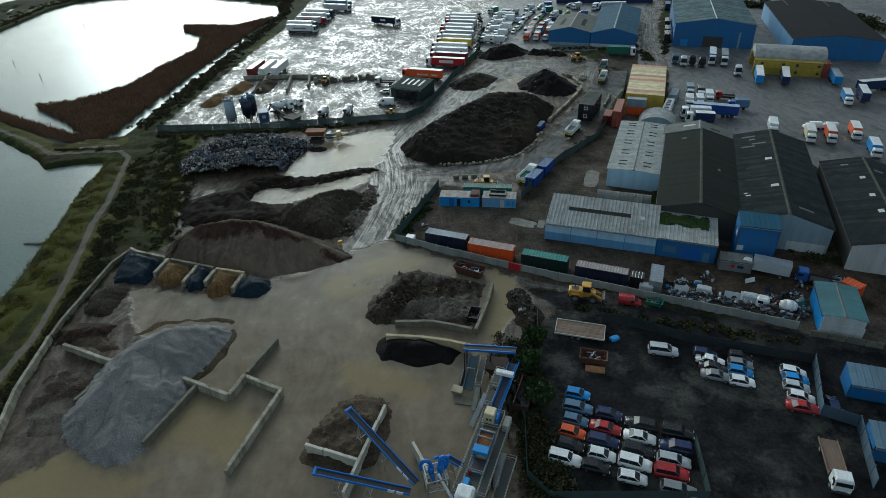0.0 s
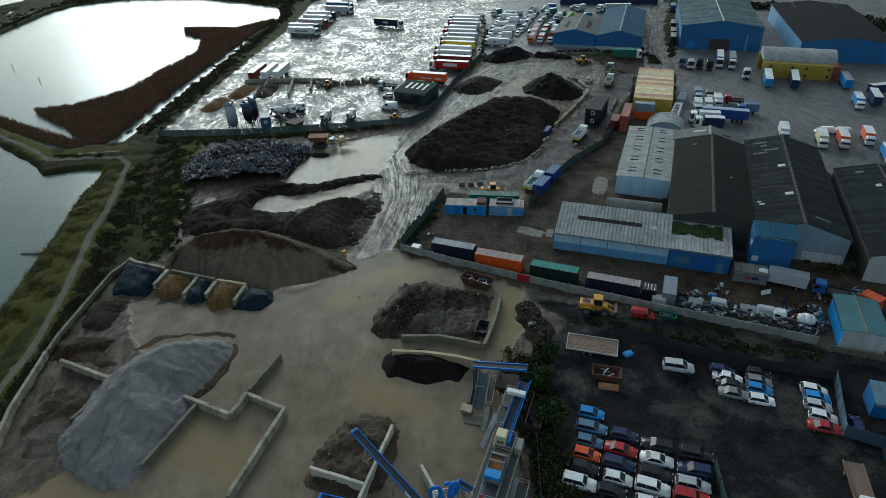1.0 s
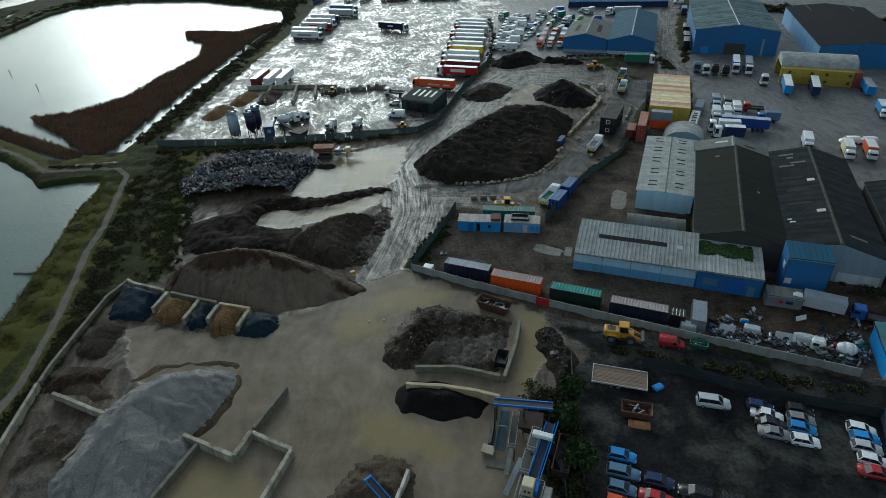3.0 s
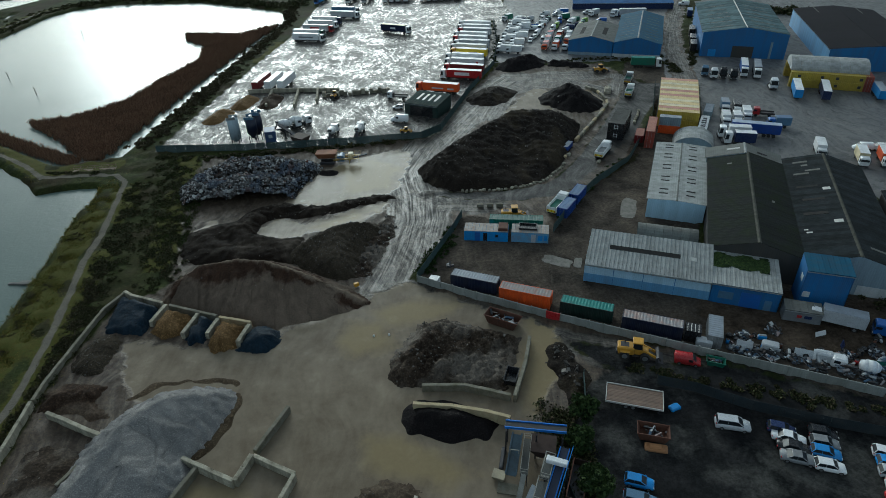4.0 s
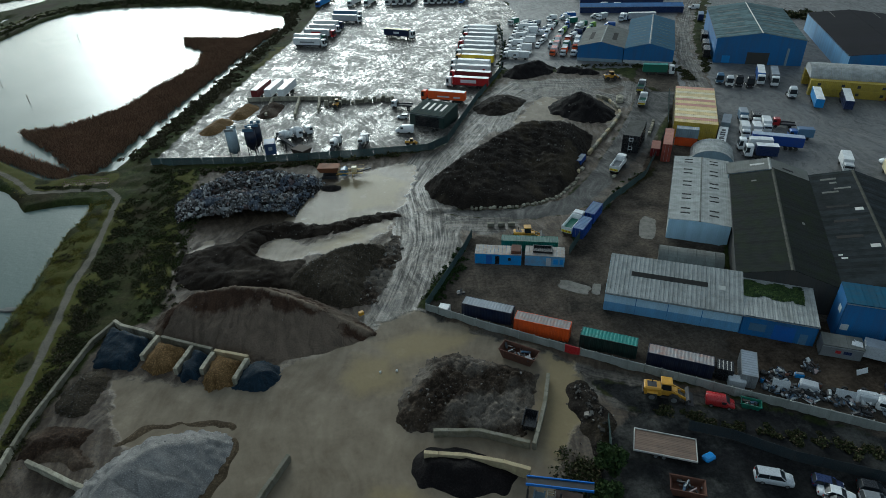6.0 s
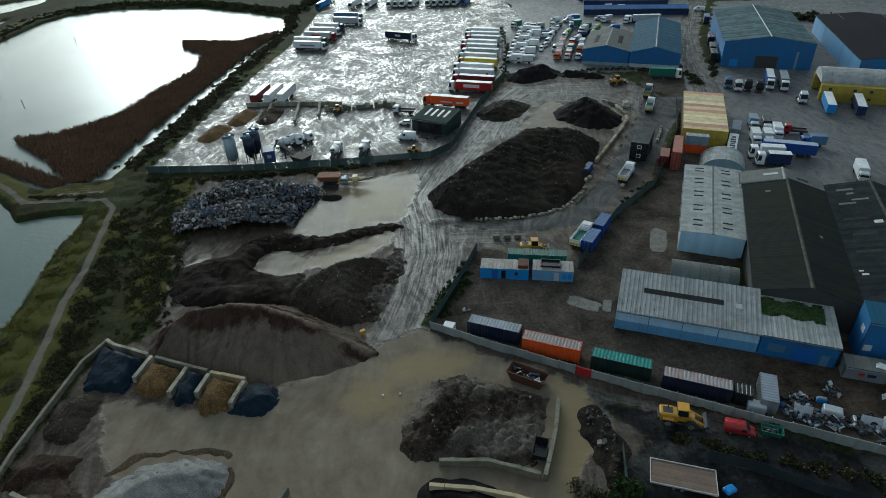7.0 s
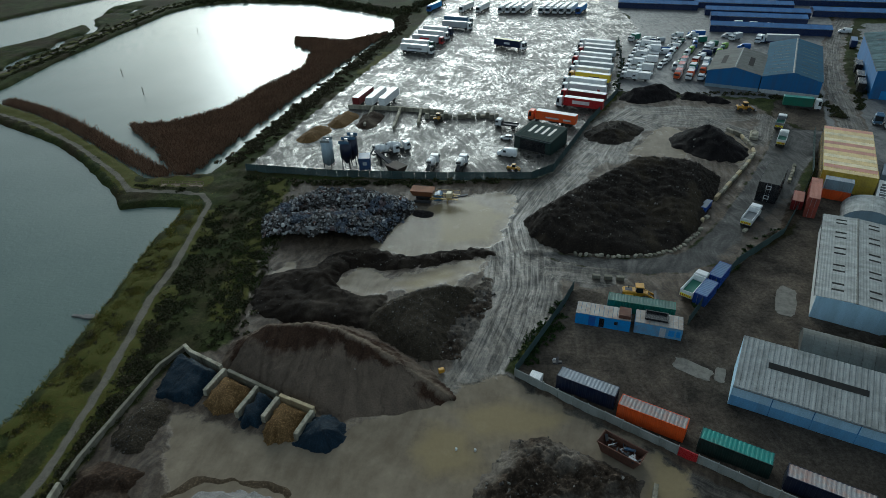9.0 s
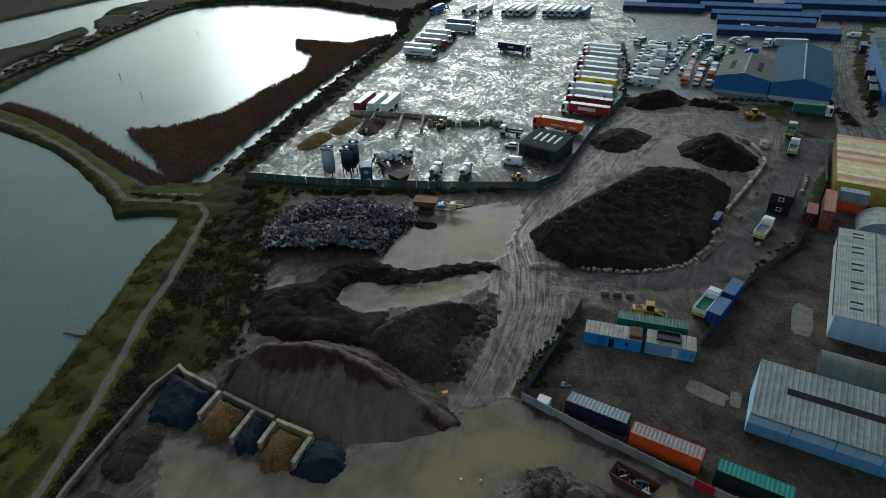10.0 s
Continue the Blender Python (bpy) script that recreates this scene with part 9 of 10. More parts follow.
part("trough", Geo().loft([[(1.0, 4.3, 2.0), (2.9, 4.3, 2.0), (2.9, 6.6, 2.0), (1.0, 6.6, 2.0)], [(0.85, 4.2, 3.5), (3.0, 4.2, 3.5), (3.0, 6.6, 3.5), (0.85, 6.6, 3.5)]]), STEELBLUE, t, "steel blue wash trough")
# dark plate over the closed trough paints the shade of its mouth
part("trough_mouth", Geo().box(1.1, 2.8, 4.4, 6.4, 3.5, 3.53), STEEL_DARK, t)
box = part("screen_box", Geo().beam((0.8, 6.6, 4.1), (0.8, 10.2, 4.3), 0.12, 1.3).beam((2.8, 6.6, 4.1), (2.8, 10.2, 4.3), 0.12, 1.3).box(0.8, 2.8, 10.1, 10.25, 3.5, 4.9), STEELBLUE, t, "steel blue vibrating screen")
part("screen_mesh", Geo().beam((1.8, 7.7, 4.35), (1.8, 10.0, 4.5), 1.85, 0.06), mat("rust_orange_mesh", (0.34, 0.13, 0.035), 0.8, dirt=0.5, ribs=0.25, rib_axis=1), box, "rust-orange screen mesh")
part("screen_cover", Geo().rbox(0.72, 2.88, 6.4, 7.7, 4.3, 4.9, 0.06), SKYBLUE, box, "bright blue cover")
part("cross_tube", Geo().cyl((0.7, 9.0, 4.95), (2.9, 9.0, 4.95), 0.12, 8).cyl((0.7, 10.1, 5.0), (2.9, 10.1, 5.0), 0.12, 8), PALE, box)
part("motor_house", Geo().rbox(0.6, 2.1, 12.3, 13.9, 3.9, 5.8, 0.1), CREAM, t, "cream motor housing")
part("motor_grille", Geo().box(0.95, 1.25, 12.26, 12.3, 4.5, 4.9).box(1.45, 1.75, 12.26, 12.3, 4.5, 4.9), STEEL_DARK, t)
part("blue_bracket", Geo().rbox(2.15, 2.6, 12.6, 14.4, 3.9, 4.8, 0.06), BLUE_PLANT, t)
part("gear_box", Geo().rbox(3.3, 4.3, 12.2, 14.2, 3.1, 4.4, 0.1), PALE, t)
p0, p1 = Vector((1.55, 14.0, 4.6)), Vector((2.2, 22.4, 6.7))
belt = part("feed_belt", Geo().beam(p0, p1, 1.0, 0.12), mat("dark_blue_belt", (0.012, 0.02, 0.045), 0.6), t, "dark blue rubber belt")
for e in (-1, 1):
    o = Vector((e * 0.6, 0, 0.05))
    part("belt_frame", Geo().beam(p0 + o, p1 + o, 0.12, 0.42), BLUE_PLANT, belt)
part("belt_rail", Geo().beam(p0 + Vector((1.0, 0, 0.9)), p1 + Vector((1.0, 0, 0.9)), 0.06).beam(p0 + Vector((1.0, 0, 0.5)), p1 + Vector((1.0, 0, 0.5)), 0.06), SKYBLUE, belt)
part("head_cover", Geo().rbox(0.2, 3.0, 19.7, 20.6, 6.3, 6.9, 0.12), ROOF_WHITE, t, "white cover at the belt's head")
part("white_hopper", Geo().rbox(0.6, 2.9, -1.0, 1.3, 3.2, 4.9, 0.3), ROOF_WHITE, t, "white filter housing")
part("blue_skirt", Geo().rbox(0.3, 4.4, -1.6, 0.2, 2.6, 3.4, 0.1), BLUE_PLANT, t)
part("blue_tank", Geo().rbox(0.8, 1.7, 1.5, 2.7, 3.0, 4.2, 0.1), SKYBLUE, t)
part("red_box", Geo().rbox(0.95, 1.3, 3.9, 4.3, 3.0, 3.8, 0.05), RED, t, "red control box")
part("ground_deck", Geo().box(4.8, 6.3, 1.0, 9.2, 1.3, 1.4), GRATING, t)
g = Geo()
rails(g, 4.8, 6.3, 1.0, 9.2, 1.4)
part("side_handrail", g, PALE, t)
g = Geo()
for yy in (1.2, 5.0, 9.0):
    g.beam((4.9, yy, 0), (4.9, yy, 1.3), 0.12).beam((6.2, yy, 0), (6.2, yy, 1.3), 0.12)
part("side_post", g, STEEL_DARK, t)
part("return_chute", Geo().beam((4.5, 8.8, 2.9), (4.6, 4.4, 1.2), 0.7, 0.3), GREY, t)
part("stair", Geo().beam((-0.6, 17.4, 4.2), (-1.9, 14.2, 0.1), 0.8, 0.1), STEEL, t)

t = thing("feed_hopper", 12.0, 69.4, 0, -17.0, "blue-framed feed hopper with a grey chute and a cream bucket", "machine", view_fit=False)
for xx, yy in ((0, 0), (7.8, 0), (0, 2.2), (7.8, 2.2), (4.2, 0), (4.2, 2.2)):
    part("leg", Geo().beam((xx, yy, 0), (xx, yy, 4.9), 0.2), STEEL_DARK, t)
part("cross_belt", Geo().beam((-0.3, 1.1, 5.0), (8.2, 1.1, 5.6), 0.9, 0.12), BELT, t)
part("frame", Geo().beam((-0.3, 0.5, 5.0), (8.2, 0.5, 5.6), 0.14, 0.4).beam((-0.3, 1.7, 5.0), (8.2, 1.7, 5.6), 0.14, 0.4), BLUE_PLANT, t)
part("bin", Geo().loft([[(4.6, -0.9, 1.4), (6.0, -0.9, 1.4), (6.0, 0.5, 1.4), (4.6, 0.5, 1.4)], [(3.4, -1.8, 3.6), (7.0, -1.8, 3.6), (7.0, 1.4, 3.6), (3.4, 1.4, 3.6)]]), DARK_RUST, t, "dark rusty steel bin")
part("chute", Geo().beam((0.9, 0.4, 4.4), (0.5, -4.0, 0.9), 0.16, 0.8).beam((2.2, 0.4, 4.4), (1.9, -4.0, 0.9), 0.16, 0.8).beam((1.5, 0.4, 4.0), (1.2, -4.0, 0.6), 1.3, 0.1), mat("dull_blue_steel", (0.10, 0.14, 0.17), 0.65, dirt=0.6), t)
part("chute_hoop", Geo().beam((0.8, -2.0, 2.6), (0.8, -2.0, 3.6), 0.12).beam((2.0, -2.0, 2.6), (2.0, -2.0, 3.6), 0.12).beam((0.8, -2.0, 3.6), (2.0, -2.0, 3.6), 0.12), PALE, t)
part("bucket", Geo().loft([[(-1.2, -4.6, 0.1), (0.2, -4.9, 0.1), (0.3, -3.9, 0.1), (-1.0, -3.7, 0.1)], [(-1.4, -4.9, 1.0), (0.4, -5.2, 1.0), (0.5, -3.7, 1.0), (-1.2, -3.4, 1.0)]]), DULL_CREAM, t, "dull cream bucket")
part("track_frame", Geo().rbox(-0.6, 0.0, -3.2, 0.6, 0.05, 0.9, 0.15), STEEL_DARK, t)
part("slab", Geo().box(-0.4, 2.4, -6.6, -4.9, -0.1, 0.16), CONCRETE_DIRTY, t, "stained concrete base slab")
part("platform", Geo().box(2.5, 3.5, -5.0, 1.0, 2.6, 2.7), GRATING, t)
g = Geo()
rails(g, 2.5, 3.5, -5.0, 1.0, 2.7)
part("handrail", g, PALE, t)
me = Geo().beam((0, 0, 0), (0, 0, 2.6), 0.14).mesh("post", STEEL_DARK)
for xx in (2.6, 3.4):
    for yy in (-4.8, 0.8):
        link("post", me, t, pose(xx, yy, 0))
part("ladder", Geo().beam((3.0, -5.0, 2.7), (2.6, -7.4, 0.1), 0.7, 0.12), PALE, t)

t = thing("steel_bin", 18.2, 60.2, 0, -25.2, "open dark rusty steel bin beside the washing plant", "bin", view_fit=False)
part("side_plate", Geo().box(0, 0.1, 0, 6.4, 0, 2.2), DARK_RUST, t)
part("side_plate", Geo().box(2.2, 2.3, 0, 6.4, 0, 2.2), DARK_RUST, t)
part("end_plate", Geo().box(0.1, 2.2, 0, 0.1, 0, 2.2), DARK_RUST, t)
part("end_plate", Geo().box(0.1, 2.2, 6.3, 6.4, 0, 2.2), DARK_RUST, t)
part("rim", Geo().beam((0.05, 0, 2.22), (0.05, 6.4, 2.22), 0.16, 0.1).beam((2.25, 0, 2.22), (2.25, 6.4, 2.22), 0.16, 0.1), RUST, t)
part("fill", Geo().box(0.1, 2.2, 0.1, 6.3, 0.05, 1.0), STEEL_DARK, t)
t = thing("cyclone_rig", 5.6, 49.0, 0, 10, "blue hydrocyclone rig with curved pipes", "machine")
g = Geo()
for xx in (-1.4, 1.4):
    for yy in (-1.4, 1.4):
        g.beam((xx, yy, 0), (xx, yy, 4.2), 0.18)
for zz in (2.2, 4.2):
    g.beam((-1.4, -1.4, zz), (1.4, -1.4, zz), 0.15).beam((-1.4, 1.4, zz), (1.4, 1.4, zz), 0.15).beam((-1.4, -1.4, zz), (-1.4, 1.4, zz), 0.15).beam((1.4, -1.4, zz), (1.4, 1.4, zz), 0.15)
part("frame", g, STEEL, t)
g = Geo()
rails(g, -1.5, 1.5, -1.5, 1.5, 2.3)
part("handrail", g, PALE, t)
for k in range(2):
    part("cyclone", Geo().cyl((-0.6 + k * 1.2, 0, 5.6), (-0.6 + k * 1.2, 0, 4.4), 0.42, 12).cyl((-0.6 + k * 1.2, 0, 4.4), (-0.3 + k * 0.6, -0.4, 2.4), 0.42, 12, 0.12), BLUE_PLANT, t, "", None, True)


def pipe(pts, r, m, parent, name="pipe"):
    cu = bpy.data.curves.new(name, "CURVE")
    cu.dimensions, cu.bevel_depth, cu.bevel_resolution = "3D", r, 3
    sp = cu.splines.new("NURBS")
    sp.points.add(len(pts) - 1)
    for q, c in zip(sp.points, pts):
        q.co = (*c, 1)
    sp.use_endpoint_u, sp.order_u = True, 4
    cu.materials.append(m)
    ob = new(name, cu)
    ob.parent = parent
    return ob


pipe([(-0.6, 0, 5.5), (-0.6, 0, 6.8), (-1.6, 0.2, 7.0), (-2.0, 0.5, 5.8), (-1.8, 0.6, 4.6)], 0.26, BLUE_PLANT, t)
pipe([(0.6, 0, 5.5), (0.6, 0.1, 6.9), (1.6, 0.3, 6.8), (1.9, 0.4, 5.4), (1.4, 0.5, 4.0)], 0.26, BLUE_PLANT, t)
pipe([(0.0, 0.6, 6.0), (0.4, 1.0, 6.4), (1.2, 0.9, 5.6), (1.4, 0.2, 5.0)], 0.2, BLUE_PLANT, t)
pipe([(0.2, -0.4, 4.4), (0.8, -1.6, 3.2), (1.6, -3.4, 2.0), (2.2, -5.0, 1.2)], 0.2, ROOF_WHITE, t)

# ---- clutter ----
rng = random.Random(21)
NEAR_SCRAP = "scrap beyond the yard wall"


def scrap_lump(x, y, r, label, seed, m=None, n=40):
    rs = random.Random(seed)
    g = Geo()
    for _ in range(n):
        a, d = rs.uniform(0, math.tau), r * math.sqrt(rs.random())
        c = Vector((math.cos(a) * d, math.sin(a) * d, rs.uniform(0.1, 0.2 + r * 0.5 * (1 - d / r))))
        v = Vector((rs.uniform(-1, 1), rs.uniform(-1, 1), rs.uniform(-0.5, 0.5))).normalized() * rs.uniform(0.15, 0.8)
        g.beam(c - v, c + v, rs.uniform(0.06, 0.6), rs.uniform(0.05, 0.4))
    g.cyl((0, 0, -0.1), (0, 0, 0.15), r * 0.8, 8)
    ob = solid("scrap_pile", g, m or SCRAP, label, "scrap", pose(x, y, 0), NEAR_SCRAP, "stuff")
    return ob


for k, (cx, cy, r) in enumerate(((54.8, 89.8, 1.6), (57.4, 88.6, 1.9), (60.0, 87.6, 1.8), (57.2, 92.4, 1.6), (63.4, 86.4, 1.6), (66.0, 84.4, 1.8), (70.2, 83.0, 1.9), (73.4, 81.6, 2.2), (75.8, 81.8, 1.8), (77.6, 86.2, 1.6), (72.4, 86.2, 1.2), (84.5, 83.5, 2.0), (63.6, 93.8, 1.4), (88.5, 90.2, 2.0), (50.3, 87.6, 1.0))):
    scrap_lump(cx, cy, r, "tangled heap of vehicle scrap behind the wall", 40 + k)
g = Geo().rbox(0, 2.6, 0, 1.6, 0, 1.5, 0.15)
for cx, cy, rz, m, lab in ((66.4, 85.6, -24, SILVER, "grey scrapped tank body behind the wall"), (58.6, 88.8, -30, SILVER, "pale grey scrapped body panel box"), (47.8, 90.6, -24, SILVER, "pale grey box beside the navy container")):
    solid("scrap_tank", g, m, lab, "scrap", pose(cx, cy, 0, 0, 0, rz), NEAR_SCRAP)
t = thing("scrapped_cab", 68.2, 84.2, 0, -30, "white scrapped lorry cab lying behind the wall", "scrap", NEAR_SCRAP)
part("shell", Geo().rbox(0, 2.2, 0, 2.0, 0, 1.7, 0.3), WHITE, t)
part("window_opening", Geo().box(0.3, 1.2, -0.02, 0.05, 0.8, 1.4), GLASS, t)
t = thing("mixer_drum", 72.2, 83.0, 0, -25, "white discarded mixer drum behind the wall", "scrap", NEAR_SCRAP)
part("drum", Geo().cyl((0, 0, 1.1), (0.9, 0, 1.1), 0.7, 16, 1.1).cyl((0.9, 0, 1.1), (2.1, 0, 1.1), 1.1, 16, 1.1).cyl((2.1, 0, 1.1), (2.8, 0, 1.1), 1.1, 16, 0.6), WHITE, t, "", None, True)
def oil_drum(x, y, z, m, label):
    t = thing("oil_drum", x, y, z, rng.uniform(0, 90), label, "drum", "drums in the scrap yard", view_fit=False)
    part("barrel", Geo().cyl((0, 0, 0), (0, 0, 0.88), 0.29, 12), m, t, "", None, True)
    part("lid", Geo().cyl((0, 0, 0.88), (0, 0, 0.9), 0.26, 12), STEEL_DARK, t)
    for q in (0.28, 0.58):
        part("hoop", Geo().cyl((0, 0, q), (0, 0, q + 0.05), 0.31, 12), m, t)


def tyre_stack(x, y, n, label):
    t = thing("tyre_stack", x, y, 0, rng.uniform(0, 90), label, "tyres", "stacked tyres", view_fit=False)
    for k in range(n):
        part("tyre", Geo().cyl((0, 0, k * 0.27), (0, 0, k * 0.27 + 0.25), 0.5, 14), RUBBER, t, "", pose(rng.uniform(-0.08, 0.08), rng.uniform(-0.08, 0.08), 0))
    # flat black disc: painted shade for the top tyre's hole
    part("hollow", Geo().cyl((0, 0, n * 0.27 - 0.02), (0, 0, n * 0.27), 0.28, 12), BLACK, t)


def axle(x, y, rz, label):
    t = thing("axle", x, y, 0, rz, label, "scrap", NEAR_SCRAP, view_fit=False)
    part("beam", Geo().cyl((-0.95, 0, 0.48), (0.95, 0, 0.48), 0.11, 8).rbox(-0.25, 0.25, -0.25, 0.25, 0.25, 0.75, 0.1), RUST, t)
    for e in (-1, 1):
        k = link("tyre", wheel_mesh(0.48, 0.3), t, pose(e * 0.95, 0, 0.48, 0, 0, 90))
        link("rim", rim_mesh(0.48, 0.3), k)


def engine(x, y, rz, m, label):
    t = thing("engine", x, y, 0, rz, label, "scrap", NEAR_SCRAP, view_fit=False)
    part("block", Geo().rbox(-0.7, 0.7, -0.35, 0.35, 0.05, 0.75, 0.08), m, t)
    part("rocker_cover", Geo().rbox(-0.6, 0.6, -0.2, 0.2, 0.75, 0.95, 0.06), STEEL, t)
    part("fan", Geo().cyl((0.72, 0, 0.45), (0.8, 0, 0.45), 0.3, 10), STEEL_DARK, t)
    part("gearbox", Geo().cyl((-0.7, 0, 0.4), (-1.3, 0, 0.4), 0.3, 10, 0.16), SILVER, t)


def body_panel(x, y, rz, w, h, m, label):
    t = thing("body_panel", x, y, 0, rz, label, "scrap", NEAR_SCRAP, view_fit=False)
    part("sheet", Geo().rbox(-w / 2, w / 2, -0.04, 0.04, 0, h, 0.02), m, t, "", pose(0, 0, 0.02, -24, 0, 0))
    part("prop", Geo().beam((0, h * 0.4, 0), (0, h * 0.36, h * 0.8), 0.08), STEEL_DARK, t)


for k, (px, py, m, c) in enumerate(((53.2, 88.6, SKYBLUE, "blue"), (54.2, 87.9, SKYBLUE, "blue"), (60.2, 85.4, WHITE, "white"), (59.4, 85.9, SKYBLUE, "blue"), (56.4, 86.2, STEELBLUE, "steel blue"), (62.4, 85.6, RUST, "rusty"), (72.4, 80.4, RED, "red"), (77.4, 82.4, SILVER, "grey"), (83.0, 87.4, YELLOW, "yellow"))):
    oil_drum(px, py, 0, m, c + " steel drum standing among scrap")
for px, py, n in ((61.6, 87.2, 2), (64.0, 84.2, 3), (68.6, 84.0, 2), (74.6, 82.6, 3), (75.8, 83.4, 2), (79.6, 80.8, 3), (55.4, 89.6, 2), (9.6, 203.4, 3), (10.8, 204.6, 2), (6.6, 203.8, 2)):
    tyre_stack(px, py, n, "stack of worn lorry tyres on bare ground")
for px, py, rz in ((58.6, 88.4, 20), (65.4, 83.6, 70), (73.0, 82.4, -30), (78.4, 84.4, 40), (81.2, 83.8, 10)):
    axle(px, py, rz, "rusty lorry axle with its wheels on")
for px, py, rz, m in ((57.4, 87.0, 30, STEELBLUE), (60.6, 88.2, -20, SKYBLUE), (62.8, 83.8, 60, STEEL_DARK), (70.8, 81.8, 15, GREY), (74.4, 80.0, -40, STEEL_DARK), (76.8, 80.4, 20, SILVER), (80.0, 85.6, 75, STEEL_DARK)):
    engine(px, py, rz, m, "scrapped diesel engine lying behind the wall")
for px, py, rz, w, h, m, c in ((52.8, 89.8, -24, 2.0, 1.6, WHITE, "white"), (56.0, 85.6, -20, 2.6, 1.8, SILVER, "pale grey"), (64.6, 82.6, -26, 2.8, 1.7, SILVER, "grey"), (66.8, 81.6, -30, 2.2, 2.0, WHITE, "white"), (69.0, 80.8, -22, 1.8, 1.9, WHITE, "white"), (71.0, 87.6, 10, 2.2, 0.9, ROOF_WHITE, "pale"), (75.6, 79.0, -24, 2.6, 1.1, GREEN, "green"), (72.8, 84.2, 40, 1.8, 1.2, NAVY, "navy")):
    body_panel(px, py, rz, w, h, m, c + " vehicle body panel propped in the scrap")
# at the compound's corner
solid("concrete_slab", Geo().rbox(-1.0, 1.0, -0.9, 0.9, 0, 1.5, 0.08), ROOF_WHITE, "white block store at the navy container's end", "block", pose(*unsite(5.0, 112.2), 0, 0, 0, -24))
t = thing("roof_scrap", *unsite(8.4, 113.6), 2.9, -24, "small heap of dark scrap on the navy container's roof", "scrap")
part("frame", Geo().beam((-0.6, -0.4, 0.25), (0.7, 0.3, 0.35), 0.5, 0.4).beam((0.1, -0.5, 0.2), (-0.2, 0.7, 0.75), 0.35, 0.3), STEEL_DARK, t)
part("sack", Geo().rbox(-0.9, -0.1, 0.0, 0.7, 0, 0.5, 0.18), GREY, t)
# stones edging the soil heap and the site road
FOOT = run_points([(15.5, 151.6), (22, 150.9), (30.4, 151.5), (37.4, 154.2), (41.9, 159.0), (46.2, 164.6)], 1.15)
for k, ((px, py), _) in enumerate(FOOT):
    g = Geo().rbox(-0.5, 0.5, -0.32, 0.32, -0.1, rng.uniform(0.3, 0.6), 0.16)
    solid("edge_stone", g, CONCRETE if k % 3 else CONCRETE_DIRTY, "pale rough block edging the soil heap", "stone", pose(*unsite(px + rng.uniform(-0.3, 0.3), py + rng.uniform(-0.3, 0.3)), 0, 0, 0, rng.uniform(0, 180)), "stones edging the soil heap")
SANDY = mat("sandy_concrete", (0.40, 0.33, 0.2))
for k, ((ax, ay), (bx, by)) in enumerate(run_points([(69.7, 226.5), (72.4, 221.6), (72.7, 211.8), (71.6, 207.4), (65.7, 197.6), (60.2, 189.6), (55.8, 183.0), (52.5, 178.4)], 3.1)):
    g = Geo().rbox(-1.45, 1.45, -0.42, 0.42, -0.1, rng.uniform(0.8, 1.1), 0.1)
    solid("barrier_block", g, (CONCRETE, CONCRETE_DIRTY, SANDY)[k % 3], "stained concrete barrier block along the site road", "block", pose(*unsite((ax + bx) / 2, (ay + by) / 2), 0, 0, 0, math.degrees(math.atan2(by - ay, bx - ax)) + rng.uniform(-5, 5)), "barrier blocks")
for k, ((ax, ay), (bx, by)) in enumerate(run_points([(74.8, 190.0), (77.6, 195.2), (80.4, 200.8)], 1.9)):
    g = Geo().rbox(-0.8, 0.8, -0.4, 0.4, -0.1, rng.uniform(0.6, 0.9), 0.1)
    solid("barrier_block", g, CONCRETE_DIRTY if k % 3 else CONCRETE, "grey block beside the site road by the black cabins", "block", pose(*unsite(ax, ay), 0, 0, 0, 62 + rng.uniform(-12, 12)), "barrier blocks")
for k, (ax, ay) in enumerate(((56.4, 166.6), (58.2, 170.2), (60.0, 174.4), (55.0, 163.4), (46.5, 167.6), (48.0, 169.2))):
    g = Geo().rbox(-0.7, 0.7, -0.45, 0.45, -0.1, rng.uniform(0.5, 0.8), 0.12)
    solid("barrier_block", g, CONCRETE if k % 2 else SANDY, "odd concrete block standing beside the site road", "block", pose(*unsite(ax, ay), 0, 0, 0, 58 + rng.uniform(-20, 20)), "barrier blocks")
for k in range(3):
    t = solid("concrete_block", Geo().rbox(-0.8, 0.8, -0.4, 0.4, 0, 0.8, 0.06), CONCRETE_DIRTY, "weathered concrete block in a short row", "block", pose(16.3 + k * 2.4, 144.6 - 0.1 * k, 0, 0, 0, -4), "short row of blocks")
solid("rubble_stack", Geo().rbox(-1.2, 1.2, -3, 3, -0.1, 0.9, 0.2).rbox(-0.8, 0.6, -2.2, 1.8, 0.85, 1.6, 0.2), CONCRETE, "pale heap of bagged stone beside the tipper", "stone", pose(72.5, 227, 0, 0, 0, -20))
solid("jetty_wreck", Geo().rbox(0, 5.4, -0.4, 0.4, -0.3, 0.35, 0.1).rbox(2.5, 5.6, -0.7, 0.7, 0.1, 0.45, 0.1), mat("grey_driftwood", (0.16, 0.155, 0.145), 0.85, dirt=0.6, stain=1.2), "grey half-sunk timber pontoon in the lake", "pontoon", pose(-85.6, 125.6, -1.0, 0, 0, -5))
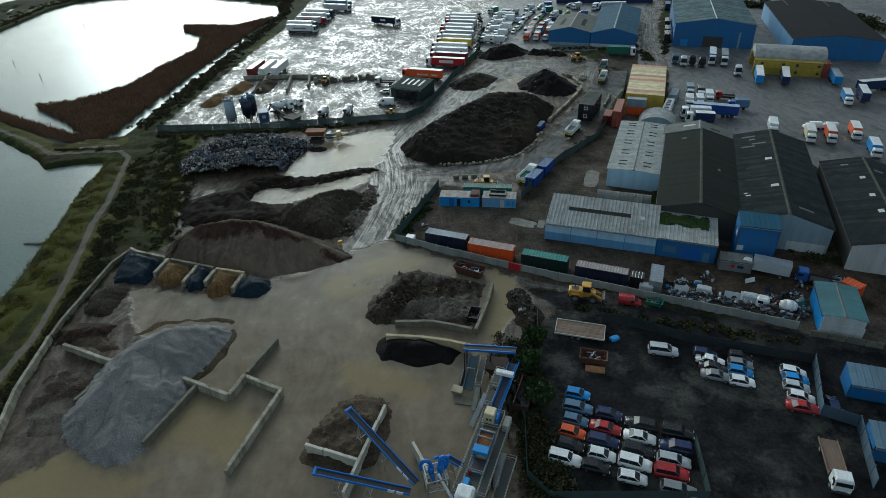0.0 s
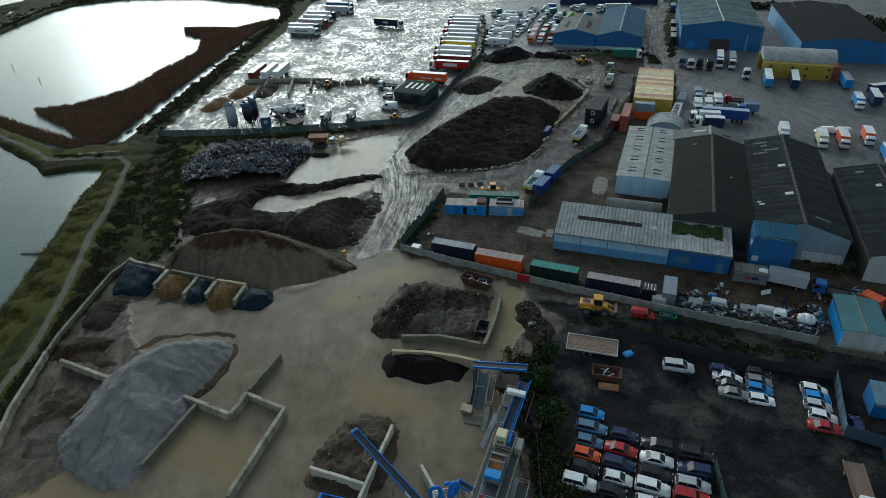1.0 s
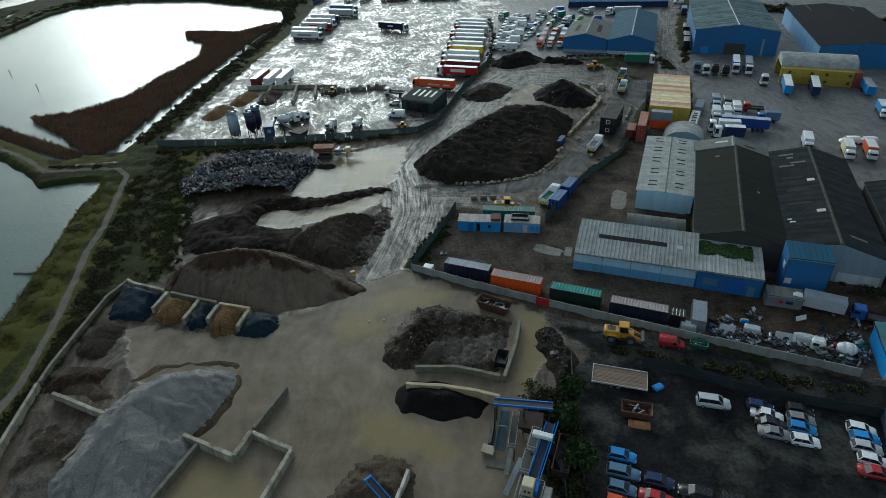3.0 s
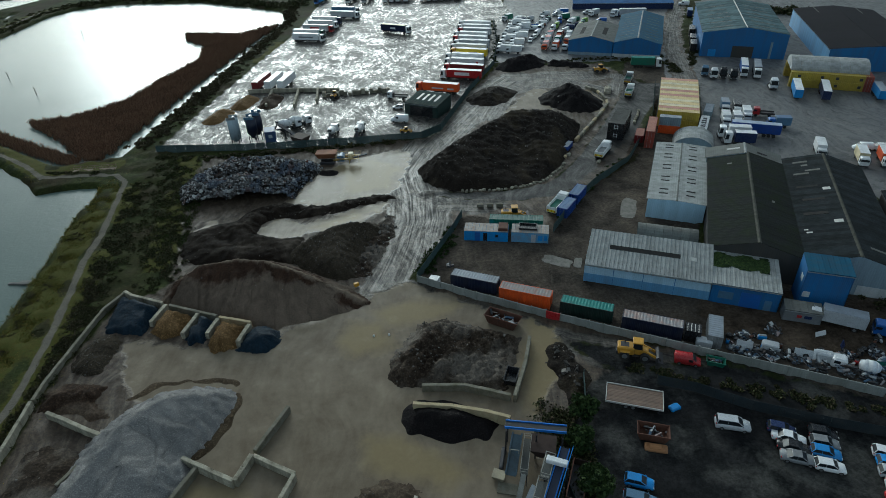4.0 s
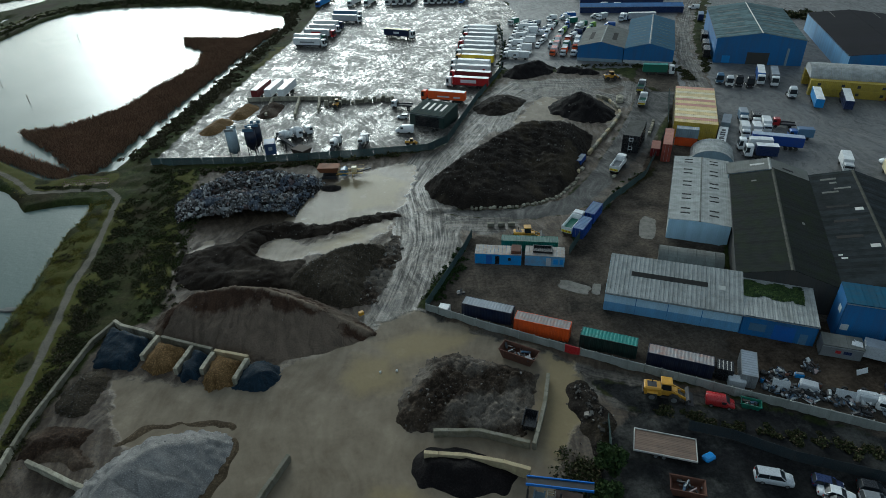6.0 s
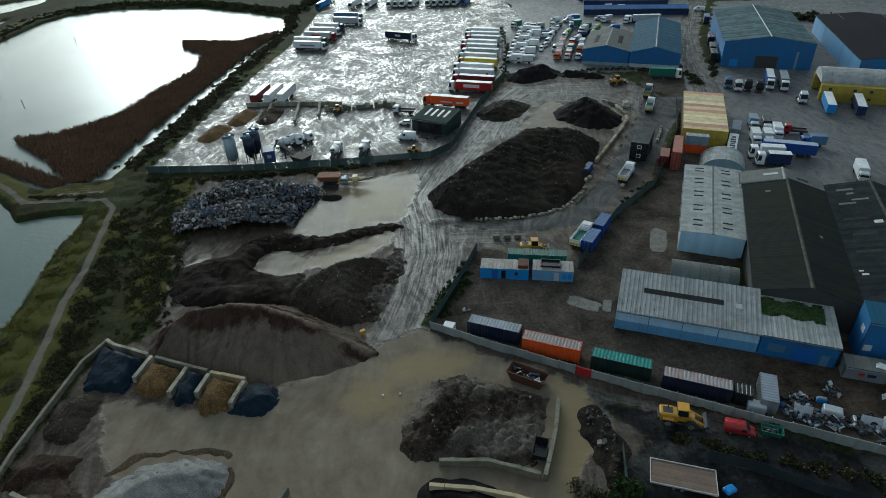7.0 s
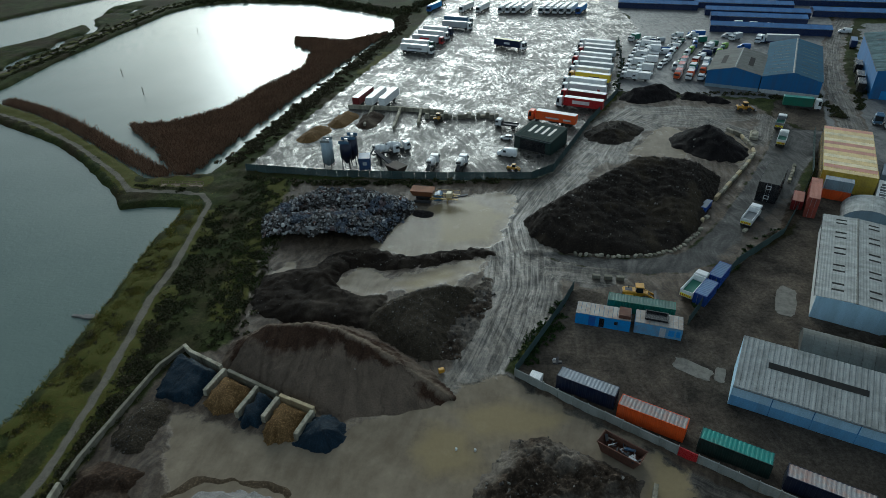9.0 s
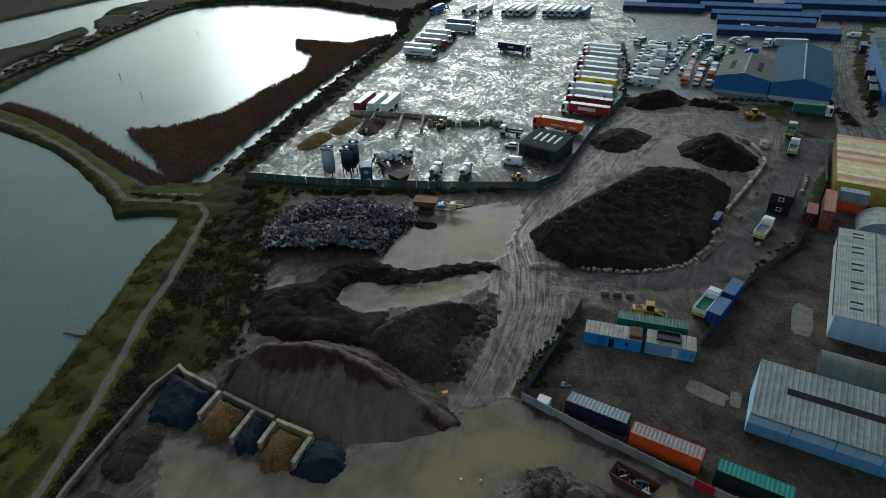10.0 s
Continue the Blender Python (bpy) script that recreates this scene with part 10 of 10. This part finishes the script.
for k in range(2):
    g = Geo().rbox(-0.18, 0.18, -0.18, 0.18, -0.05, 0.3, 0.08)
    solid("buoy", g, ROOF_WHITE, "small white float lying in flood water", "float", pose(*unsite((-7.2, -4.4)[k], 97.5), 0.02), "white floats")
solid("marker_box", Geo().rbox(-0.5, 0.5, -0.35, 0.35, 0, 0.7, 0.08), YELLOW, "yellow plastic box on the heap's foot", "box", pose(-10.8, 113.2, 0.3, 0, 0, 25))
def broken_slab(x, y, rz, rx, ry, seed, label):
    """Worn remains of a concrete apron with a ragged outline."""
    rs = random.Random(seed)
    n = 26

    def edge(c):
        return math.copysign(abs(c) ** 0.45, c) * rs.uniform(0.86, 1.04)
    ring = [(rx * edge(math.cos(k * math.tau / n)), ry * edge(math.sin(k * math.tau / n))) for k in range(n)]
    solid("concrete_slab", Geo().prism(ring, 2, -0.1, 0.05), mat("stained_slab", (0.14, 0.13, 0.112), 0.6, dirt=0.8, dirt_color=(0.05, 0.045, 0.035), stain=0.8), label, "slab", pose(x, y, 0, 0, 0, rz))


broken_slab(*unsite(31.4, 116.8), -32, 3.4, 1.7, 1, "pale broken concrete slab before the long shed")
broken_slab(52.2, 140.6, -23, 1.9, 5.0, 2, "pale concrete apron remains beside the grey shed")
broken_slab(*unsite(35.6, 115.6), 68, 1.9, 0.9, 3, "small pale concrete pad at the long shed's end")
# marker posts in the lake
for px, py in ((-166, 287), (-143, 262), (-167, 366)):
    solid("marker_post", Geo().cyl((0, 0, -2.2), (0, 0, 2.2), 0.12, 6).beam((-0.5, 0, 1.8), (0.5, 0, 1.8), 0.08), BARK, "thin timber post standing in the lake", "post", pose(px, py, 0), "lake posts")
# footbridge across the outfall
t = thing("footbridge", -88.8, 181.0, 0, 0, "short timber footbridge with handrails at the outfall", "bridge")
part("deck", Geo().box(-6, 6, -0.7, 0.7, 0.1, 0.25), TIMBER, t)
for e in (-0.7, 0.7):
    g = Geo()
    for k in range(7):
        g.beam((-6 + k * 2, e, 0.2), (-6 + k * 2, e, 1.3), 0.1)
    g.beam((-6, e, 1.25), (6, e, 1.25), 0.08)
    part("handrail", g, TIMBER, t)
